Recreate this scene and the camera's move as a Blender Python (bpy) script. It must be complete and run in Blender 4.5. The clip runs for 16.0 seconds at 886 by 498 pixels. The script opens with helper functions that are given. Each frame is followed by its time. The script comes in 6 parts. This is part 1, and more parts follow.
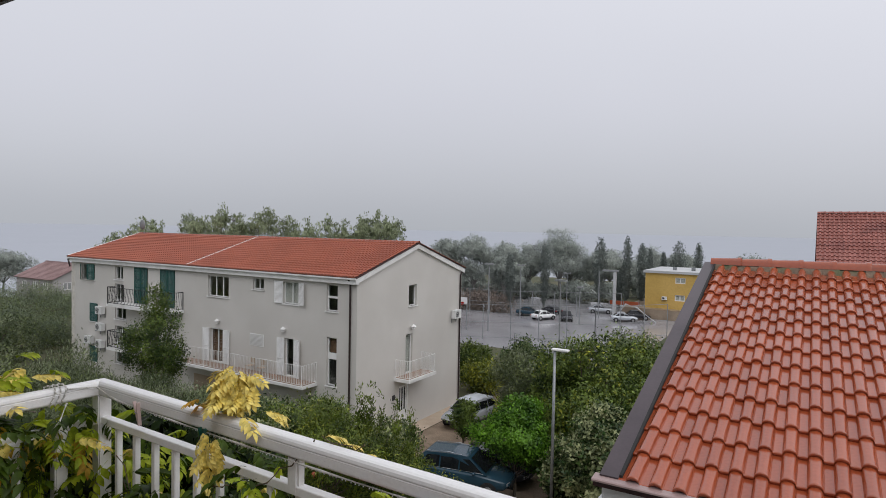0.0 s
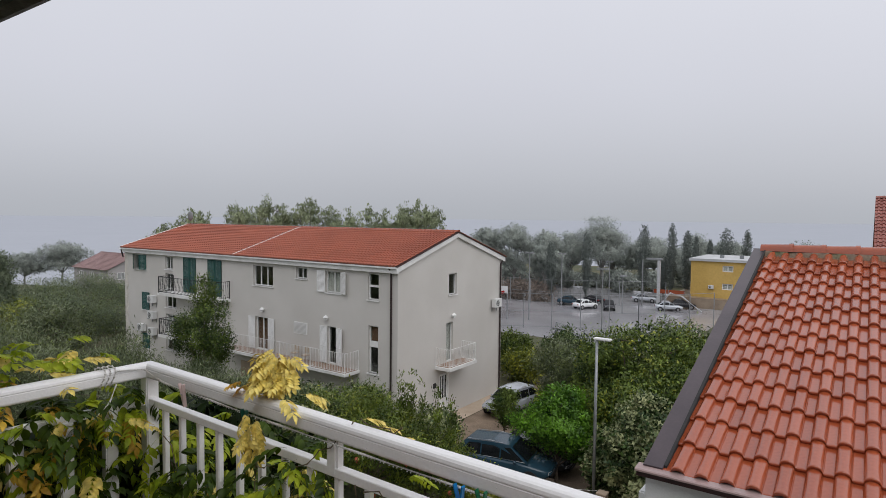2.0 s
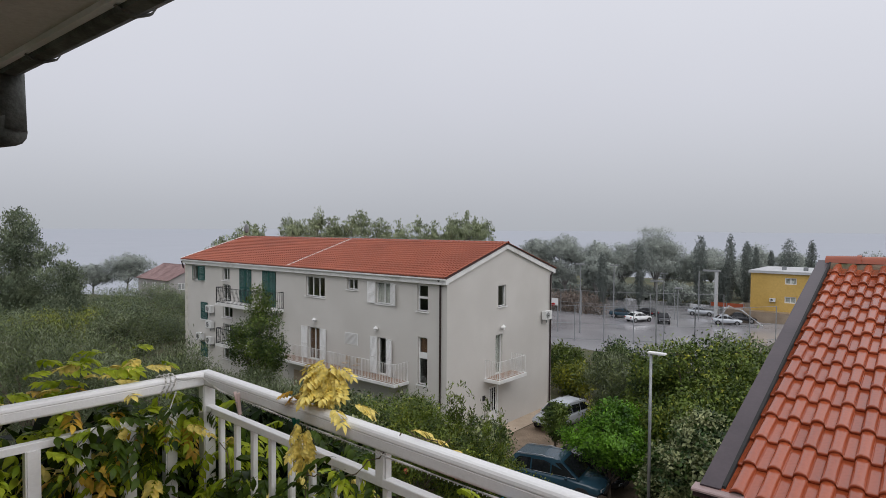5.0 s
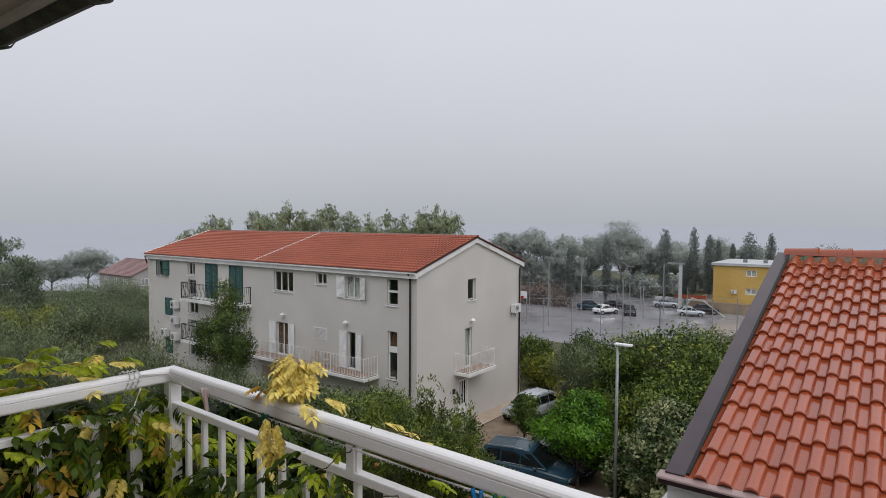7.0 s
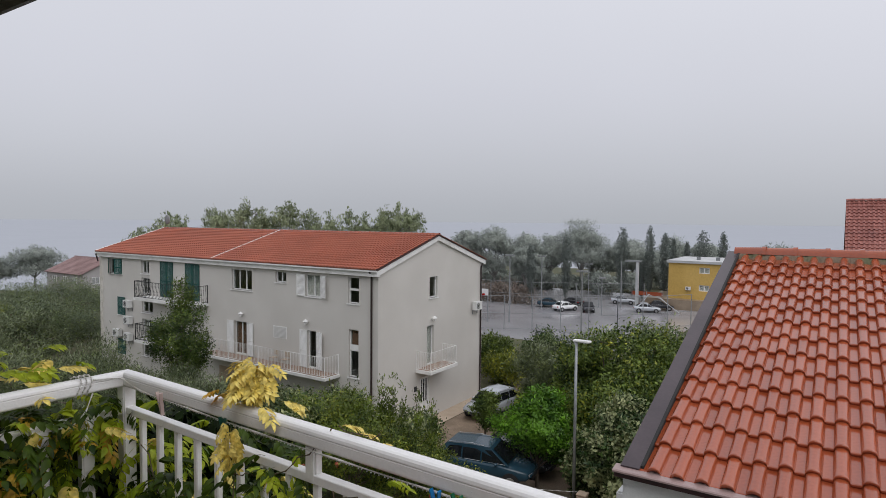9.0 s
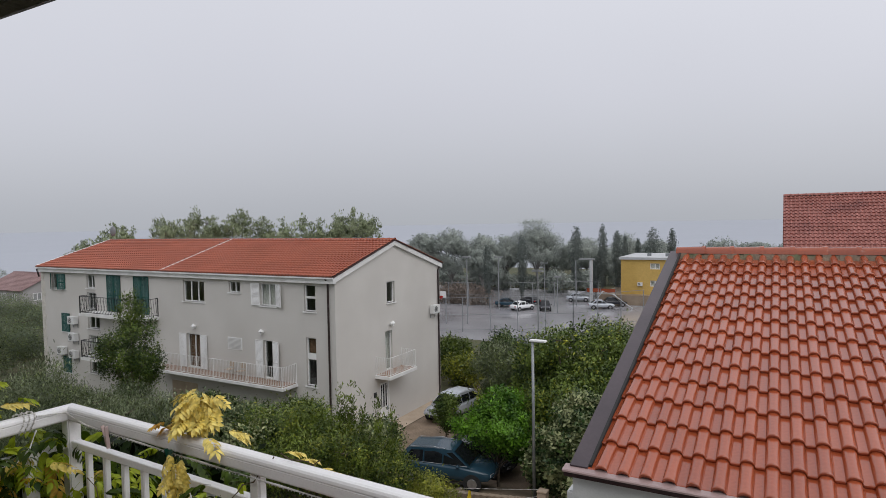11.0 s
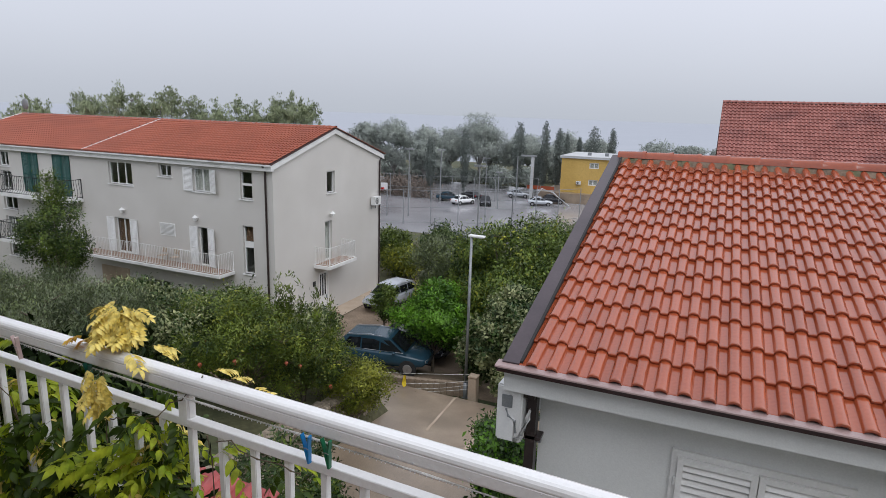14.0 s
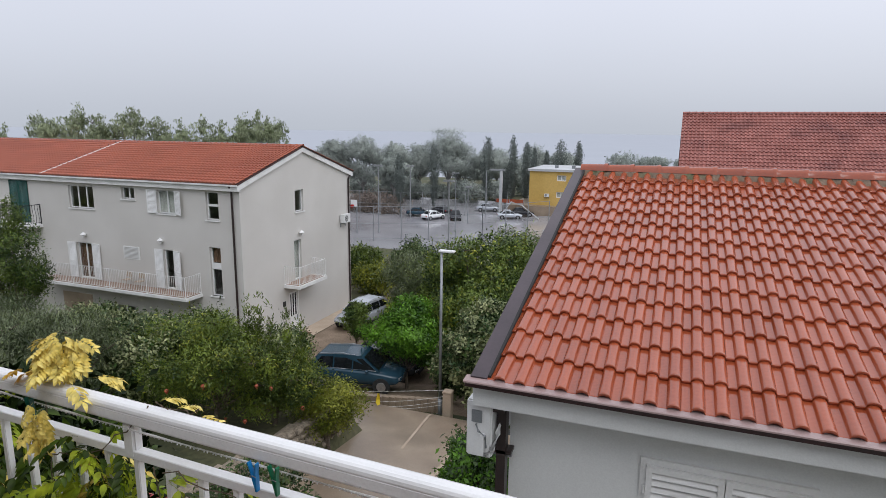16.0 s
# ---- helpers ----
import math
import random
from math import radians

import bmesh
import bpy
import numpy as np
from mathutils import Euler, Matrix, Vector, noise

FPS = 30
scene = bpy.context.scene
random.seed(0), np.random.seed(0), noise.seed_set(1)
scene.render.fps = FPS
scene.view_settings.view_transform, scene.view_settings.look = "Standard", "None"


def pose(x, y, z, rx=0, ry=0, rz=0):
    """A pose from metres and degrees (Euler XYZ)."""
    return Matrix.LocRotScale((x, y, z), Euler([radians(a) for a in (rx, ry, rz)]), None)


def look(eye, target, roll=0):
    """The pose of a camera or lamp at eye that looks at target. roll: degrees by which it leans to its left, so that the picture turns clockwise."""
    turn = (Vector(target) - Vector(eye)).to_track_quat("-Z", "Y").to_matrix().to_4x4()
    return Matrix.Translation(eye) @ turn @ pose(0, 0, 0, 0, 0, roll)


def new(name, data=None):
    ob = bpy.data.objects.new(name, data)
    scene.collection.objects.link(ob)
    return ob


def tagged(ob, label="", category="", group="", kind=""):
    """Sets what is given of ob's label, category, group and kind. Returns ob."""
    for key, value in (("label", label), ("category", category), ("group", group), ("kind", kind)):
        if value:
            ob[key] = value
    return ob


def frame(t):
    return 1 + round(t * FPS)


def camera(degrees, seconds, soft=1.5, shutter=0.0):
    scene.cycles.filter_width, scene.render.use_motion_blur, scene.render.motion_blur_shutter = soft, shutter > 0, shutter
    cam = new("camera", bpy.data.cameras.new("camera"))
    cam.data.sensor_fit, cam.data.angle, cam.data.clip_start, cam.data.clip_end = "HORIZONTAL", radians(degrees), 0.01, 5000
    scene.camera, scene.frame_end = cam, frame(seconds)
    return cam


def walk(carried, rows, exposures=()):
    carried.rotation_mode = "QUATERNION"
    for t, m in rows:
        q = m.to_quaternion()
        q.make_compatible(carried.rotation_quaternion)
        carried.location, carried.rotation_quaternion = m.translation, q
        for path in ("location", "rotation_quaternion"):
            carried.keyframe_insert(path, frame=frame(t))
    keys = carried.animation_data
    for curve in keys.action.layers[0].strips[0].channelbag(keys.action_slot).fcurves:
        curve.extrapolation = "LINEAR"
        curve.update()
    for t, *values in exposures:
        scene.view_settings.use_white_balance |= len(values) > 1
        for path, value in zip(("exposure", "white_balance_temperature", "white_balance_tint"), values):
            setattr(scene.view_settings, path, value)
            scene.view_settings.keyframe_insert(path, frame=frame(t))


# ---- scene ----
cam = camera(72.5, 16.0, soft=0.5)

PATH = [
    (0, (20.388, -24.959, 11.341), (19.352, -23.25, 11.274), 1.1),
    (0.5, (20.383, -24.953, 11.336), (19.322, -23.261, 11.24), 0.6),
    (1, (20.385, -24.948, 11.33), (19.304, -23.27, 11.209), 0.4),
    (1.5, (20.383, -24.942, 11.328), (19.252, -23.295, 11.231), 0.2),
    (2, (20.382, -24.936, 11.323), (19.236, -23.3, 11.218), 0.6),
    (2.5, (20.383, -24.936, 11.324), (19.182, -23.34, 11.229), 0.1),
    (3, (20.379, -24.931, 11.321), (19.107, -23.39, 11.243), 0.1),
    (5.5, (20.394, -24.942, 11.328), (19.119, -23.403, 11.263), 0.4),
    (6, (20.391, -24.94, 11.327), (19.148, -23.376, 11.257), 0.6),
    (6.5, (20.392, -24.943, 11.327), (19.188, -23.349, 11.241), 0.7),
    (7, (20.39, -24.941, 11.324), (19.193, -23.341, 11.236), 0.3),
    (7.5, (20.396, -24.946, 11.327), (19.234, -23.32, 11.236), 0.3),
    (8, (20.395, -24.945, 11.328), (19.252, -23.308, 11.222), 0.5),
    (8.5, (20.401, -24.955, 11.335), (19.265, -23.313, 11.232), 0.4),
    (9, (20.406, -24.953, 11.339), (19.313, -23.281, 11.244), 0.5),
    (11.5, (20.53, -25.01, 11.43), (19.594, -23.246, 11.321), -0.4),
    (12, (20.444, -24.939, 11.417), (19.576, -23.148, 11.222), 1.4),
    (12.5, (20.444, -24.926, 11.438), (19.613, -23.139, 11.101), 1.8),
    (13, (20.451, -24.925, 11.452), (19.674, -23.13, 11.034), 2.5),
    (13.5, (20.447, -24.909, 11.462), (19.663, -23.124, 11.02), 2.1),
    (14, (20.46, -24.909, 11.473), (19.684, -23.119, 11.035), 1.8),
    (14.5, (20.469, -24.899, 11.476), (19.637, -23.129, 11.058), 0.9),
    (15, (20.49, -24.898, 11.477), (19.752, -23.084, 11.073), 1.6),
    (15.5, (20.502, -24.896, 11.482), (19.779, -23.075, 11.079), 1.1),
    (16, (20.52, -24.892, 11.487), (19.825, -23.057, 11.1), 0.7),
]
walk(cam, [(t, look(eye, target, roll)) for t, eye, target, roll in PATH],
     [(0.0, 0.0, 6500, 10), (11.4, -0.04, 6500, 10), (12.0, -0.06, 6450, 10), (12.5, 0.10, 6300, 10), (13.0, 0.18, 6250, 10), (13.6, 0.23, 6250, 10), (16.0, 0.25, 6250, 10)])

# ---- light: a rainy, fully overcast morning ----
world = bpy.data.worlds.new("overcast_sky")
scene.world = world
world.use_nodes = True
wn, wl = world.node_tree.nodes, world.node_tree.links
wn.clear()
w_out = wn.new("ShaderNodeOutputWorld")
w_bg = wn.new("ShaderNodeBackground")
w_sky = wn.new("ShaderNodeTexSky")
w_sky.sky_type, w_sky.sun_disc = "NISHITA", False
w_sky.sun_elevation, w_sky.sun_rotation = radians(48), radians(70)
w_sky.dust_density, w_sky.air_density = 6.0, 1.0
w_grey = wn.new("ShaderNodeHueSaturation")
w_grey.inputs["Saturation"].default_value = 0.25
w_grey.inputs["Value"].default_value = 0.035
w_tc = wn.new("ShaderNodeTexCoord")
w_sep = wn.new("ShaderNodeSeparateXYZ")
w_ramp = wn.new("ShaderNodeValToRGB")
w_ramp.color_ramp.elements[0].position, w_ramp.color_ramp.elements[0].color = 0.0, (0.43, 0.45, 0.49, 1)
w_ramp.color_ramp.elements[1].position, w_ramp.color_ramp.elements[1].color = 0.55, (0.69, 0.70, 0.76, 1)
w_mid = w_ramp.color_ramp.elements.new(0.2)
w_mid.color = (0.53, 0.54, 0.60, 1)
w_cloud = wn.new("ShaderNodeTexNoise")
w_cloud.inputs["Scale"].default_value, w_cloud.inputs["Detail"].default_value = 1.6, 3.0
w_cr = wn.new("ShaderNodeMapRange")
w_cr.inputs["To Min"].default_value, w_cr.inputs["To Max"].default_value = 0.93, 1.07
w_mul = wn.new("ShaderNodeMixRGB")
w_mul.blend_type, w_mul.inputs[0].default_value = "MULTIPLY", 1.0
w_add = wn.new("ShaderNodeMixRGB")
w_add.blend_type, w_add.inputs[0].default_value = "ADD", 1.0
wl.new(w_tc.outputs["Generated"], w_sep.inputs[0])
wl.new(w_sep.outputs["Z"], w_ramp.inputs[0])
wl.new(w_tc.outputs["Generated"], w_cloud.inputs["Vector"])
wl.new(w_cloud.outputs[0], w_cr.inputs["Value"])
wl.new(w_ramp.outputs[0], w_mul.inputs[1])
wl.new(w_cr.outputs[0], w_mul.inputs[2])
wl.new(w_sky.outputs[0], w_grey.inputs["Color"])
wl.new(w_mul.outputs[0], w_add.inputs[1])
wl.new(w_grey.outputs[0], w_add.inputs[2])
wl.new(w_add.outputs[0], w_bg.inputs[0])
w_bg.inputs[1].default_value = 1.0
wl.new(w_bg.outputs[0], w_out.inputs[0])

sun = new("sun", bpy.data.lights.new("sun", "SUN"))
sun.data.energy, sun.data.angle, sun.data.color = 0.8, radians(40), (1.0, 0.98, 0.95)
sun.matrix_world = look((24, -32, 60), (0, 5, 0))


# ---- materials ----
def surface(name, a, b, scale=6.0, rough=0.7, bump=0.2, metal=0.0, fine=60.0, stain=None, island=False, spread=0.15, translucent=0.0, each=False):
    """A worn surface: tones a and b mixed at a large scale, fine grain, relief, and stains of a third tone."""
    m = bpy.data.materials.new(name)
    m.use_nodes = True
    n, l = m.node_tree.nodes, m.node_tree.links
    p = n["Principled BSDF"]
    tc = n.new("ShaderNodeTexCoord")
    big, small = n.new("ShaderNodeTexNoise"), n.new("ShaderNodeTexNoise")
    big.inputs["Scale"].default_value, big.inputs["Detail"].default_value = scale, 5.0
    small.inputs["Scale"].default_value, small.inputs["Detail"].default_value = fine, 3.0
    for tex in (big, small):
        l.new(tc.outputs["Object"], tex.inputs["Vector"])
    mix = n.new("ShaderNodeMixRGB")
    mix.inputs[1].default_value, mix.inputs[2].default_value = (*a, 1), (*b, 1)
    if island or each:
        geo = n.new("ShaderNodeNewGeometry") if island else n.new("ShaderNodeObjectInfo")
        l.new(geo.outputs["Random Per Island" if island else "Random"], mix.inputs[0])
    else:
        step = n.new("ShaderNodeMapRange")
        step.inputs["From Min"].default_value, step.inputs["From Max"].default_value = 0.35, 0.65
        l.new(big.outputs[0], step.inputs["Value"])
        l.new(step.outputs[0], mix.inputs[0])
    grain = n.new("ShaderNodeMapRange")
    grain.inputs["From Min"].default_value, grain.inputs["From Max"].default_value = 0.3, 0.7
    grain.inputs["To Min"].default_value, grain.inputs["To Max"].default_value = 1 - spread, 1 + spread
    l.new(small.outputs[0], grain.inputs["Value"])
    shade = n.new("ShaderNodeMixRGB")
    shade.blend_type, shade.inputs[0].default_value = "MULTIPLY", 1.0
    l.new(mix.outputs[0], shade.inputs[1])
    l.new(grain.outputs[0], shade.inputs[2])
    out = shade
    if stain:
        dirt = n.new("ShaderNodeTexNoise")
        dirt.inputs["Scale"].default_value, dirt.inputs["Detail"].default_value = scale * 0.37, 8.0
        l.new(tc.outputs["Object"], dirt.inputs["Vector"])
        edge = n.new("ShaderNodeMapRange")
        edge.inputs["From Min"].default_value, edge.inputs["From Max"].default_value = 0.52, 0.72
        l.new(dirt.outputs[0], edge.inputs["Value"])
        out = n.new("ShaderNodeMixRGB")
        out.inputs[2].default_value = (*stain, 1)
        l.new(edge.outputs[0], out.inputs[0])
        l.new(shade.outputs[0], out.inputs[1])
    l.new(out.outputs[0], p.inputs["Base Color"])
    p.inputs["Roughness"].default_value, p.inputs["Metallic"].default_value = rough, metal
    if bump:
        bp = n.new("ShaderNodeBump")
        bp.inputs["Strength"].default_value, bp.inputs["Distance"].default_value = bump, 0.01
        l.new(small.outputs[0], bp.inputs["Height"])
        l.new(bp.outputs[0], p.inputs["Normal"])
    if translucent:
        tr, ms = n.new("ShaderNodeBsdfTranslucent"), n.new("ShaderNodeMixShader")
        ms.inputs[0].default_value = translucent
        l.new(out.outputs[0], tr.inputs[0])
        l.new(p.outputs[0], ms.inputs[1])
        l.new(tr.outputs[0], ms.inputs[2])
        l.new(ms.outputs[0], n["Material Output"].inputs[0])
    return m


def foliage(name, a, b, scale=1.1, through_leaf=0.2, gloss=0.35):
    """Leaves: tone by leaf and by spray, some light passing through."""
    m = surface(name, a, b, scale, 0.45, 0.0, island=True, fine=scale * 3.5, spread=0.35, translucent=through_leaf)
    m.node_tree.nodes["Principled BSDF"].inputs["Specular IOR Level"].default_value = gloss
    n, l = m.node_tree.nodes, m.node_tree.links
    geo = next(q for q in n if q.bl_idname == "ShaderNodeNewGeometry")
    mix = next(q for q in n if q.bl_idname == "ShaderNodeMixRGB" and q.blend_type == "MIX")
    big = next(q for q in n if q.bl_idname == "ShaderNodeTexNoise" and abs(q.inputs["Scale"].default_value - scale) < 1e-4)
    step = n.new("ShaderNodeMapRange")
    step.inputs["From Min"].default_value, step.inputs["From Max"].default_value = 0.35, 0.65
    step.inputs["To Min"].default_value, step.inputs["To Max"].default_value = -0.2, 0.8
    both = n.new("ShaderNodeMath")
    both.operation, both.use_clamp = "MULTIPLY_ADD", True
    both.inputs[1].default_value = 0.38
    l.new(big.outputs[0], step.inputs["Value"])
    l.new(geo.outputs["Random Per Island"], both.inputs[0])
    l.new(step.outputs[0], both.inputs[2])
    l.new(both.outputs[0], mix.inputs[0])
    return m


render_white = surface("render_plaster", (0.565, 0.545, 0.515), (0.61, 0.59, 0.56), 0.35, 0.9, 0.35, fine=45, spread=0.05, stain=(0.53, 0.51, 0.48))
render_grey = surface("grey_plaster", (0.63, 0.64, 0.63), (0.69, 0.70, 0.69), 0.8, 0.9, 0.15, fine=70, spread=0.04)
# distant house: mist put into greyed wall and roof colours
wall_dull = surface("haze_dulled_plaster", (0.36, 0.345, 0.345), (0.42, 0.40, 0.40), 0.5, 0.9, 0.1, fine=20, spread=0.05)
tile_dull = surface("haze_greyed_roof", (0.25, 0.165, 0.16), (0.31, 0.21, 0.205), 0.8, 0.8, 0.1, fine=9, spread=0.15)
stone_quoin = surface("pale_stone", (0.55, 0.52, 0.47), (0.66, 0.63, 0.58), 3, 0.9, 0.5, fine=25)
trim_white = surface("white_trim", (0.70, 0.70, 0.69), (0.78, 0.78, 0.77), 2, 0.6, 0.1, fine=40, spread=0.05, stain=(0.58, 0.57, 0.54))
paint_white = surface("white_gloss_paint", (0.77, 0.77, 0.77), (0.83, 0.83, 0.83), 3, 0.2, 0.06, fine=120, spread=0.03)
pvc_white = surface("white_pvc", (0.74, 0.74, 0.73), (0.8, 0.8, 0.79), 3, 0.35, 0.0, spread=0.03)
shutter_green = surface("green_shutter", (0.012, 0.07, 0.06), (0.02, 0.10, 0.085), 2, 0.5, 0.1, spread=0.1)
iron_black = surface("black_iron", (0.015, 0.015, 0.017), (0.03, 0.03, 0.032), 8, 0.5, 0.1)
pipe_brown = surface("dark_brown_pipe", (0.022, 0.014, 0.013), (0.035, 0.022, 0.02), 4, 0.4, 0.05)
flashing = surface("brown_violet_sheet_metal", (0.058, 0.045, 0.051), (0.078, 0.060, 0.067), 1.5, 0.35, 0.05, metal=0.3, fine=30, spread=0.08)
gutter_metal = surface("brown_gutter_metal", (0.30, 0.215, 0.205), (0.36, 0.26, 0.25), 2, 0.3, 0.05, spread=0.08)
gutter_dark = surface("dark_gutter_lip", (0.03, 0.014, 0.014), (0.05, 0.02, 0.02), 2, 0.35, 0.05)
tile_red = surface("wet_clay_tile", (0.275, 0.059, 0.023), (0.355, 0.082, 0.033), 3, 0.15, 0.02, fine=35, spread=0.06, each=True)
tile_mix = surface("clay_tile_field", (0.275, 0.059, 0.023), (0.355, 0.082, 0.033), 0.9, 0.15, 0.02, fine=35, spread=0.06, island=True)
tile_flats = surface("bright_clay_tile_field", (0.34, 0.095, 0.052), (0.41, 0.12, 0.066), 0.5, 0.5, 0.15, fine=5, spread=0.10)
for m in (tile_red, tile_mix):
    m.node_tree.nodes["Principled BSDF"].inputs["Specular IOR Level"].default_value = 0.75
tile_old = surface("weathered_clay_tile", (0.27, 0.095, 0.075), (0.36, 0.14, 0.115), 1.1, 0.5, 0.15, fine=9, spread=0.3, stain=(0.16, 0.055, 0.05))
mortar = surface("mossy_mortar", (0.12, 0.088, 0.062), (0.19, 0.135, 0.095), 7, 0.95, 0.8, fine=40, stain=(0.07, 0.10, 0.04))
concrete = surface("wet_concrete", (0.235, 0.18, 0.132), (0.33, 0.26, 0.19), 0.7, 0.32, 0.3, fine=30, spread=0.16, stain=(0.16, 0.125, 0.092))
paving = surface("buff_paving", (0.40, 0.31, 0.23), (0.47, 0.38, 0.29), 1.2, 0.6, 0.3, fine=30, spread=0.1, stain=(0.33, 0.26, 0.19))
soil = surface("gravelly_soil", (0.17, 0.125, 0.085), (0.26, 0.195, 0.14), 0.8, 0.85, 0.7, fine=18, spread=0.25, stain=(0.12, 0.10, 0.06))
turf = surface("scrub_ground", (0.05, 0.06, 0.025), (0.10, 0.09, 0.045), 0.25, 0.95, 0.6, fine=6, spread=0.3, stain=(0.035, 0.05, 0.018))
asphalt = surface("wet_asphalt", (0.27, 0.265, 0.28), (0.34, 0.335, 0.35), 0.12, 0.13, 0.15, fine=12, spread=0.12, stain=(0.13, 0.13, 0.14))
# mist over the water put into the sea's colour, matched to horizon sky
sea_grey = surface("mist_matched_sea", (0.38, 0.40, 0.44), (0.39, 0.41, 0.45), 0.02, 1.0, 0.0, fine=0.5, spread=0.02)
sea_grey.node_tree.nodes["Principled BSDF"].inputs["Specular IOR Level"].default_value = 0.0
stone_wall = surface("rubble_stone", (0.20, 0.165, 0.12), (0.32, 0.27, 0.21), 3, 0.9, 0.8, fine=14, spread=0.25, stain=(0.10, 0.09, 0.07))
bark = surface("bark", (0.09, 0.07, 0.055), (0.15, 0.12, 0.09), 6, 0.95, 0.9, fine=25, spread=0.3)
# pine and cypress trunks, colour greyed to stand in for rain mist
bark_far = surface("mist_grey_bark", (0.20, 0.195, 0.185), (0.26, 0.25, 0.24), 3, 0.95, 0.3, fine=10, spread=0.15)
galvanised = surface("galvanised_steel", (0.22, 0.235, 0.245), (0.29, 0.305, 0.315), 3, 0.45, 0.1, metal=0.5, spread=0.1)
far_steel = surface("far_grey_steel", (0.20, 0.21, 0.22), (0.26, 0.27, 0.28), 1, 0.6, 0.0, spread=0.1)
ochre = surface("ochre_facade", (0.50, 0.33, 0.09), (0.57, 0.38, 0.115), 0.3, 0.85, 0.1, fine=4, spread=0.06)
pale_roof = surface("pale_flat_roof", (0.42, 0.43, 0.44), (0.50, 0.51, 0.52), 0.3, 0.6, 0.0, spread=0.06)
car_blue = surface("dark_blue_car_paint", (0.018, 0.047, 0.070), (0.021, 0.053, 0.078), 1, 0.15, 0.0, metal=0.0, spread=0.03)
car_black = surface("black_car_paint", (0.012, 0.013, 0.018), (0.016, 0.017, 0.022), 1, 0.15, 0.0, spread=0.03)
car_silver = surface("silver_car_paint", (0.47, 0.50, 0.54), (0.51, 0.54, 0.58), 1, 0.2, 0.0, metal=0.3, spread=0.03)
car_white = surface("white_car_paint", (0.74, 0.75, 0.76), (0.78, 0.79, 0.8), 1, 0.2, 0.0, spread=0.02)
rubber = surface("tyre_rubber", (0.015, 0.015, 0.015), (0.025, 0.025, 0.025), 8, 0.85, 0.2)
rim_metal = surface("alloy_rim", (0.35, 0.35, 0.36), (0.45, 0.45, 0.46), 8, 0.3, 0.0, metal=0.8)
car_glass = surface("tinted_car_glass", (0.008, 0.01, 0.012), (0.012, 0.014, 0.016), 2, 0.05, 0.0)
tail_red = surface("red_lamp_lens", (0.30, 0.008, 0.008), (0.36, 0.012, 0.012), 8, 0.15, 0.0)
head_lens = surface("clear_lamp_lens", (0.5, 0.52, 0.55), (0.6, 0.62, 0.65), 8, 0.1, 0.0)
deck_brown = surface("brown_floor_tiles", (0.26, 0.17, 0.12), (0.33, 0.22, 0.16), 3, 0.5, 0.2, fine=20, spread=0.15)
brown_cloth = surface("brown_curtain", (0.12, 0.06, 0.035), (0.17, 0.09, 0.05), 5, 0.9, 0.2)
white_cloth = surface("pale_curtain", (0.52, 0.50, 0.46), (0.6, 0.58, 0.54), 5, 0.9, 0.2)
# rooms coloured paler in place of sky reflected in the panes
room_pale = surface("lightened_room", (0.34, 0.325, 0.30), (0.40, 0.38, 0.35), 1, 0.9, 0.0)
peg_blue = surface("blue_plastic", (0.0, 0.19, 0.50), (0.0, 0.22, 0.56), 9, 0.35, 0.0, spread=0.05)
peg_green = surface("green_plastic", (0.0, 0.13, 0.055), (0.0, 0.16, 0.07), 9, 0.35, 0.0, spread=0.05)
peg_dark = surface("dark_green_plastic", (0.0, 0.06, 0.04), (0.0, 0.075, 0.05), 9, 0.35, 0.0, spread=0.05)
peg_pale = surface("pale_pink_plastic", (0.55, 0.42, 0.40), (0.62, 0.48, 0.46), 9, 0.5, 0.0, spread=0.05)
rope_mat = surface("white_cord", (0.62, 0.61, 0.58), (0.72, 0.71, 0.68), 60, 0.8, 0.6, fine=300, spread=0.15)
yellow_cloth = surface("yellow_fabric", (0.62, 0.46, 0.02), (0.7, 0.53, 0.03), 6, 0.8, 0.2)
soffit_grey = surface("grey_soffit", (0.50, 0.485, 0.45), (0.57, 0.555, 0.52), 1.5, 0.9, 0.3, fine=40, spread=0.08)
mossy_metal = surface("weathered_gutter", (0.035, 0.038, 0.032), (0.075, 0.08, 0.07), 9, 0.7, 0.4, fine=45, spread=0.3, stain=(0.14, 0.15, 0.14))
red_sheet = surface("red_roof_sheet", (0.30, 0.045, 0.045), (0.38, 0.07, 0.065), 2, 0.4, 0.1, fine=20, spread=0.12)
ac_white = surface("air_conditioner_white", (0.66, 0.665, 0.66), (0.72, 0.725, 0.72), 3, 0.45, 0.05, spread=0.04)
fruit_red = surface("pomegranate_skin", (0.33, 0.06, 0.03), (0.42, 0.11, 0.05), 20, 0.4, 0.05)
grape_dark = surface("ivy_stem", (0.10, 0.075, 0.05), (0.16, 0.12, 0.08), 20, 0.9, 0.4)
drop_clear = surface("water_drop", (0.7, 0.72, 0.75), (0.75, 0.77, 0.8), 5, 0.02, 0.0)

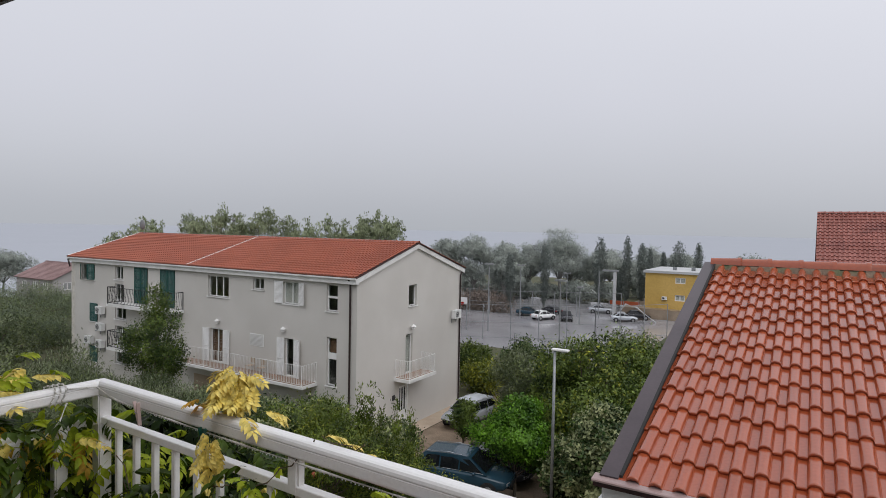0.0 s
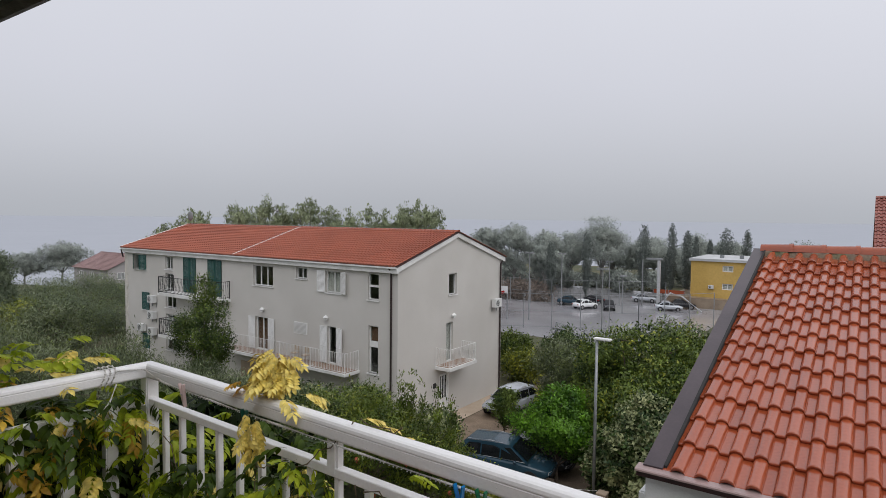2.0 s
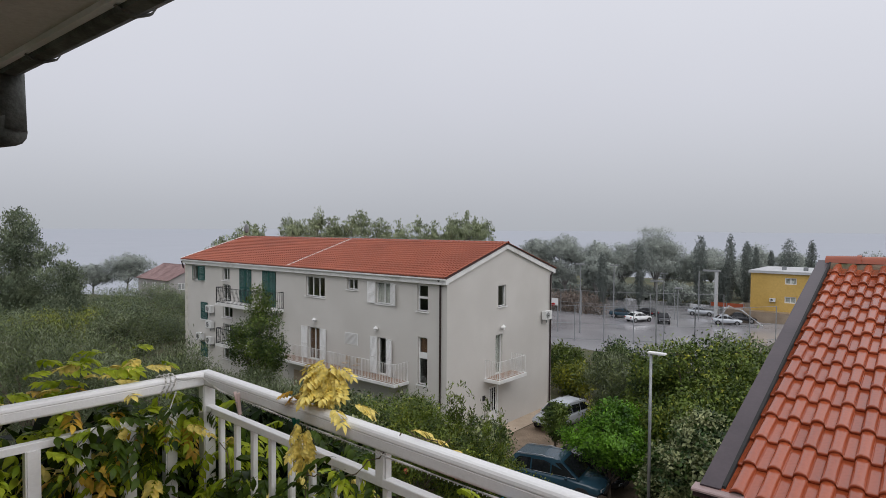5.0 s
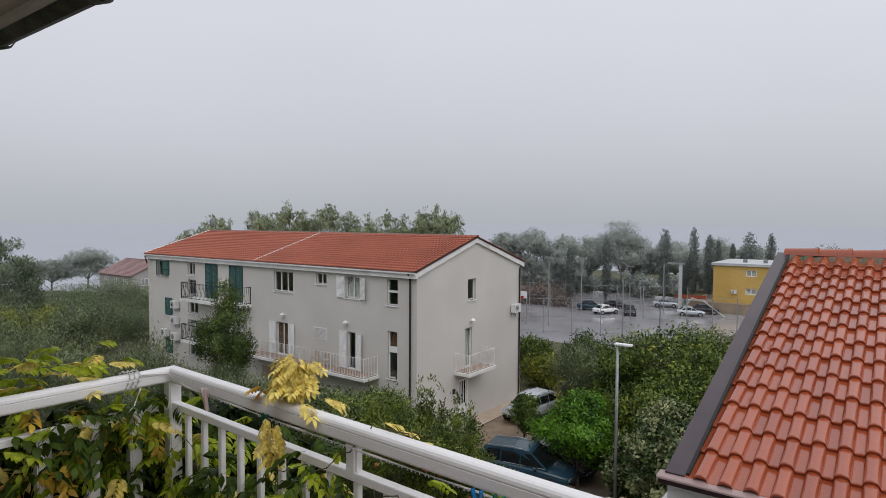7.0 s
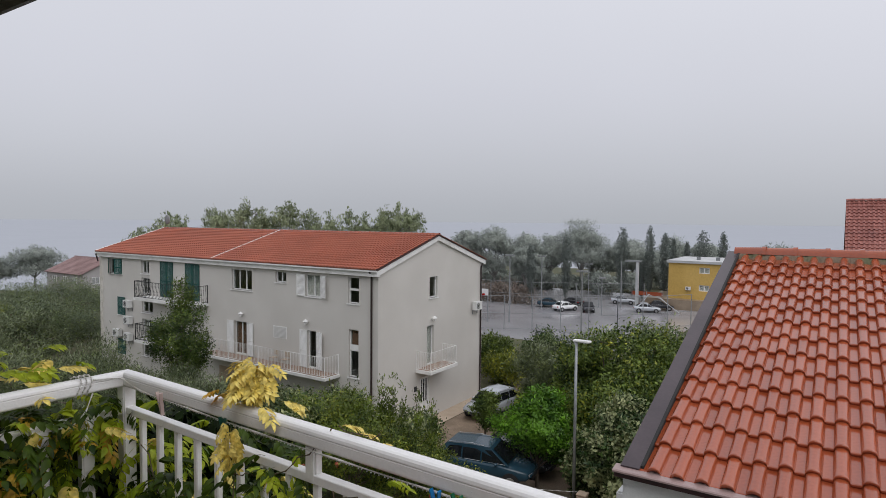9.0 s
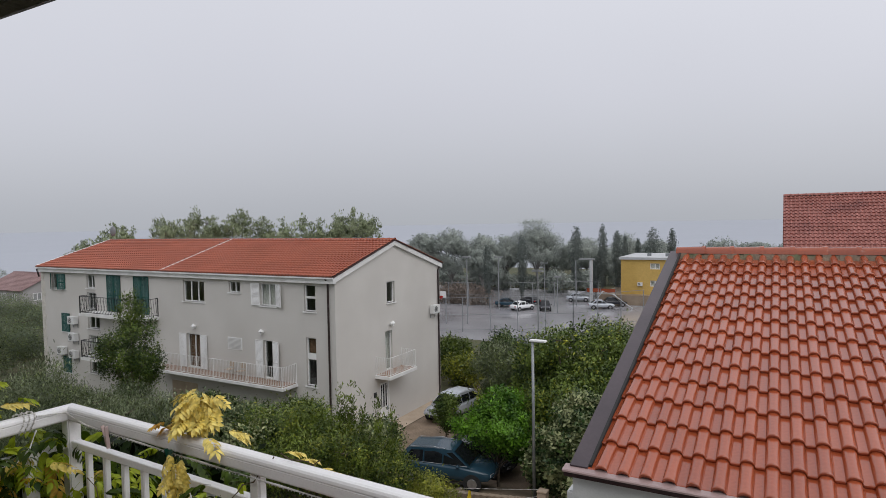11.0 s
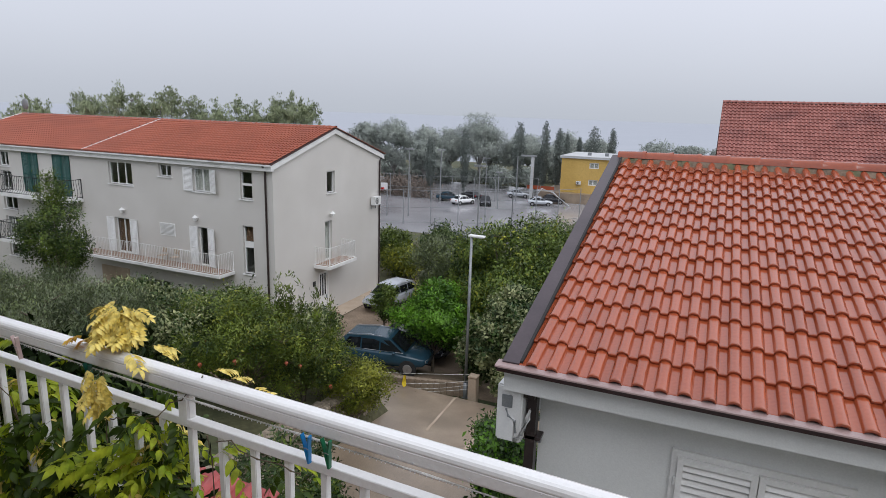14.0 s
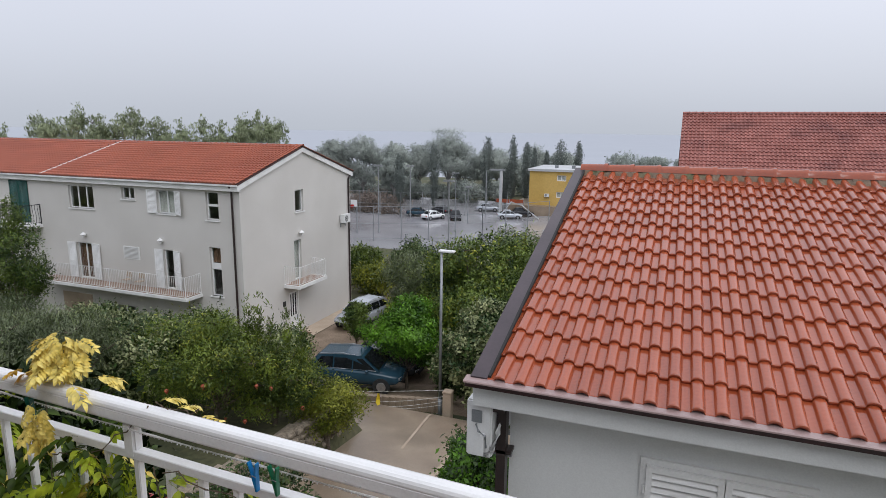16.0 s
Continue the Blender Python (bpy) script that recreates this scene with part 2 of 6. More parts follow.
leaf_olive = foliage("olive_leaf", (0.055, 0.078, 0.034), (0.28, 0.32, 0.19))
leaf_pom = foliage("pomegranate_leaf", (0.016, 0.04, 0.006), (0.2, 0.265, 0.04))
leaf_ivy = foliage("variegated_leaf", (0.032, 0.07, 0.016), (0.42, 0.44, 0.22))
leaf_dark = foliage("dark_leaf", (0.012, 0.032, 0.008), (0.075, 0.13, 0.03))
leaf_citrus = foliage("citrus_leaf", (0.018, 0.066, 0.005), (0.18, 0.38, 0.03))
leaf_walnut = foliage("broad_leaf", (0.016, 0.04, 0.007), (0.19, 0.26, 0.048))
leaf_lime = foliage("yellow_green_leaf", (0.075, 0.115, 0.01), (0.37, 0.38, 0.05))
# rain mist put into the next four leaf colours as paler, greyer tones
leaf_pine = foliage("mist_lightened_pine_needles", (0.24, 0.28, 0.165), (0.36, 0.405, 0.25), 0.5, 0.35, 0.2)
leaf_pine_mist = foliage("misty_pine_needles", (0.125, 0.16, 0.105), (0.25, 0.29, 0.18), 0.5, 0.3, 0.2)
leaf_pine_far = foliage("mist_paled_pine_needles", (0.4, 0.435, 0.405), (0.46, 0.495, 0.455), 0.3, 0.45, 0.1)
leaf_cypress = foliage("mist_paled_cypress_leaf", (0.205, 0.235, 0.22), (0.245, 0.275, 0.255), 0.5, 0.42, 0.1)
leaf_scrub = foliage("scrub_leaf", (0.07, 0.105, 0.036), (0.255, 0.305, 0.11), 0.6)
# brown hedge leaf, with mist put into its colour as grey
leaf_dry = foliage("misted_dry_hedge_leaf", (0.25, 0.205, 0.175), (0.33, 0.275, 0.235), 0.4, 0.35, 0.1)
leaf_yellow = foliage("yellow_wisteria_leaf", (0.68, 0.52, 0.09), (0.84, 0.72, 0.24), 6)
leaf_turning = foliage("turning_wisteria_leaf", (0.55, 0.27, 0.03), (0.66, 0.50, 0.06), 6)
leaf_vine = foliage("green_wisteria_leaf", (0.01, 0.027, 0.002), (0.075, 0.125, 0.006), 5, 0.25, 0.25)
leaf_fresh = foliage("light_green_wisteria_leaf", (0.22, 0.33, 0.015), (0.5, 0.54, 0.04), 6, 0.42, 0.25)
# near-black: deep shade under the vine put into the leaf colour
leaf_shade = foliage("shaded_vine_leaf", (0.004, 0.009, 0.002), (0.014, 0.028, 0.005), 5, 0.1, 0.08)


def make_glass():
    m = bpy.data.materials.new("window_glass")
    m.use_nodes = True
    p = m.node_tree.nodes["Principled BSDF"]
    p.inputs["Base Color"].default_value = (0.85, 0.9, 0.9, 1)
    p.inputs["Roughness"].default_value = 0.02
    p.inputs["Transmission Weight"].default_value = 1.0
    p.inputs["IOR"].default_value = 1.45
    return m


glass = make_glass()

# ---- building helpers ----
ORIGIN = {}


class Form:
    """Vertices and faces of one mesh, in the world's metres."""

    def __init__(self, to=None):
        self.v, self.f, self.to, self.weld = [], [], to, False

    def add(self, verts, faces):
        k = len(self.v)
        self.v += [self.to(*p) for p in verts] if self.to else [tuple(p) for p in verts]
        self.f += [tuple(k + i for i in face) for face in faces]
        return self

    def box(self, x0, x1, y0, y1, z0, z1):
        c = [(x, y, z) for z in (z0, z1) for x, y in ((x0, y0), (x1, y0), (x1, y1), (x0, y1))]
        return self.add(c, [(3, 2, 1, 0), (4, 5, 6, 7), (0, 1, 5, 4), (1, 2, 6, 5), (2, 3, 7, 6), (3, 0, 4, 7)])

    def soft(self, x0, x1, y0, y1, z0, z1, b):
        """A box with bevelled edges."""
        bm = bmesh.new()
        bmesh.ops.create_cube(bm, size=1.0)
        for w in bm.verts:
            w.co = Vector(((x0 + x1) / 2 + w.co.x * (x1 - x0), (y0 + y1) / 2 + w.co.y * (y1 - y0), (z0 + z1) / 2 + w.co.z * (z1 - z0)))
        bmesh.ops.bevel(bm, geom=bm.edges[:], offset=b, segments=2, affect="EDGES")
        bm.verts.index_update()
        self.add([w.co[:] for w in bm.verts], [[w.index for w in face.verts] for face in bm.faces])
        bm.free()
        return self

    def tube(self, a, b, r0, r1=None, n=8, cap=True):
        a, b, r1 = Vector(a), Vector(b), r0 if r1 is None else r1
        d = (b - a).normalized()
        s = d.cross((0, 0, 1) if abs(d.z) < 0.9 else (1, 0, 0)).normalized()
        t = d.cross(s)
        ring = [(math.cos(2 * math.pi * i / n), math.sin(2 * math.pi * i / n)) for i in range(n)]
        v = [a + (s * c + t * w) * r0 for c, w in ring] + [b + (s * c + t * w) * r1 for c, w in ring]
        f = [(i, (i + 1) % n, n + (i + 1) % n, n + i) for i in range(n)]
        if cap:
            f += [tuple(range(n))[::-1], tuple(range(n, 2 * n))]
        return self.add([p[:] for p in v], f)

    def path(self, points, r, n=6):
        """A round bar swept through points as one skin."""
        pts = [Vector(p) for p in points]
        v, f, last = [], [], Vector((0.31, 0.17, 0.93))
        for i, p in enumerate(pts):
            d = (pts[min(i + 1, len(pts) - 1)] - pts[max(i - 1, 0)]).normalized()
            s = d.cross(last)
            s = (s if s.length > 0.05 else d.cross((1, 0.2, 0))).normalized()
            t = d.cross(s)
            v += [tuple(p + (s * math.cos(2 * math.pi * k / n) + t * math.sin(2 * math.pi * k / n)) * r) for k in range(n)]
            last = t
        for i in range(len(pts) - 1):
            f += [(i * n + k, i * n + (k + 1) % n, (i + 1) * n + (k + 1) % n, (i + 1) * n + k) for k in range(n)]
        f += [tuple(range(n))[::-1], tuple(range(len(v) - n, len(v)))]
        return self.add(v, f)

    def prism(self, outline, place):
        """A closed outline swept between two ends; place(u, v, end) gives the point."""
        n = len(outline)
        v = [place(u, w, 0) for u, w in outline] + [place(u, w, 1) for u, w in outline]
        return self.add(v, [(i, (i + 1) % n, n + (i + 1) % n, n + i) for i in range(n)] + [tuple(range(n))[::-1], tuple(range(n, 2 * n))])

    def ball(self, c, rx, ry, rz, n=10, m=6):
        v = [(c[0], c[1], c[2] - rz)]
        for j in range(1, m):
            a = -math.pi / 2 + math.pi * j / m
            v += [(c[0] + rx * math.cos(a) * math.cos(2 * math.pi * i / n), c[1] + ry * math.cos(a) * math.sin(2 * math.pi * i / n), c[2] + rz * math.sin(a)) for i in range(n)]
        v.append((c[0], c[1], c[2] + rz))
        f = [(0, 1 + (i + 1) % n, 1 + i) for i in range(n)]
        for j in range(m - 2):
            k = 1 + j * n
            f += [(k + i, k + (i + 1) % n, k + n + (i + 1) % n, k + n + i) for i in range(n)]
        k = 1 + (m - 2) * n
        f += [(k + i, k + (i + 1) % n, len(v) - 1) for i in range(n)]
        return self.add(v, f)

    def mesh(self, name, origin=(0, 0, 0)):
        me = bpy.data.meshes.new(name)
        me.from_pydata([(p[0] - origin[0], p[1] - origin[1], p[2] - origin[2]) for p in self.v], [], self.f)
        bm = bmesh.new()
        bm.from_mesh(me)
        if self.weld:
            bmesh.ops.remove_doubles(bm, verts=bm.verts[:], dist=0.0005)
        bmesh.ops.recalc_face_normals(bm, faces=bm.faces[:])
        bm.to_mesh(me)
        bm.free()
        return me


def thing(name, at, label, category, group="", kind=""):
    ob = new(name)
    ob.location = at
    ORIGIN[ob.name] = tuple(at)
    return tagged(ob, label, category, group, kind)


def part(name, form, material, parent, label="", smooth=False):
    """One mesh under a thing or a part; the form is in the world's metres."""
    o = ORIGIN[parent.name]
    me = form if isinstance(form, bpy.types.Mesh) else form.mesh(name, o)
    me.materials.append(material)
    if smooth:
        for face in me.polygons:
            face.use_smooth = True
    ob = new(name, me)
    ob.parent = parent
    ORIGIN[ob.name] = o
    if label:
        ob["label"] = label
    return ob


def lone(name, form, material, label, category="", kind="", smooth=False, group=""):
    """A thing, or a piece of the setting, that is one mesh."""
    me = form if isinstance(form, bpy.types.Mesh) else form.mesh(name)
    me.materials.append(material)
    if smooth:
        for face in me.polygons:
            face.use_smooth = True
    ob = new(name, me)
    ORIGIN[ob.name] = (0, 0, 0)
    return tagged(ob, label, category, group, kind)


def fast_mesh(name, verts, faces):
    """A mesh from arrays: verts (n, 3), faces (m, k)."""
    me = bpy.data.meshes.new(name)
    k = faces.shape[1]
    me.vertices.add(len(verts))
    me.vertices.foreach_set("co", np.ascontiguousarray(verts, np.float32).ravel())
    me.loops.add(faces.size)
    me.loops.foreach_set("vertex_index", np.ascontiguousarray(faces, np.int32).ravel())
    me.polygons.add(len(faces))
    me.polygons.foreach_set("loop_start", np.arange(0, faces.size, k, dtype=np.int32))
    me.update(calc_edges=True)
    return me


# ---- ground ----
def smooth_step(a, b, x):
    k = min(1.0, max(0.0, (x - a) / (b - a)))
    return k * k * (3 - 2 * k)


def height(x, y):
    """The hillside: a yard by the flats, a road that climbs towards the balcony, a garden terrace, a fall to the courts and the sea."""
    z = -0.67 + 0.9 * smooth_step(1.0, -3.6, y) + 0.55 * smooth_step(-3.6, -5.2, y) + 0.11 * max(0.0, -5.0 - y)
    garden = smooth_step(10.9, 10.5, x) * smooth_step(-7.6, -8.2, y)
    z += garden * (1.3 + 0.03 * max(0.0, 8.0 - x) * smooth_step(-40, 4, x))
    z += smooth_step(10, 2, x) * smooth_step(-1.0, -7.5, y) * 0.8
    z -= 2.33 * smooth_step(13, 36, y)
    z -= 5.0 * smooth_step(150, 190, y) + 5.0 * smooth_step(-95, -150, x) * smooth_step(-60, -20, y)
    return z


def sheet(name, xs, ys, lift, material, label, kind="structure"):
    v = [(x, y, height(x, y) + lift) for y in ys for x in xs]
    n = len(xs)
    f = [(j * n + i, j * n + i + 1, (j + 1) * n + i + 1, (j + 1) * n + i) for j in range(len(ys) - 1) for i in range(n - 1)]
    return lone(name, fast_mesh(name, np.array(v), np.array(f)), material, label, kind=kind, smooth=True)


def span(a, b, step):
    n = max(1, round((b - a) / step))
    return [a + (b - a) * i / n for i in range(n + 1)]


sheet("ground", span(-2500, -200, 200) + span(-150, -50, 10) + span(-48, -22, 2) + span(-20, 24, 0.5) + span(26, 60, 2) + span(80, 200, 20) + span(300, 2500, 300),
      span(-1500, -100, 200) + span(-60, -26, 3) + span(-25, 14, 0.5) + span(16, 60, 2) + span(65, 200, 8) + span(300, 2500, 300),
      0.0, turf, "scrubby green hillside falling towards the sea")
sea = lone("water", Form().add([(-4000, -1000, -4.6), (4000, -1000, -4.6), (4000, 4500, -4.6), (-4000, 4500, -4.6)], [(0, 1, 2, 3)]), sea_grey, "grey sea with rain mist put into its colour", kind="structure")
sheet("yard", span(1.2, 16, 0.4), span(-3.6, 16, 0.4), 0.02, soil, "brown gravelly yard beside the white flats")
sheet("road", span(10.95, 19.0, 0.35), span(-24, -4.6, 0.35), 0.02, concrete, "wet brown concrete lane climbing the slope")
sheet("road_apron", span(8.4, 10.95, 0.35), span(-7.7, -4.6, 0.3), 0.02, concrete, "wet brown concrete apron before a low kerb")
sheet("pavement", span(0.0, 1.2, 0.4), span(-1.5, 12.5, 0.5), 0.06, paving, "buff paved strip along the gable wall")
sheet("court", span(-48, 4, 4), span(41, 96, 4), 0.03, asphalt, "wet grey asphalt sports court and car park")

kerb = Form()
for i in range(16):
    x0, x1 = 8.4 + i * 0.256, 8.4 + (i + 1) * 0.256 - 0.004
    y = -4.75 + (x0 - 8.4) * 0.27
    kerb.box(x0, x1, y - 0.1, y + 0.12, height(x0, y) - 0.7, height(x0, -4.9) + 0.13)
lone("kerb", kerb, concrete, "low concrete kerb between lane and yard", kind="structure")
strip = Form()
for y0, y1 in zip(span(-8.3, -4.6, 0.2), span(-8.3, -4.6, 0.2)[1:]):
    strip.add([(12.45 + 0.1 * (-4.6 - y) + d, y, height(12.4, y) + 0.04) for y, d in ((y0, 0), (y0, 0.09), (y1, 0.09), (y1, 0))], [(0, 1, 2, 3)])
lone("drain_strip", strip, paving, "pale concrete strip across the lane", kind="structure")


# ---- openings and walls ----
def wall(form, u0, u1, z0, z1, depth, holes):
    """A wall in the plane d = 0 .. depth with rectangular holes (u0, u1, z0, z1) that go through it."""
    form.weld = True
    us = sorted({u0, u1, *(h[0] for h in holes), *(h[1] for h in holes)})
    zs = sorted({z0, z1, *(h[2] for h in holes), *(h[3] for h in holes)})
    for a, b in zip(us, us[1:]):
        for c, e in zip(zs, zs[1:]):
            if any(h[0] <= a and b <= h[1] and h[2] <= c and e <= h[3] for h in holes):
                continue
            for d in (0, depth):
                form.add([(a, d, c), (b, d, c), (b, d, e), (a, d, e)], [(0, 1, 2, 3)])
    for a, b, c, e in [*holes, (u0, u1, z0, z1)]:
        form.add([(a, 0, c), (b, 0, c), (b, 0, e), (a, 0, e), (a, depth, c), (b, depth, c), (b, depth, e), (a, depth, e)],
                 [(0, 1, 5, 4), (1, 2, 6, 5), (2, 3, 7, 6), (3, 0, 4, 7)])
    return form


def front(u, d, z):
    return (u, d, z)


def gable(u, d, z):
    return (-d, u, z)


def window(parent, to, u0, u1, z0, z1, panes=1, inset=0.12, sill=True, frame_w=0.06, mid=0.0, cloth=None, backing=True):
    """A casement: frame, panes, sill, and what hangs behind it. panes: lights side by side; mid: height share of a transom."""
    f = Form(to)
    w = frame_w
    f.box(u0, u0 + w, inset, inset + 0.06, z0, z1).box(u1 - w, u1, inset, inset + 0.06, z0, z1)
    f.box(u0 + w, u1 - w, inset, inset + 0.06, z0, z0 + w).box(u0 + w, u1 - w, inset, inset + 0.06, z1 - w, z1)
    step = (u1 - u0) / panes
    for i in range(1, panes):
        f.box(u0 + i * step - w * 0.6, u0 + i * step + w * 0.6, inset + 0.005, inset + 0.062, z0 + w, z1 - w)
    if mid:
        zm = z0 + (z1 - z0) * mid
        f.box(u0 + w, u1 - w, inset - 0.005, inset + 0.055, zm - w, zm + w)
    win = part("window", f, pvc_white, parent)
    for i in range(panes):
        pane = part("pane", Form(to).box(u0 + i * step + 0.03, u0 + (i + 1) * step - 0.03, inset + 0.025, inset + 0.031, z0 + 0.03, z1 - 0.03), glass, win)
        pane.visible_shadow = False
    if sill:
        part("sill", Form(to).box(u0 - 0.08, u1 + 0.08, -0.06, inset, z0 - 0.07, z0), trim_white, win)
    if cloth:
        c = Form(to)
        k = 9
        c.add([(u0 + (u1 - u0) * i / k, inset + 0.12 + 0.03 * (i % 2), z) for z in (z0, z1) for i in range(k + 1)],
              [(i, i + 1, k + 2 + i, k + 1 + i) for i in range(k)])
        part("curtain", c, cloth, win)
    return win


def shutter(parent, to, hinge, width, z0, z1, swing, material, slats=True):
    """A louvred leaf hinged at u = hinge and folded back against the wall; width is signed."""
    c, s = math.cos(swing), math.sin(swing)

    def leaf(a, d, z):
        return to(hinge + a * c * (1 if width > 0 else -1), -0.03 - a * s - d, z)

    w, f = abs(width), Form(leaf)
    b = 0.05
    f.box(0, b, 0, 0.035, z0, z1).box(w - b, w, 0, 0.035, z0, z1).box(b, w - b, 0, 0.035, z0, z0 + b).box(b, w - b, 0, 0.035, z1 - b, z1)
    zm = z0 + (z1 - z0) * 0.45
    f.box(b, w - b, 0, 0.035, zm - 0.03, zm + 0.03)
    ob = part("shutter", f, material, parent)
    n = int((z1 - z0 - 2 * b) / 0.062) if slats else 0
    g = Form(leaf)
    for i in range(n):
        z = z0 + b + (i + 0.5) * (z1 - z0 - 2 * b) / n
        g.add([(b, 0.004, z + 0.02), (w - b, 0.004, z + 0.02), (w - b, 0.032, z - 0.026), (b, 0.032, z - 0.026)], [(0, 1, 2, 3)])
    part("slats", g, material, ob)["kind"] = "stuff"
    return ob


def railing(parent, points, z0, z1, material, spacing, bar, post=0.02, bellied=False):
    """A balcony rail through points: top and bottom rails, corner posts, and single bars."""
    rail = part("top_rail", Form().path([(x, y, z1) for x, y in points], post * 1.1), material, parent)
    part("bottom_rail", Form().path([(x, y, z0 + 0.08) for x, y in points], post * 0.9), material, parent)
    for x, y in points:
        part("post", Form().tube((x, y, z0), (x, y, z1), post * 1.2), material, parent)
    shared = {}
    for (xa, ya), (xb, yb) in zip(points, points[1:]):
        n = max(1, round(math.hypot(xb - xa, yb - ya) / spacing))
        out = Vector((yb - ya, xa - xb, 0)).normalized() * (0.07 if bellied else 0)
        for i in range(1, n):
            x, y = xa + (xb - xa) * i / n, ya + (yb - ya) * i / n
            key = (round(out.x, 3), round(out.y, 3))
            if key not in shared:
                f = Form()
                h = z1 - z0 - 0.08
                f.path([(0, 0, 0), (out.x, out.y, h * 0.25), (out.x * 0.8, out.y * 0.8, h * 0.45), (0, 0, h * 0.75), (0, 0, h)] if bellied else [(0, 0, 0), (0, 0, h)], bar, 5)
                shared[key] = f.mesh("baluster")
                shared[key].materials.append(material)
            ob = new("baluster", shared[key])
            ob.parent = parent
            o = ORIGIN[parent.name]
            ob.location = (x - o[0], y - o[1], z0 + 0.08 - o[2])
    return rail


def tile_strip(u_count, v_count, pitch, course, roll, lift, seed=3, flat=0.42):
    """A field of interlocking tiles in (u, v, h): each tile a pan and a roll, its foot standing over the next course."""
    prof = [(0.0, 0.0), (flat * 0.5, -0.004), (flat, 0.0), (flat + 0.07, roll * 0.55), (flat + 0.22, roll), (flat + 0.38, roll), (flat + 0.52, roll * 0.55), (1.0, 0.0)]
    rng = random.Random(seed)
    verts, faces = [], []
    n = len(prof)
    for j in range(v_count):
        for i in range(u_count):
            k = len(verts)
            jig, jog = rng.uniform(-0.004, 0.004), rng.uniform(-0.008, 0.008)
            for v, h in ((j * course + jog, lift + 0.012), (j * course + jog, lift), ((j + 1) * course + 0.03, jig)):
                verts += [((i + u) * pitch, v, h + w) for u, w in prof]
            for row in range(2):
                faces += [(k + row * n + a, k + row * n + a + 1, k + (row + 1) * n + a + 1, k + (row + 1) * n + a) for a in range(n - 1)]
            # the dark foot of each tile
            verts += [((i + u) * pitch, j * course + jog + 0.004, w * 0.3 - 0.01) for u, w in prof]
            faces += [(k + 3 * n + a, k + 3 * n + a + 1, k + a + 1, k + a) for a in range(n - 1)]
    return np.array(verts), np.array(faces)


def glazed_tiles(u_count, v_count, pitch, course, seed=3):
    """Interlocking glazed tiles in (u, v, h): a flat pan, a full round roll, and a thick rounded foot over the next course."""
    flat, roll, lift = 0.40, 0.046, 0.026
    prof = [(0.0, 0.006), (0.02, 0.001), (0.05, 0.0), (flat - 0.03, 0.0), (flat, 0.003)]
    prof += [(flat + 0.585 * (0.5 - 0.5 * math.cos(math.pi * k / 9)), 0.004 + roll * math.sin(math.pi * k / 9) ** 0.8) for k in range(1, 9)] + [(0.985, 0.003), (1.0, 0.004)]
    rng = random.Random(seed)
    verts, faces = [], []
    n = len(prof)
    for j in range(v_count):
        for i in range(u_count):
            k = len(verts)
            jig, jog = rng.uniform(-0.003, 0.003), rng.uniform(-0.006, 0.006)
            v0 = j * course + jog
            rows = ((v0 + 0.012, lift - 0.034), (v0 + 0.001, lift - 0.014), (v0, lift - 0.004), (v0 + 0.006, lift + 0.003), (v0 + 0.022, lift), ((j + 1) * course + 0.035, jig - 0.004))
            for v, h in rows:
                verts += [((i + u) * pitch, v, h + w) for u, w in prof]
            for row in range(len(rows) - 1):
                faces += [(k + row * n + a, k + row * n + a + 1, k + (row + 1) * n + a + 1, k + (row + 1) * n + a) for a in range(n - 1)]
    return np.array(verts), np.array(faces)


def on_slope(verts, foot, along, up):
    """(u, v, h) laid on a roof slope: foot is the corner, along and up are unit vectors."""
    a, b = Vector(along), Vector(up)
    c = a.cross(b)
    c = c if c.z > 0 else -c
    return np.array(foot) + verts[:, :1] * np.array(a) + verts[:, 1:2] * np.array(b) + verts[:, 2:] * np.array(c)


def ridge(parent, a, b, r, material, step=0.38):
    """Half-round ridge tiles, one part each, lapped."""
    a, b = Vector(a), Vector(b)
    n = max(1, round((b - a).length / step))
    d = (b - a) / n
    side = d.normalized().cross((0, 0, 1))
    f = Form()
    k = 7
    for e, rr in ((0.0, r * 0.92), (0.9, r * 1.02), (0.93, r * 1.12), (1.06, r * 1.12)):
        f.v += [tuple(d * e + side * math.cos(math.pi * i / (k - 1)) * rr + Vector((0, 0, math.sin(math.pi * i / (k - 1)) * rr))) for i in range(k)]
    f.f = [(m * k + i, m * k + i + 1, (m + 1) * k + i + 1, (m + 1) * k + i) for m in range(3) for i in range(k - 1)]
    me = f.mesh("ridge_tile")
    me.materials.append(material)
    for face in me.polygons:
        face.use_smooth = True
    o = Vector(ORIGIN[parent.name])
    for i in range(n):
        ob = new("ridge_tile", me)
        ob.parent, ob.location = parent, a + d * i - o


# ---- the white block of flats ----
flats = thing("apartment_building", (-14, 5.6, -0.67), "long white three-storey block of flats with red tiled gable roof", "building")
L, DEPTH, TOP = -28.15, 11.2, 8.42
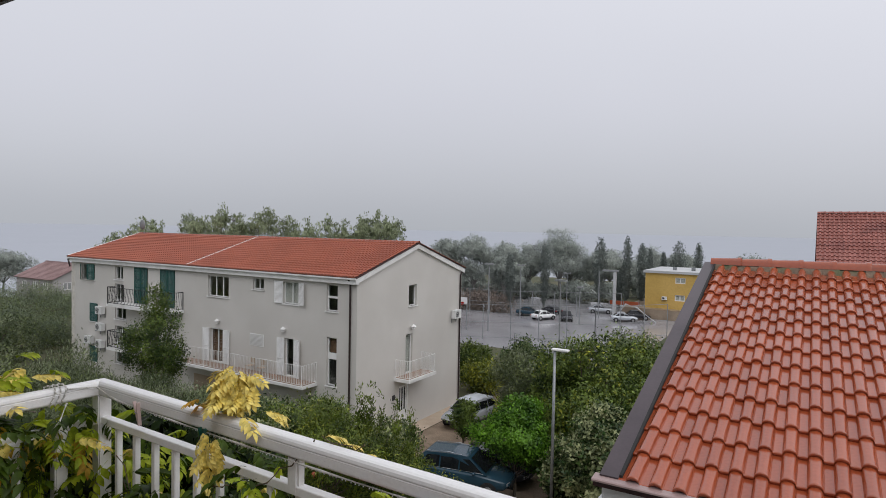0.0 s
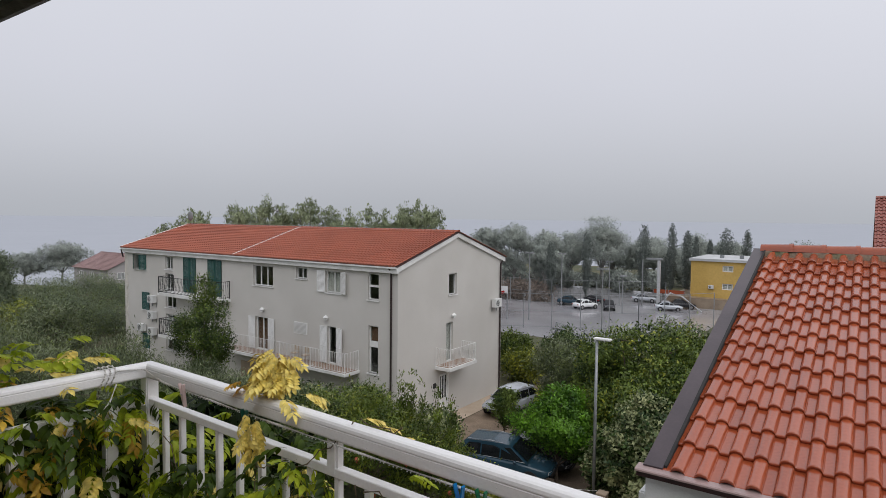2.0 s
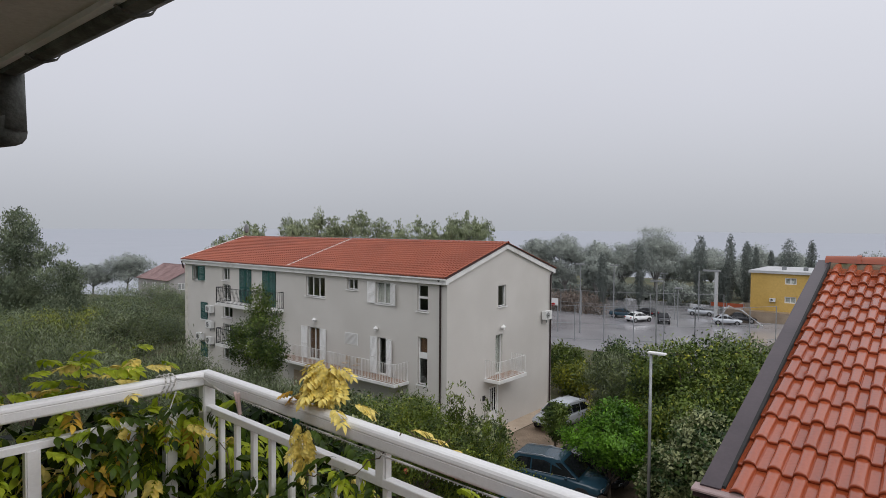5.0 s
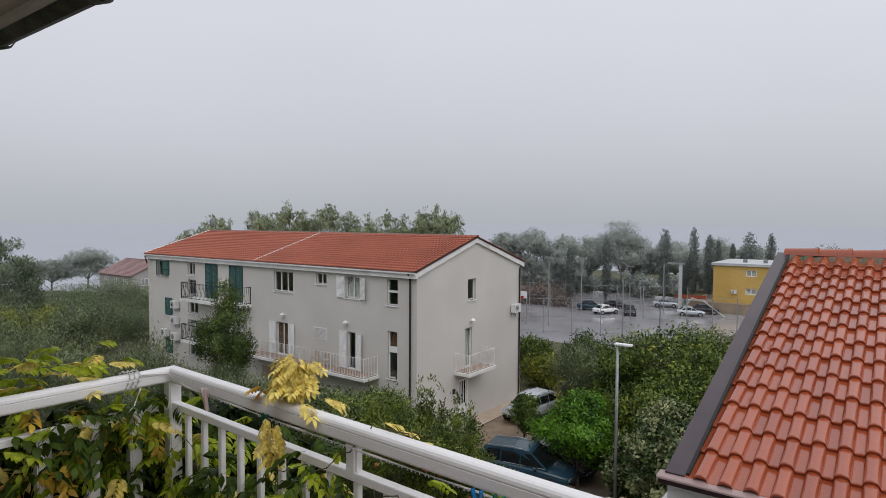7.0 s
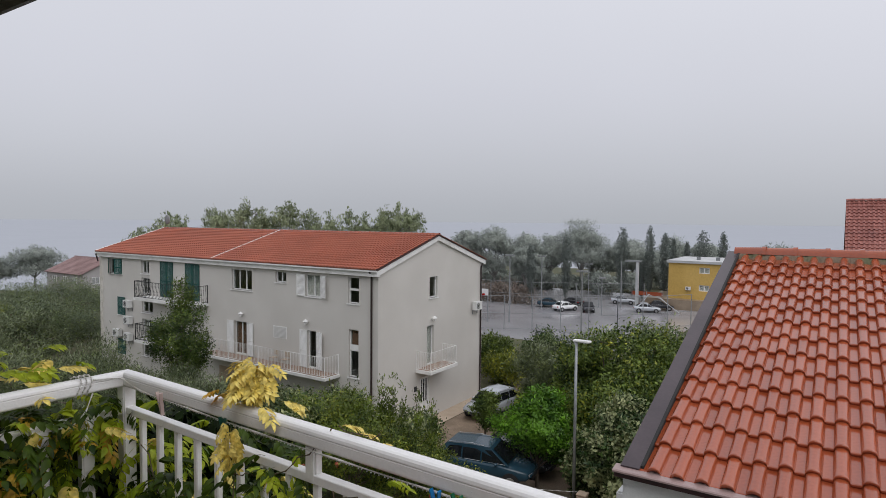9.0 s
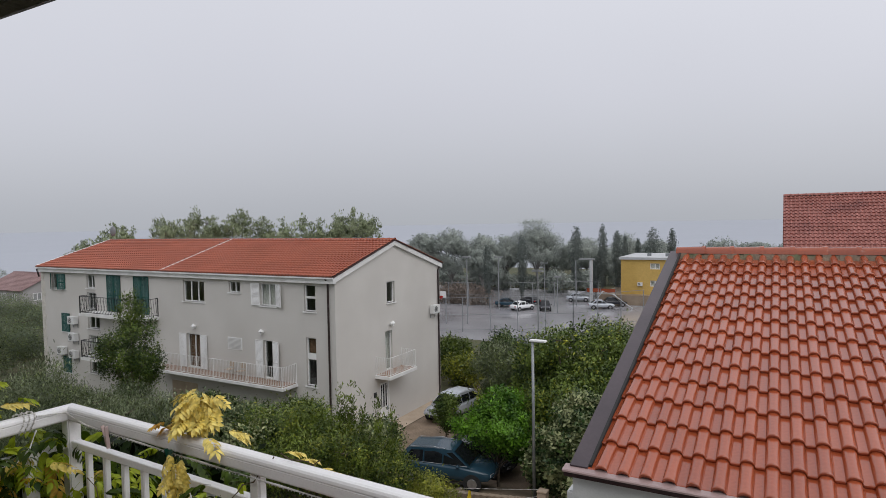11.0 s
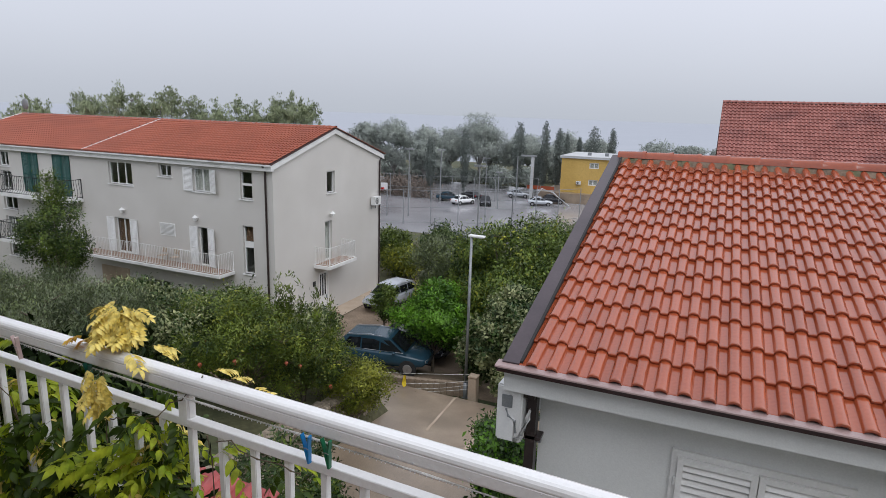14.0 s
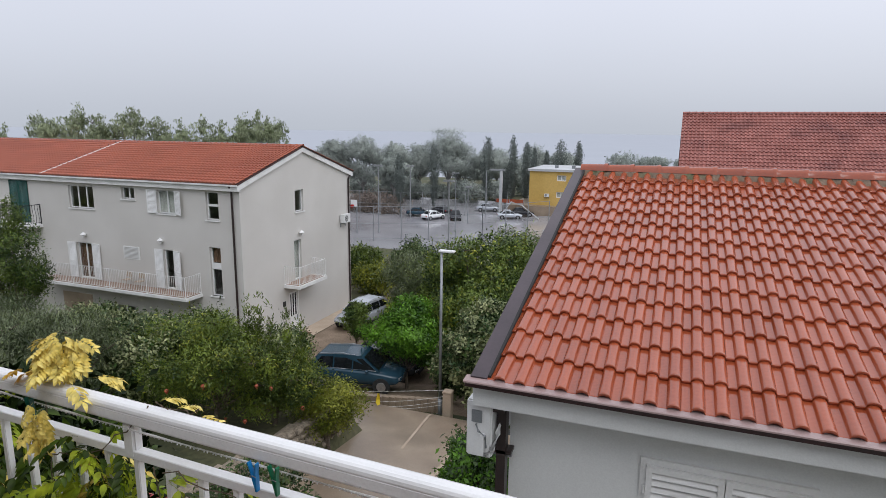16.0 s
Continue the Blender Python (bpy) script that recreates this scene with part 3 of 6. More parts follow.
front_holes = [(-26.8, -25.0, 7.05, 8.2), (-22.4, -21.4, 7.25, 8.2), (-22.4, -21.4, 5.75, 6.95), (-19.95, -18.45, 5.72, 8.25), (-17.0, -15.45, 5.72, 8.25), (-12.1, -10.15, 6.82, 8.12), (-8.0, -7.05, 7.53, 8.19),
               (-5.45, -4.2, 6.87, 8.14), (-2.15, -1.35, 6.72, 8.19), (-2.1, -1.38, 2.62, 5.28), (-11.88, -10.6, 2.68, 4.8), (-5.3, -4.55, 2.68, 4.88),
               (-22.4, -21.0, 4.4, 5.4), (-22.4, -21.0, 2.7, 3.9), (-22.4, -21.0, 1.2, 2.2), (-25.6, -24.6, 3.95, 5.3), (-25.6, -24.6, 0.95, 2.1), (-9.3, -7.7, 0.5, 1.35)]
part("front_wall", wall(Form(front), L, 0, -1.4, TOP, 0.3, front_holes), render_white, flats)
end_holes = [(4.83, 5.68, 6.66, 7.94), (4.58, 5.32, 2.62, 5.0), (3.95, 4.88, -0.58, 2.0)]
end_wall = wall(Form(gable), 0.3, DEPTH, -1.4, TOP, 0.3, end_holes)
part("gable_wall", end_wall, render_white, flats)
part("gable_peak", Form(gable).prism([(0, TOP), (DEPTH, TOP), (5.7, 10.28), (5.5, 10.28)], lambda u, v, e: (u, e * 0.3, v)), render_white, flats)
part("back_wall", Form().box(L, -0.3, DEPTH - 0.3, DEPTH, -1.4, TOP), render_white, flats)
left_wall = Form().box(L, L + 0.3, 0.3, DEPTH - 0.3, -1.4, TOP)
left_wall.prism([(0, TOP), (DEPTH, TOP), (5.7, 10.28), (5.5, 10.28)], lambda u, v, e: (L + e * 0.3, u, v))
part("side_wall", left_wall, render_white, flats)
for z in (2.3, 5.3, 8.25):
    part("floor_slab", Form().box(L + 0.3, -0.3, 0.3, DEPTH - 0.3, z, z + 0.25), room_pale, flats)
part("inner_wall", Form().box(L + 0.3, -0.3, 4.0, 4.15, -1.4, 8.2).box(-3.2, -3.05, 0.3, 4.0, -1.4, 8.2).box(-14.1, -13.95, 0.3, 4.0, -1.4, 8.2), room_pale, flats)

# eaves cornice and barge boards
part("cornice", Form().box(L - 0.15, 0.1, -0.22, 0.0, 8.3, 8.56), trim_white, flats)
barge = Form()
for y0, y1 in ((-0.26, 5.6), (11.46, 5.6)):
    za, zb = 8.62, 10.42
    barge.add([(x, y, z + d) for x in (0.0, 0.13) for y, z in ((y0, za), (y1, zb)) for d in (-0.3, 0.0)],
              [(0, 1, 3, 2), (4, 5, 7, 6), (0, 1, 5, 4), (1, 3, 7, 5), (3, 2, 6, 7), (2, 0, 4, 6)])
part("barge_board", barge, trim_white, flats)
deck = Form()
for y0, y1 in ((-0.28, 5.6), (11.48, 5.6)):
    deck.add([(x, y, z + d) for x in (L - 0.2, 0.16) for y, z in ((y0, 8.66), (y1, 10.44)) for d in (-0.05, 0.0)],
             [(0, 1, 3, 2), (4, 5, 7, 6), (0, 1, 5, 4), (1, 3, 7, 5), (3, 2, 6, 7), (2, 0, 4, 6)])
roof = part("roof", deck, gutter_dark, flats)
pitch_up = Vector((0, 5.88, 1.78)).normalized()
tv, tf = tile_strip(118, 17, 28.4 / 118, 6.17 / 17, 0.055, 0.045)
me = fast_mesh("roof_tiles", on_slope(tv, (L - 0.2, -0.3, 8.67), (1, 0, 0), pitch_up) - np.array(ORIGIN[flats.name]), tf)
part("roof_tiles", me, tile_flats, roof, "small red clay tiles")["kind"] = "stuff"
me = fast_mesh("roof_tiles", on_slope(tv, (0.2, 11.5, 8.67), (-1, 0, 0), (0, -pitch_up.y, pitch_up.z)) - np.array(ORIGIN[flats.name]), tf)
part("roof_tiles", me, tile_flats, roof)["kind"] = "stuff"
ridge(roof, (L - 0.15, 5.6, 10.47), (0.16, 5.6, 10.47), 0.10, tile_red, 0.42)
part("firewall_coping", Form().add([(x, y, z + d) for x in (-13.9, -13.78) for y, z in ((-0.28, 8.70), (5.6, 10.48)) for d in (0, 0.06)],
     [(0, 1, 3, 2), (4, 5, 7, 6), (0, 1, 5, 4), (1, 3, 7, 5), (3, 2, 6, 7), (2, 0, 4, 6)]), trim_white, roof)
part("verge_coping", Form().add([(x, y, z + d) for x in (L - 0.25, L - 0.1) for y, z in ((-0.28, 8.70), (5.6, 10.48)) for d in (0, 0.06)],
     [(0, 1, 3, 2), (4, 5, 7, 6), (0, 1, 5, 4), (1, 3, 7, 5), (3, 2, 6, 7), (2, 0, 4, 6)]), trim_white, roof)
stud = Form().box(-0.012, 0.012, -0.012, 0.012, 0, 0.10).mesh("snow_hook")
stud.materials.append(iron_black)
for i in range(9):
    ob = new("snow_hook", stud)
    ob.parent, ob.location = roof, Vector((-13.85, 0.4 + i * 0.58, 8.99 + i * 0.1756)) - Vector(ORIGIN[flats.name])
gutter = Form().box(L - 0.25, 0.14, -0.34, -0.24, 8.56, 8.64)
part("gutter", gutter, trim_white, flats)
part("downpipe", Form().tube((-0.4, -0.09, -0.9), (-0.4, -0.09, 8.4), 0.055).tube((-0.4, -0.09, 8.4), (-0.4, -0.3, 8.58), 0.055), pipe_brown, flats)
part("downpipe", Form().tube((0.07, 10.95, -0.9), (0.07, 10.95, 8.2), 0.055).tube((0.07, 10.95, 8.2), (0.07, 11.3, 8.5), 0.055), pipe_brown, flats)
part("downpipe", Form().tube((L - 0.12, -0.1, 7.9), (L - 0.12, -0.25, 8.5), 0.06), pipe_brown, flats)

# corner stones, alternating long and short
for i in range(22):
    wdt = 0.45 if i % 2 else 0.3
    z = -0.6 + i * 0.41
    part("quoin", Form().box(L - 0.03, L + wdt, -0.03, 0.0, z, z + 0.39), stone_quoin, flats)

# windows of the front, from the far end to the corner
window(flats, front, -26.8, -25.0, 7.05, 8.2, 2)
for h, w in ((-26.8, 0.55), (-25.0, -0.55)):
    shutter(flats, front, h, w, 7.05, 8.2, 0.55, shutter_green)
window(flats, front, -22.4, -21.4, 7.25, 8.2, 2)
window(flats, front, -22.4, -21.4, 5.75, 6.95, 2)
for z0, z1 in ((4.4, 5.4), (2.7, 3.9), (1.2, 2.2)):
    window(flats, front, -22.4, -21.0, z0, z1, 2, cloth=white_cloth if z0 == 2.7 else None)
for u0, u1 in ((-19.95, -18.45), (-17.0, -15.45)):
    window(flats, front, u0, u1, 5.72, 8.25, 2, sill=False)
    um = (u0 + u1) / 2
    shutter(flats, front, u0, um - u0 - 0.01, 5.74, 8.23, 0.0, shutter_green)
    shutter(flats, front, u1, um - u1 + 0.01, 5.74, 8.23, 0.0, shutter_green)
window(flats, front, -12.1, -10.15, 6.82, 8.12, 3, cloth=None)
window(flats, front, -8.0, -7.05, 7.53, 8.19, 2)
window(flats, front, -5.45, -4.2, 6.87, 8.14, 2, cloth=white_cloth)
shutter(flats, front, -5.45, -0.65, 6.87, 8.14, 0.06, pvc_white)
shutter(flats, front, -4.2, 0.62, 6.87, 8.14, 0.35, pvc_white)
window(flats, front, -2.15, -1.35, 6.72, 8.19, 1, mid=0.52)
stair = window(flats, front, -2.1, -1.38, 2.62, 5.28, 1, cloth=None)
part("spandrel_panel", Form(front).box(-2.08, -1.4, 0.09, 0.13, 4.08, 4.42), pvc_white, stair)
part("blind", Form(front).box(-2.02, -1.44, 0.22, 0.24, 4.42, 5.24), brown_cloth, stair, "brown closed window blind")
window(flats, front, -11.88, -10.6, 2.68, 4.8, 2, sill=False, cloth=brown_cloth)
shutter(flats, front, -11.88, -0.62, 2.7, 4.8, 0.06, pvc_white)
shutter(flats, front, -10.6, 0.64, 2.7, 4.8, 0.06, pvc_white)
window(flats, front, -5.3, -4.55, 2.68, 4.88, 1, sill=False, cloth=None)
shutter(flats, front, -5.3, -0.6, 2.7, 4.88, 0.0, pvc_white)
shutter(flats, front, -4.55, 0.62, 2.7, 4.88, 0.25, pvc_white)
window(flats, front, -9.3, -7.7, 0.5, 1.35, 2)
for z0, z1 in ((3.95, 5.3), (0.95, 2.1)):
    window(flats, front, -25.6, -24.6, z0, z1, 1)
    shutter(flats, front, -25.6, 0.98, z0, z1, 0.0, shutter_green)
louvre = part("vent_louvre", Form(front).box(-8.2, -7.02, -0.02, 0.0, 4.13, 4.86), pvc_white, flats)
for i in range(9):
    part("slat", Form(front).add([(-8.14, -0.022, 4.18 + i * 0.072), (-7.08, -0.022, 4.18 + i * 0.072), (-7.08, -0.045, 4.235 + i * 0.072), (-8.14, -0.045, 4.235 + i * 0.072)], [(0, 1, 2, 3)]), pvc_white, louvre)
part("plinth_door", Form(front).box(-13.4, -11.0, -0.03, 0.0, -0.6, 1.7), paving, flats, "pale closed garage door")

# windows and door of the gable wall
window(flats, gable, 4.83, 5.68, 6.66, 7.94, 1)
window(flats, gable, 4.58, 5.32, 2.62, 5.0, 1, sill=False, cloth=white_cloth)
door = part("front_door", Form(gable).box(3.95, 4.88, 0.08, 0.14, -0.58, 2.0).box(3.95, 4.02, 0.0, 0.08, -0.58, 2.0).box(4.81, 4.88, 0.0, 0.08, -0.58, 2.0), pvc_white, flats, "white front door with three glazed strips")
for i in range(3):
    part("pane", Form(gable).box(4.1 + i * 0.24, 4.22 + i * 0.24, 0.07, 0.078, 0.5, 1.85), car_glass, door)
part("handle", Form(gable).box(4.74, 4.78, 0.03, 0.08, 0.25, 0.45), galvanised, door)
part("step", Form(gable).box(3.8, 5.0, -0.35, 0.08, -0.72, -0.56), paving, flats)
part("notice_plate", Form(gable).box(3.3, 3.55, -0.03, 0.0, 1.3, 1.6), iron_black, flats, "small dark plate with plain bars")

# wall lamps
for to, u, z in ((front, -11.05, 5.42), (front, -5.3, 5.5), (gable, 5.17, 5.52)):
    lamp = part("wall_lamp", Form(to).box(u - 0.05, u + 0.05, -0.16, 0.0, z - 0.22, z - 0.12), pvc_white, flats, "small white wall lamp")
    part("shade", Form(to).add([(u + 0.2 * math.cos(a), -0.16 + 0.16 * math.sin(a), z - 0.1) for a in (0, 1.05, 2.1, 3.14, 4.2, 5.25)] + [(u, -0.16, z + 0.06)], [(i, (i + 1) % 6, 6) for i in range(6)] + [(0, 1, 2, 3, 4, 5)]), pvc_white, lamp)
    part("bulb_glass", Form(to).box(u - 0.06, u + 0.06, -0.22, -0.1, z - 0.26, z - 0.1), pvc_white, lamp)

# balconies
upper = part("balcony", Form().box(-21.4, -14.5, -1.2, 0.0, 5.5, 5.68), trim_white, flats)
railing(upper, [(-21.3, 0), (-21.3, -1.15), (-14.6, -1.15), (-14.6, 0)], 5.68, 6.85, iron_black, 0.17, 0.018, 0.032, bellied=True)
lower_left = part("balcony", Form().box(-21.4, -14.5, -1.2, 0.0, 2.46, 2.64), trim_white, flats)
railing(lower_left, [(-21.3, 0), (-21.3, -1.15), (-14.6, -1.15), (-14.6, 0)], 2.64, 3.8, iron_black, 0.17, 0.018, 0.032, bellied=True)
lower = part("balcony", Form().box(-14.0, -2.75, -1.2, 0.0, 2.49, 2.64), trim_white, flats)
railing(lower, [(-13.9, -1.12), (-11.0, -1.12), (-8.2, -1.12), (-5.5, -1.12), (-2.85, -1.12), (-2.85, 0)], 2.64, 3.76, pvc_white, 0.125, 0.016)
part("deck_floor", Form().box(-13.9, -2.9, -1.05, -0.02, 2.64, 2.655), deck_brown, lower)
side = part("balcony", Form().box(0.0, 1.08, 3.45, 6.4, 2.42, 2.6), trim_white, flats)
railing(side, [(0.0, 3.55), (1.0, 3.55), (1.0, 6.3), (0.0, 6.3)], 2.6, 3.68, pvc_white, 0.125, 0.016)
part("deck_floor", Form().box(0.02, 0.95, 3.6, 6.25, 2.6, 2.615), deck_brown, side)

# a folded chair and table stand on the long balcony
def balcony_chair(x, y):
    ob = thing("balcony_chair", (x, y, 2.64), "small folding wooden chair on the long balcony", "chair", "balcony chairs")
    part("seat", Form().soft(x - 0.2, x + 0.2, y - 0.2, y + 0.2, 3.06, 3.09, 0.008), paving, ob)
    part("backrest", Form().soft(x - 0.2, x + 0.2, y + 0.17, y + 0.2, 3.2, 3.5, 0.008), paving, ob)
    for a in (-0.18, 0.18):
        for b, z in ((-0.18, 3.06), (0.18, 3.5)):
            part("leg", Form().tube((x + a, y + b, 2.64), (x + a, y + b, z), 0.012), paving, ob)


balcony_chair(-6.6, -0.55)
balcony_chair(-7.6, -0.5)


def wall_ac(at, facing, label):
    """An outdoor air-conditioner on wall brackets: width along the wall 0.8, height 0.55, depth 0.3."""
    x, y, z = at
    ob = thing("air_conditioner", (x, y, z), label, "air conditioner", "outdoor air conditioners")

    def to(u, d, w):
        return (x + u, y - d, z + w) if facing == "front" else (x + d, y + u, z + w)

    part("casing", Form(to).box(-0.4, 0.4, 0.06, 0.36, 0, 0.55), ac_white, ob)
    part("fan_grille", Form(to).add([(-0.12 + 0.22 * math.cos(2 * math.pi * i / 16), 0.364, 0.27 + 0.22 * math.sin(2 * math.pi * i / 16)) for i in range(16)], [tuple(range(16))]), rubber, ob)
    ring = Form(to)
    for r in (0.09, 0.15, 0.215):
        for i in range(16):
            a, b = 2 * math.pi * i / 16, 2 * math.pi * (i + 1) / 16
            ring.add([(-0.12 + k * math.cos(q), 0.372, 0.27 + k * math.sin(q)) for q in (a, b) for k in (r - 0.012, r + 0.012)], [(0, 1, 3, 2)])
    part("grille_ring", ring, ac_white, ob)
    for u in (-0.3, 0.3):
        part("bracket", Form(to).box(u - 0.02, u + 0.02, 0.0, 0.4, -0.05, 0.0).box(u - 0.02, u + 0.02, 0.0, 0.03, -0.3, -0.05), galvanised, ob)
    return ob


for z in (4.62, 3.4, 2.15):
    wall_ac((-23.9, -0.02, z), "front", "white outdoor air conditioner bracketed to the white wall")
wall_ac((-25.4, -0.02, 2.3), "front", "white outdoor air conditioner bracketed to the white wall")
wall_ac((0.02, 10.2, 5.35), "gable", "white outdoor air conditioner high on the gable wall")
dish = thing("satellite_dish", (-27.2, 5.3, 10.4), "small grey satellite dish on the red roof ridge", "dish")
part("mast", Form().tube((-27.2, 5.3, 10.35), (-27.2, 5.3, 11.1), 0.02), far_steel, dish)
bowl = Form()
bowl.ball((-27.2, 5.15, 11.2), 0.38, 0.1, 0.42)
part("bowl", bowl, far_steel, dish, smooth=True)
mat = lone("doormat", Form().soft(0.42, 0.86, 4.0, 4.85, height(0.6, 4.4) + 0.06, height(0.6, 4.4) + 0.085, 0.005), brown_cloth, "brown doormat before the white front door", "doormat")

# ---- the neighbouring house under the glazed tile roof ----
house = thing("neighbour_house", (24, -15, 1.5), "pale grey house with glossy orange-red tiled roof and brown flashing", "house")
hx0, hx1, hy0, hy1 = 19.27, 33.0, -19.75, -9.9
hw = wall(Form(lambda u, d, z: (u, hy0 + d, z)), hx0, hx1, 0.5, 9.15, 0.3, [(20.5, 21.75, 7.4, 8.66)])
part("front_wall", hw, render_grey, house)
part("side_wall", Form().box(hx0, hx0 + 0.3, hy0 + 0.3, hy1, 0.5, 9.15).prism([(-19.75, 9.15), (-9.9, 9.15), (-14.82, 10.6)], lambda u, v, e: (hx0 + 0.3 * e, u, v)), render_grey, house)
part("back_wall", Form().box(hx0 + 0.3, hx1, hy1 - 0.3, hy1, 0.5, 9.15), render_grey, house)
part("far_wall", Form().box(hx1 - 0.3, hx1, hy0 + 0.3, hy1 - 0.3, 0.5, 9.15), render_grey, house)
part("cornice", Form().soft(19.0, hx1 + 0.2, -20.09, -19.752, 9.075, 9.297, 0.006), render_grey, house, "roughcast grey eaves band")
hroof_deck = Form()
for y0, y1 in ((-20.12, -14.82), (-9.5, -14.82)):
    hroof_deck.add([(x, y, z + d) for x in (19.02, hx1 + 0.2) for y, z in ((y0 + (0.05 if y0 < -15 else 0), 9.345), (y1, 10.82)) for d in (-0.08, 0.0)],
                   [(0, 1, 3, 2), (4, 5, 7, 6), (0, 1, 5, 4), (1, 3, 7, 5), (3, 2, 6, 7), (2, 0, 4, 6)])
hroof = part("roof", hroof_deck, gutter_dark, house)
h_up = Vector((0, 5.3, 1.49)).normalized()
h_len = Vector((0, 5.3, 1.49)).length
H_PITCH, H_ROWS = 0.175, 14
H_COURSE = (h_len - 0.05) / H_ROWS
ob = part("verge_flashing", Form().add([(x, y, z + d) for x in (19.0, 19.15) for y, z in ((-20.16, 9.30), (-14.76, 10.82)) for d in (-0.01, 0.085)],
     [(0, 1, 3, 2), (4, 5, 7, 6), (0, 1, 5, 4), (1, 3, 7, 5), (3, 2, 6, 7), (2, 0, 4, 6)]), flashing, hroof, "brown folded sheet-metal verge")
# dark strip put in for the shadow gap between flashing and tiles
part("verge_seal", Form().add([(x, y, z + d) for x in (19.15, 19.175) for y, z in ((-20.13, 9.34), (-14.9, 10.83)) for d in (-0.02, 0.06)],
     [(0, 1, 3, 2), (4, 5, 7, 6), (0, 1, 5, 4), (1, 3, 7, 5), (3, 2, 6, 7), (2, 0, 4, 6)]), rubber, hroof, "black strip standing in for the shadow gap along the verge")
part("gutter", Form().prism([(-20.20, 9.335), (-20.235, 9.345), (-20.235, 9.358), (-20.225, 9.366), (-20.12, 9.376), (-20.12, 9.33), (-20.18, 9.33)], lambda u, v, e: (18.955 + e * 14.27, u, v)), gutter_metal, house, "shiny brown gutter")
part("gutter_lip", Form().box(18.96, 33.2, -20.205, -20.1, 9.298, 9.33), gutter_dark, house)
part("downpipe", Form().box(19.18, 19.268, -19.9, -19.8, 2.0, 9.0).box(19.14, 19.268, -20.0, -19.8, 9.0, 9.05), pipe_brown, house)
part("pipe_clip", Form().box(19.15, 19.32, -19.9, -19.76, 8.55, 8.58), pipe_brown, house)
win_to = lambda u, d, z: (u, hy0 + d, z)
for u0, u1 in ((20.5, 21.75),):
    hwin = window(house, win_to, u0, u1, 7.4, 8.66, 2, sill=True)
    um = (u0 + u1) / 2
    shutter(house, win_to, u0, um - u0 - 0.004, 7.4, 8.66, 0.0, trim_white)
    shutter(house, win_to, u1, um - u1 + 0.004, 7.4, 8.66, 0.0, trim_white)
    part("casing_trim", Form(win_to).box(u0 - 0.05, u0 - 0.002, -0.03, 0.0, 7.35, 8.72).box(u1 + 0.002, u1 + 0.05, -0.03, 0.0, 7.35, 8.72).box(u0 - 0.002, u1 + 0.002, -0.03, 0.0, 8.662, 8.72), trim_white, hwin)
    for z in (7.7, 8.4):
        part("hinge", Form(win_to).tube((u0 - 0.01, -0.05, z), (u0 - 0.01, -0.05, z + 0.07), 0.012), trim_white, hwin)

# air conditioner at the house corner, its valve side showing
ac = thing("air_conditioner", (19.1, -19.6, 8.62), "white outdoor air conditioner at the grey house corner, pipes showing", "air conditioner", "outdoor air conditioners")
part("casing", Form().soft(18.88, 19.12, -20.02, -19.22, 8.62, 9.17, 0.015), ac_white, ac)
part("valve_cover", Form().prism([(18.93, 8.66), (19.06, 8.66), (19.06, 8.86), (19.03, 8.86)], lambda u, v, e: (u, -20.02 - 0.05 * e, v)), ac_white, ac)
part("terminal_recess", Form().soft(18.93, 19.03, -20.03, -20.018, 8.96, 9.08, 0.004), galvanised, ac)
part("pipe", Form().path([(18.98, -20.05, 8.96), (19.01, -20.07, 8.9), (19.07, -20.06, 8.86), (19.08, -20.05, 8.74)], 0.012), galvanised, ac)
part("pipe", Form().path([(19.07, -20.05, 8.66), (19.13, -20.02, 8.72), (19.16, -19.95, 8.85), (19.17, -19.85, 8.98)], 0.025), ac_white, ac, smooth=True)
part("bracket", Form().box(18.95, 19.27, -19.85, -19.81, 8.58, 8.62).box(18.95, 19.27, -19.45, -19.41, 8.58, 8.62), galvanised, ac)
ac.location += Vector((0.045, 0, -0.075))

# ---- the balcony from which it is seen ----
RX, RY, RZ = 18.36, -23.85, 10.787
terrace = thing("balcony_railing", (19.5, -23.85, 9.83), "white glossy steel balcony railing beaded with rain", "railing")


def rail_profile(w, h):
    """A handrail's section: slightly crowned top, round shoulders over a fine groove, upright sides, a folded lower edge."""
    half = [(0.0, 0.50), (0.45, 0.49), (0.75, 0.44), (0.93, 0.34), (1.0, 0.22), (1.0, 0.17), (0.93, 0.145), (0.93, 0.115), (0.99, 0.09), (0.99, -0.34), (0.93, -0.42), (0.72, -0.5)]
    return [(w * u, h * v) for u, v in half] + [(-w * u, h * v) for u, v in half[:0:-1]]


def rail_run(outline, points, z):
    """Sweeps an outline along points in plan, mitred at the corner."""
    f = Form()
    pts = [Vector((x, y, 0)) for x, y in points]
    n = len(outline)
    for i, p in enumerate(pts):
        before = (p - pts[i - 1]).normalized() if i else (pts[1] - p).normalized()
        after = (pts[i + 1] - p).normalized() if i < len(pts) - 1 else before
        tang = (before + after).normalized()
        out = Vector((tang.y, -tang.x, 0))
        k = 1 / max(0.3, before.dot(tang))
        f.v += [tuple(p + out * u * k + Vector((0, 0, z + v))) for u, v in outline]
        if i:
            a, b = (i - 1) * n, i * n
            f.f += [(a + j, a + (j + 1) % n, b + (j + 1) % n, b + j) for j in range(n)]
    f.f += [tuple(range(n))[::-1], tuple(range(len(f.v) - n, len(f.v)))]
    return f


run = [(RX, -26.4), (RX, RY), (24.5, RY)]
part("handrail", rail_run(rail_profile(0.0225, 0.050), run, RZ), paint_white, terrace, smooth=False)
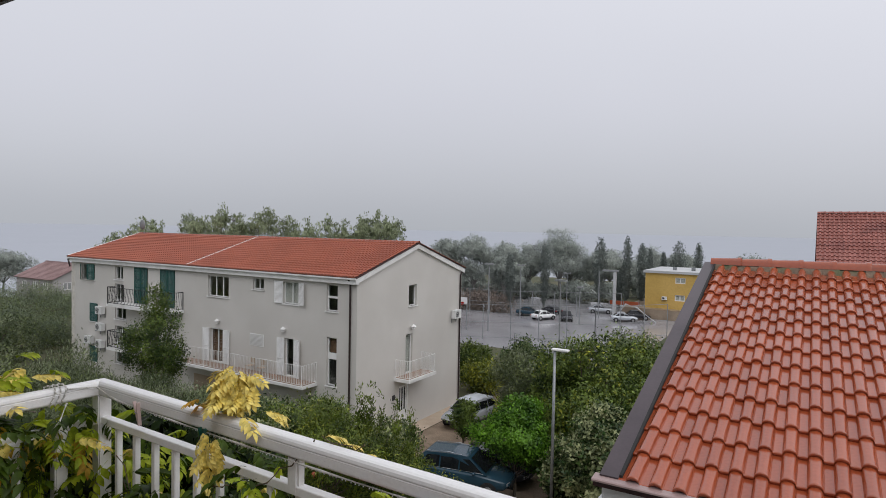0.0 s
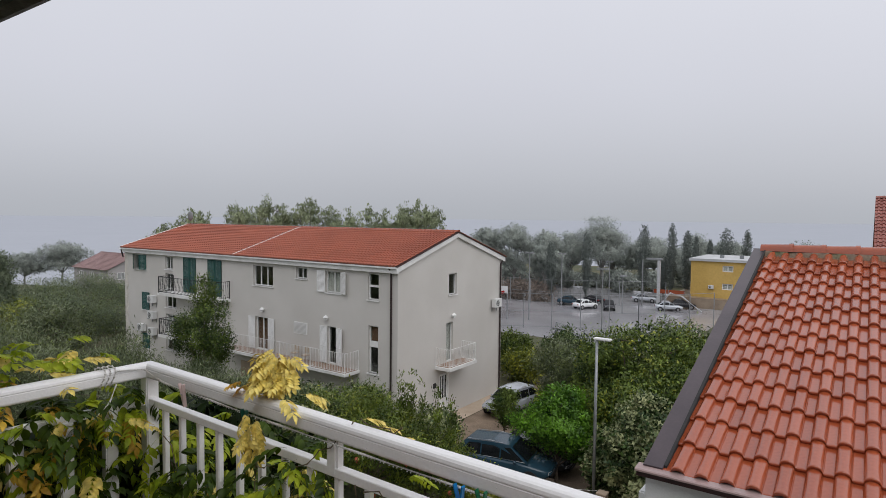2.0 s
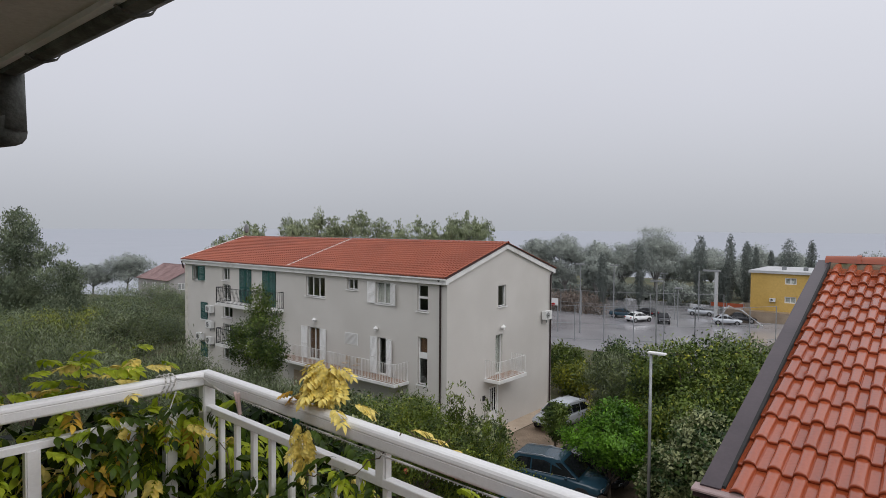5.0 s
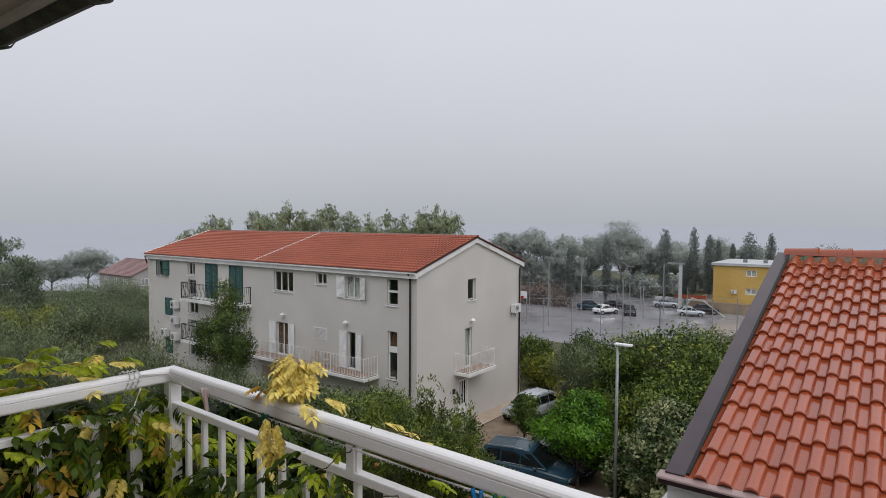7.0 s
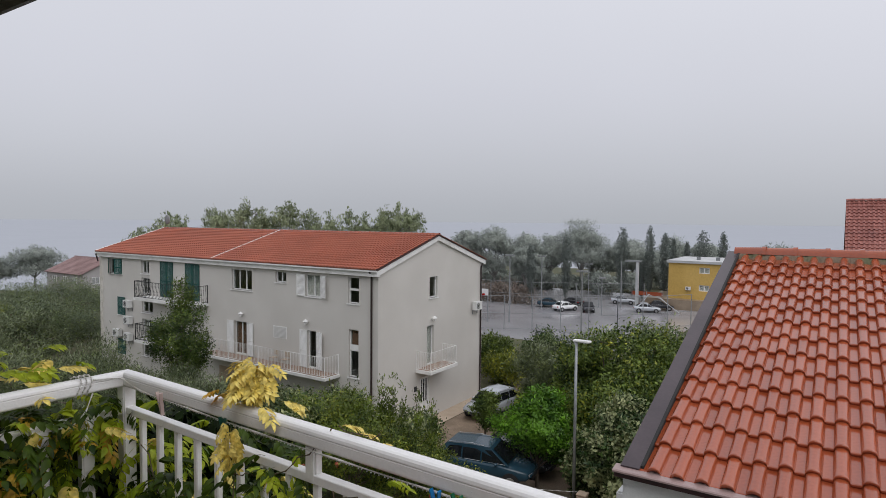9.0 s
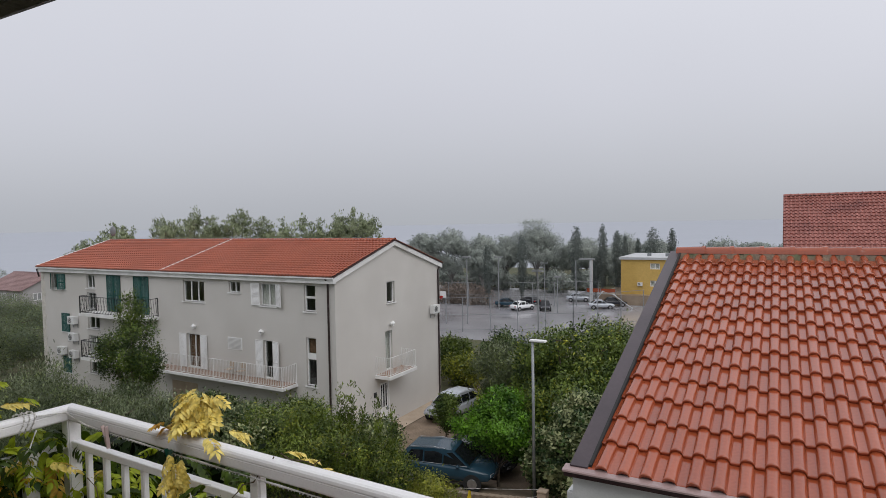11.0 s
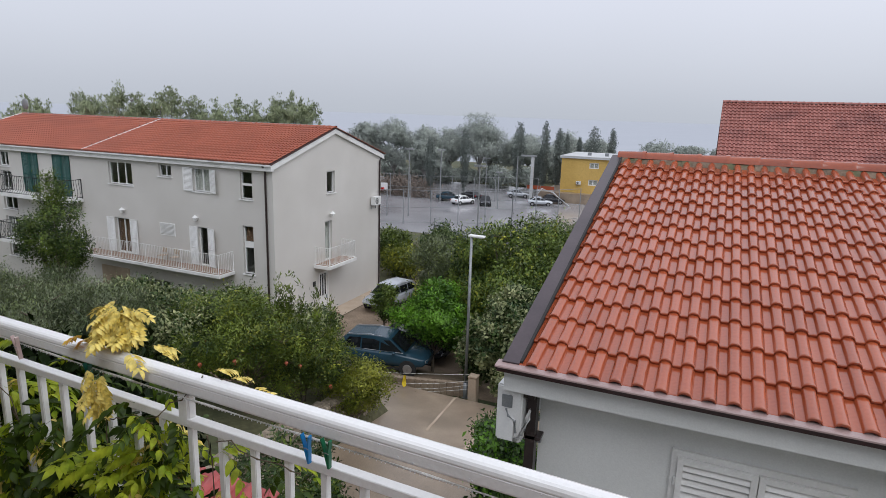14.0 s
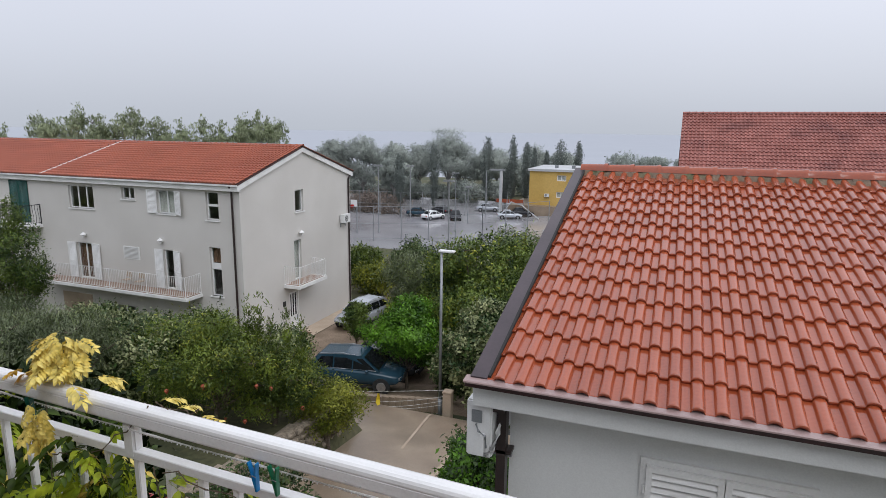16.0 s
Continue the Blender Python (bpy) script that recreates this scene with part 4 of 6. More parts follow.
part("lower_rail", rail_run([(-0.014, -0.010), (-0.012, -0.012), (0.012, -0.012), (0.014, -0.010), (0.014, 0.010), (0.012, 0.012), (-0.012, 0.012), (-0.014, 0.010)], run, 10.678), paint_white, terrace)
part("bottom_rail", rail_run([(-0.02, -0.015), (0.02, -0.015), (0.02, 0.015), (-0.02, 0.015)], run, 9.95), paint_white, terrace)
part("post", Form().soft(RX - 0.022, RX + 0.022, RY - 0.022, RY + 0.022, 9.83, 10.765, 0.004), paint_white, terrace)
for x in (19.3, 20.3, 21.3, 22.3):
    part("bracket", Form().soft(x - 0.02, x + 0.02, RY - 0.015, RY + 0.015, 10.668, 10.765, 0.006), paint_white, terrace)
for y in (-24.85, -25.85):
    part("bracket", Form().soft(RX - 0.015, RX + 0.015, y - 0.02, y + 0.02, 10.668, 10.765, 0.006), paint_white, terrace)
bal = Form().soft(-0.009, 0.009, -0.009, 0.009, -0.73, 0.0, 0.002).mesh("baluster")
bal.materials.append(paint_white)
spots = [(RX + 0.106 * (i + 1), RY) for i in range(40)] + [(RX, RY - 0.135 * (i + 1)) for i in range(18)]
for x, y in spots:
    ob = new("baluster", bal)
    ob.parent, ob.location = terrace, Vector((x, y, 10.67)) - Vector(ORIGIN[terrace.name])
    if x == RX:
        ob.scale = (2.2, 2.2, 1)
# floor out of view, made brown to cut light bounced onto the rail
part("slab", Form().box(RX - 0.1, 24.5, -27.5, RY + 0.1, 9.6, 9.83), deck_brown, thing("balcony_floor", (20, -25, 9.6), "unseen balcony floor slab, brown to cut bounced light", "balcony", kind="structure"))

# cord along the rail, its knot at the corner, hanging drops
cord_pts = [(RX + 0.025, RY - 0.12, RZ + 0.02), (RX + 0.03, RY - 0.032, RZ + 0.008)] + [(RX + 0.15 + i * 0.3, RY - 0.030, RZ - 0.016 - 0.003 * i - 0.004 * math.sin(i * 0.9)) for i in range(20)]
cord = thing("washing_line", (RX, RY, 10.7), "thin white cord strung along the white railing", "cord")
part("line", Form().path(cord_pts, 0.0032, 6), rope_mat, cord)
knot = Form()
for k in range(3):
    y = RY - 0.13 - k * 0.016
    knot.path([(RX + 0.029 * math.cos(a), y + 0.008 * math.sin(2 * a), RZ + 0.002 + 0.033 * math.sin(a)) for a in [2 * math.pi * i / 14 for i in range(15)]], 0.0035, 6)
knot.path([(RX + 0.042, RY - 0.13, RZ - 0.02), (RX + 0.06, RY - 0.16, RZ - 0.07), (RX + 0.05, RY - 0.21, RZ - 0.12)], 0.003, 6)
part("knot", knot, rope_mat, cord)
drops = Form()
rng = random.Random(5)
for a, b in zip(cord_pts[2:], cord_pts[3:]):
    for i in range(22):
        p = Vector(a).lerp(Vector(b), (i + rng.random() * 0.6) / 22)
        r = rng.uniform(0.0010, 0.0019)
        drops.ball((p.x, p.y, p.z - 0.0042), r, r, r * 1.15, 6, 4)
for i in range(170):
    x = rng.uniform(RX, 22.5)
    r = rng.uniform(0.0015, 0.0032)
    drops.ball((x, RY - 0.0195 - rng.uniform(0, 0.002), RZ + rng.uniform(-0.02, 0.005)), r, r * 0.7, r, 6, 4)
ob = part("raindrops", drops, drop_clear, cord, "clear raindrops", smooth=True)
ob["kind"] = "stuff"


def clothes_peg(x, material, label, tilt, drop=0.0):
    """Two plastic legs on a wire spring, gripping the cord."""
    z = 10.738 - drop
    ob = thing("clothes_peg", (x, RY - 0.033, z), label, "clothes peg", "pegs on the railing cord")
    for s in (-1, 1):
        f = Form()
        prof = [(0.002, -0.042), (0.006, -0.042), (0.007, -0.01), (0.0065, 0.005), (0.0095, 0.032), (0.0065, 0.034), (0.0035, 0.006), (0.0025, -0.01)]
        f.prism(prof, lambda u, v, e: (x + s * u * math.cos(tilt) + v * math.sin(0.1 * s), RY - 0.035 + (e - 0.5) * 0.011 - v * 0.15, z + v))
        part("leg", f, material, ob)
    part("spring", Form().path([(x - 0.008, RY - 0.042, z), (x, RY - 0.044, z + 0.003), (x + 0.008, RY - 0.042, z)], 0.0013, 5), galvanised, ob)
    return ob


clothes_peg(18.64, peg_pale, "faded pale pink clothes peg on the white cord", 0.1, -0.02)
clothes_peg(18.97, peg_dark, "dark green plastic clothes peg beside yellow leaves", 0.1, -0.005)
clothes_peg(19.715, peg_blue, "bright blue plastic clothes peg on the white cord", 0.15)
clothes_peg(19.77, peg_green, "bright green plastic clothes peg on the white cord", 0.0, -0.004)

# own eaves overhead: soffit, gutter and rainwater head
eaves = thing("own_eaves", (18, -24.5, 12.2), "weathered grey soffit with mossy gutter overhead", "roof edge")
EZ, EY, EX = 12.335, -23.80, 15.55
part("soffit", Form().box(EX + 0.2, 18.7, -28.5, EY - 0.02, EZ, EZ + 0.12), soffit_grey, eaves)
# unseen slab behind the camera, added to shade the railing's near side
part("soffit", Form().box(18.7, 25.5, -28.5, -25.35, EZ, EZ + 0.12), soffit_grey, eaves)
part("fascia_strip", Form().box(EX + 0.2, 18.7, EY - 0.02, EY + 0.02, EZ - 0.03, EZ + 0.1), trim_white, eaves)
part("gutter", Form().prism([(EY + 0.02, EZ - 0.02), (EY + 0.03, EZ - 0.05), (EY + 0.09, EZ - 0.06), (EY + 0.15, EZ - 0.03), (EY + 0.16, EZ + 0.06), (EY + 0.02, EZ + 0.06)], lambda u, v, e: (EX + 3.1 * e, u, v)), mossy_metal, eaves)
for x in (16.35, 17.55):
    part("gutter_bracket", Form().prism([(EY, EZ - 0.035), (EY + 0.03, EZ - 0.062), (EY + 0.09, EZ - 0.072), (EY + 0.16, EZ - 0.042), (EY + 0.185, EZ + 0.0), (EY + 0.16, EZ - 0.03), (EY + 0.09, EZ - 0.06), (EY + 0.03, EZ - 0.05)], lambda u, v, e: (x + 0.03 * e, u, v)), mossy_metal, eaves)
part("rainwater_pipe", Form().tube((EX + 0.16, EY + 0.08, EZ), (EX + 0.18, EY + 0.08, EZ - 0.40), 0.10, 0.105, 14), mossy_metal, eaves, smooth=True)
part("pipe_elbow", Form().tube((EX + 0.26, EY + 0.08, EZ - 0.40), (EX - 0.5, EY - 0.15, EZ - 0.42), 0.10, 0.10, 14), mossy_metal, eaves, smooth=True)
lone("own_wall", Form().box(16.4, 26, -28.6, -28.3, 0, 12.3).box(16.4, 16.7, -28.3, -27.3, 0, 12.3), render_white, "plain plastered wall behind the balcony", kind="structure")
lone("own_lower_wall", Form().box(18.6, 24.4, -27.3, -24.2, 0.5, 9.6), render_white, "plain plastered wall under the balcony", kind="structure")

# small red sheet roof and a rubble wall down in the garden
lean = thing("garden_shed", (16.5, -21.4, 3), "low garden shed with red tiled roof under the vine", "shed")
part("shed_wall", Form().box(14.6, 18.0, -23.2, -21.95, 3.0, 7.87), render_grey, lean)
shed_up = Vector((0, 1.85, 0.72)).normalized()
v, f = tile_strip(20, 6, 0.18, 0.335, 0.035, 0.025, 12)
part("tiled_roof", fast_mesh("tiled_roof", on_slope(v, (14.2, -23.6, 7.92), (1, 0, 0), shed_up) - np.array(ORIGIN[lean.name]), f), red_sheet, lean, "ribbed red tile roof")["kind"] = "stuff"

# ---- street lamp, pillar, cables, cloth ----
lx, ly = 12.5, -3.85
lz = height(lx, ly)
lamp = thing("street_lamp", (lx, ly, lz), "grey galvanised street lamp with flat white head", "street lamp")
part("pole", Form().tube((lx, ly, lz - 0.3), (lx, ly, lz + 0.7), 0.085, 0.085, 14).tube((lx, ly, lz + 0.7), (lx, ly, 6.95), 0.062, 0.05, 14), galvanised, lamp, smooth=True)
part("base_plate", Form().soft(lx - 0.15, lx + 0.15, ly - 0.15, ly + 0.15, lz, lz + 0.03, 0.005), galvanised, lamp)
lhead = part("lamp_head", Form().soft(lx - 0.12, lx + 0.52, ly - 0.09, ly + 0.17, 6.93, 7.0, 0.02), trim_white, lamp, "flat pale lamp head")
part("lamp_lens", Form().box(lx + 0.1, lx + 0.46, ly - 0.05, ly + 0.12, 6.918, 6.93), head_lens, lhead)
px, py = 12.95, -4.15
pz = height(px, py)
pillar = thing("gate_pillar", (px, py, pz), "short worn concrete gate pillar beside the lane", "pillar")
part("shaft", Form().soft(px - 0.17, px + 0.17, py - 0.17, py + 0.17, pz - 0.3, pz + 1.05, 0.02), paving, pillar)
part("cap", Form().soft(px - 0.19, px + 0.19, py - 0.19, py + 0.19, pz + 1.05, pz + 1.11, 0.015), paving, pillar)
cables = thing("rope_barrier", (10.5, -5, 1.0), "slack pale cords strung across the yard entrance", "cord")
for k, (za, zb, sag) in enumerate(((1.45, 1.15, 0.05), (1.2, 0.85, 0.28), (1.05, 0.75, 0.4), (0.9, 0.7, 0.36))):
    pts = []
    for i in range(15):
        s = i / 14
        pts.append((px - 0.2 + (8.6 - px) * s, py + 0.0 + (-5.3 - py) * s - 0.05 * k, pz + za + (zb - za) * s * 1.0 - sag * 4 * s * (1 - s) * 0.6 - 0.35))
    part("strand", Form().path(pts, 0.012, 5), rope_mat, cables)
flag = thing("warning_cloth", (10.4, -5.2, 0.9), "yellow cloth marker hanging from the cord", "cloth")
part("cloth", Form().add([(10.36, -5.1, 1.35), (10.46, -5.12, 1.35), (10.52, -5.2, 0.95), (10.42, -5.25, 0.9), (10.3, -5.16, 0.98), (10.42, -5.05, 1.15)], [(0, 1, 5), (1, 2, 3, 5), (0, 5, 3, 4)]), yellow_cloth, flag)

# rubble retaining wall of the garden terrace
garden_wall = thing("rubble_wall", (10.7, -12, 1.0), "low brown rubble stone retaining wall", "wall", kind="structure")
rng = random.Random(11)
stones = []
for k in range(6):
    f = Form()
    f.ball((0, 0, 0), 0.16, 0.24, 0.13, 7, 5)
    f.v = [(x * rng.uniform(0.8, 1.15), y * rng.uniform(0.8, 1.15), z * rng.uniform(0.8, 1.15)) for x, y, z in f.v]
    m = f.mesh("stone")
    m.materials.append(stone_wall)
    stones.append(m)
core = Form()
for y in span(-20, -8.0, 1.0)[:-1]:
    core.box(10.45, 10.75, y, y + 1.0, height(11.3, y) - 0.5, height(11.3, y) + 1.35)
part("core", core, stone_wall, garden_wall)
y = -20.0
while y < -7.9:
    for row in range(6):
        ob = new("stone", rng.choice(stones))
        ob.parent = garden_wall
        ob.location = Vector((10.74 + rng.uniform(-0.03, 0.04), y + (0.2 if row % 2 else 0), height(11.3, y) + 0.1 + row * 0.235)) - Vector(ORIGIN[garden_wall.name])
        ob.rotation_euler = (rng.uniform(-0.3, 0.3), rng.uniform(-0.2, 0.2), rng.uniform(-0.2, 0.2))
    y += 0.42
lone("lane_kerb", Form().add([(x, y, z) for y in (-10.4, -8.35) for x, z in ((14.6, 0.8), (14.85, 0.8), (14.85, height(14.7, y) + 0.3), (14.6, height(14.7, y) + 0.3))], [(0, 1, 2, 3), (4, 5, 6, 7), (0, 4, 5, 1), (1, 5, 6, 2), (2, 6, 7, 3), (3, 7, 4, 0)]), paving, "pale concrete coping beside the lane", kind="structure")


# ---- cars ----
def car(at, yaw, length, width, tall, paint, label, estate=True):
    """A car, nose along +x before it is turned: lofted body, glasshouse, panes, wheels, lamps."""
    ob = thing("car", (0, 0, 0), label, "car", "parked cars")
    h, hw_, ln = tall, width / 2, length
    body = Form()
    secs = [(-0.5, 0.36, 0.50, 0.80), (-0.485, 0.25, 0.62, 0.93), (-0.40, 0.19, 0.63, 0.99), (-0.15, 0.18, 0.62, 1.0), (0.12, 0.18, 0.60, 1.0), (0.20, 0.18, 0.60, 0.99), (0.36, 0.19, 0.555, 0.97), (0.455, 0.22, 0.49, 0.88), (0.495, 0.30, 0.42, 0.70)]
    k = 12
    for s, lo, hi, w in secs:
        x = s * ln
        ring = [(-w, lo + 0.08), (-w, (lo + hi) / 2), (-w * 0.985, hi - 0.05), (-w * 0.90, hi), (-w * 0.45, hi + 0.015), (0, hi + 0.02)]
        ring = ring + [(-u, v) for u, v in ring[-2::-1]] + [(w * 0.85, lo)]
        body.v += [(x, u * hw_, v * h) for u, v in ring[:k]]
    n = 12
    for i in range(len(secs) - 1):
        body.f += [(i * n + j, i * n + (j + 1) % n, (i + 1) * n + (j + 1) % n, (i + 1) * n + j) for j in range(n)]
    body.f += [tuple(range(n)), tuple(range((len(secs) - 1) * n, len(secs) * n))]
    b = part("body", body, paint, ob, smooth=True)
    e = -0.47 if estate else -0.40
    roof_back = -0.36 if estate else -0.24
    base, brow = (0.285, 0.09) if estate else (0.235, 0.02)
    cab = Form()
    outline = [(e, 0.60, 0.90), (roof_back, 0.955, 0.70), (-0.10, 1.0, 0.72), (brow, 0.985, 0.71), (base, 0.60, 0.90)]
    cab.v = [(s * ln, sg * w * hw_, z * h) for sg in (-1, 1) for s, z, w in outline]
    cab.f = [(0, 1, 6, 5), (1, 2, 7, 6), (2, 3, 8, 7), (3, 4, 9, 8), (0, 4, 3, 2, 1), (5, 6, 7, 8, 9)]
    part("cabin", cab, paint, ob)
    for sg in (-1, 1):
        def side(s, z):
            w = 0.90 + (0.71 - 0.90) * (z - 0.60) / 0.39
            return (s * ln, sg * (w * hw_ + 0.006), z * h)
        for a0, a1, b0, b1 in ((e + 0.06, roof_back + 0.035, -0.20, -0.20), (-0.185, -0.185, 0.0, 0.0), (0.015, 0.015, base - 0.04, brow + 0.015)):
            part("side_window", Form().add([side(a0, 0.645), side(b0, 0.645), side(b1, 0.925), side(a1, 0.905)], [(0, 1, 2, 3)]), car_glass, ob)
        part("roof_rail", Form().path([((roof_back + 0.02) * ln, sg * 0.66 * hw_, 0.985 * h), (-0.1 * ln, sg * 0.67 * hw_, 1.03 * h), (0.02 * ln, sg * 0.66 * hw_, 1.0 * h)], 0.018), rim_metal, ob)
        part("window_trim", Form().path([side(e + 0.055, 0.632), side(-0.1, 0.632), side(base - 0.03, 0.632)], 0.014), rim_metal, ob)
        part("mirror", Form().ball((0.17 * ln, sg * (hw_ + 0.06), 0.64 * h), 0.08, 0.1, 0.07, 8, 5), paint, ob, smooth=True)
        part("headlight", Form().add([(0.478 * ln, sg * 0.78 * hw_, 0.46 * h), (0.494 * ln, sg * 0.45 * hw_, 0.45 * h), (0.494 * ln, sg * 0.45 * hw_, 0.39 * h), (0.482 * ln, sg * 0.82 * hw_, 0.40 * h)], [(0, 1, 2, 3)]), head_lens, b)
        part("tail_light", Form().box(-0.502 * ln, -0.47 * ln, min(sg * 0.62, sg * 0.9) * hw_, max(sg * 0.62, sg * 0.9) * hw_, 0.46 * h, 0.56 * h), tail_red, b)
        for s in (-0.31, 0.31):
            x, r = s * ln, 0.215 * h
            wy = sg * (hw_ - 0.1)
            wheel = part("wheel", Form().tube((x, wy - 0.11, r), (x, wy + 0.11, r), r, r, 20), rubber, ob)
            part("rim", Form().tube((x, wy + sg * 0.09, r), (x, wy + sg * 0.118, r), r * 0.66, r * 0.6, 14), rim_metal, wheel)
            part("arch", Form().tube((x, wy - 0.08, r), (x, wy + sg * 0.1, r), r * 1.14, r * 1.14, 18), rubber, ob)
        part("door_handle", Form().soft(-0.14 * ln, -0.09 * ln, min(sg * hw_, sg * (hw_ + 0.03)), max(sg * hw_, sg * (hw_ + 0.03)), 0.53 * h, 0.55 * h, 0.004), paint, ob)
        part("sill_trim", Form().box(-0.22 * ln, 0.22 * ln, min(sg * hw_ * 0.95, sg * (hw_ + 0.012)), max(sg * hw_ * 0.95, sg * (hw_ + 0.012)), 0.17 * h, 0.215 * h), rubber, ob)
    part("windscreen", Form().add([((base - 0.013) * ln, -0.78 * hw_, 0.645 * h), ((base - 0.013) * ln, 0.78 * hw_, 0.645 * h), ((brow + 0.026) * ln, 0.64 * hw_, 0.955 * h), ((brow + 0.026) * ln, -0.64 * hw_, 0.955 * h)], [(0, 1, 2, 3)]), car_glass, ob)
    part("rear_window", Form().add([((e + 0.018) * ln, -0.76 * hw_, 0.67 * h), ((e + 0.018) * ln, 0.76 * hw_, 0.67 * h), ((roof_back - 0.012) * ln, 0.64 * hw_, 0.915 * h), ((roof_back - 0.012) * ln, -0.64 * hw_, 0.915 * h)], [(0, 1, 2, 3)]), car_glass, ob)
    for c in [q for q in ob.children if q.name.startswith(("windscreen", "rear_window"))]:
        c.location.z += 0.012
        c.location.x += 0.02 if c.name.startswith("wind") else -0.02
    part("grille", Form().box(0.49 * ln, 0.499 * ln, -0.4 * hw_, 0.4 * hw_, 0.27 * h, 0.38 * h), rubber, b)
    ob.matrix_basis = pose(at[0], at[1], at[2], 0, 0, yaw)
    return ob


car((7.85, -2.15, height(8.0, -2.4) + 0.03), 10, 4.4, 1.84, 1.62, car_blue, "dark blue compact sport utility car with silver roof rails")
car((7.5, 1.0, height(8.2, 0.9) + 0.03), 2, 4.3, 1.78, 1.5, car_black, "black car parked behind the dark blue one", False)
car((2.75, 7.8, height(3.0, 8.0) + 0.03), -98, 4.2, 1.76, 1.5, car_silver, "silver car parked by the gable wall under leaves")
car((5.3, -6.4, height(5.3, -6.4) + 0.03), 10, 4.1, 1.74, 1.5, car_silver, "silver car half hidden behind the pomegranate bushes", False)
for x, y, yaw, paint, label in ((-15.9, 66.6, 62, car_white, "white car on the wet car park"), (-19.5, 69.0, 14, car_blue, "dark blue car on the wet car park"), (-17.2, 73.4, 150, car_black, "black car on the wet car park"),
                                (-10.7, 80.3, 15, car_silver, "silver car along the far road"), (-12.5, 67.9, -68, car_black, "dark grey car on the wet car park"), (-4.6, 72.6, 20, car_silver, "grey car beside the site fence"),
                                (-3.5, 76.5, 20, car_black, "dark car beside the ochre building")):
    car((x, y, -2.96), yaw, 4.2, 1.75, 1.5, paint, label, False)


# ---- plants ----
def leaf_cloud(rng, lobes, count, size, cluster, per, narrow=0.45, droop=0.0, shell=0.6):
    """Leaves in small sprays over lobes (x, y, z, rx, ry, rz); each leaf two triangles folded on its midrib."""
    lobes = np.array(lobes, float)
    vol = lobes[:, 3] * lobes[:, 4] * lobes[:, 5]
    area = vol ** (2 / 3)
    size = size * 1.1
    n_sprays = max(1, int(count * 0.72) // per)
    which = rng.choice(len(lobes), n_sprays, p=area / area.sum())
    d = rng.normal(size=(n_sprays, 3))
    d /= np.linalg.norm(d, axis=1, keepdims=True)
    r = shell + (1 - shell) * rng.random(n_sprays) ** 0.6 + 0.10 * rng.normal(size=n_sprays)
    bump = 1 + 0.16 * np.sin(d[:, 0] * 5 + which) * np.sin(d[:, 1] * 6 + 2 * which) + 0.12 * np.sin(d[:, 2] * 9 + which)
    centre = lobes[which, :3] + d * (r * bump)[:, None] * lobes[which, 3:]
    idx = np.repeat(np.arange(n_sprays), per)
    n = len(idx)
    out = d[idx]
    pos = centre[idx] + rng.normal(size=(n, 3)) * cluster
    way = rng.normal(size=(n, 3)) * 0.7 + out * 0.35
    way[:, 2] -= droop
    way /= np.linalg.norm(way, axis=1, keepdims=True)
    face = rng.normal(size=(n, 3)) * 0.35 + out
    face[:, 2] += 0.35
    sidew = np.cross(way, face)
    sidew /= np.linalg.norm(sidew, axis=1, keepdims=True) + 1e-9
    up = np.cross(sidew, way)
    s = size * rng.uniform(0.6, 1.3, n)[:, None]
    w = s * narrow * 0.5
    base, tip = pos, pos + way * s
    mid = pos + way * s * 0.5 + up * s * 0.08
    v = np.stack([base, mid + sidew * w, tip, mid - sidew * w], 1).reshape(-1, 3)
    whole = centre[idx] - lobes[:, :3].mean(0)
    whole /= np.linalg.norm(whole, axis=1, keepdims=True) + 1e-9
    swell = out * 0.8 + whole * 0.5 + rng.normal(size=(n, 3)) * 0.28
    swell /= np.linalg.norm(swell, axis=1, keepdims=True)
    faces = np.arange(n * 4).reshape(-1, 4)
    turned = (up * swell).sum(1) < 0
    swell = swell + up * np.where(turned, -0.35, 0.35)[:, None]
    swell /= np.linalg.norm(swell, axis=1, keepdims=True)
    faces[turned] = faces[turned][:, ::-1]
    return v, faces, np.repeat(swell, 4, axis=0)


def leaf_mesh(name, v, f, swell):
    """Leaves shaded as the rounded mass that they make up."""
    me = fast_mesh(name, v, f)
    me.polygons.foreach_set("use_smooth", np.ones(len(f), bool))
    me.attributes.new("custom_normal", "FLOAT_VECTOR", "POINT").data.foreach_set("vector", np.ascontiguousarray(swell, np.float32).ravel())
    return me


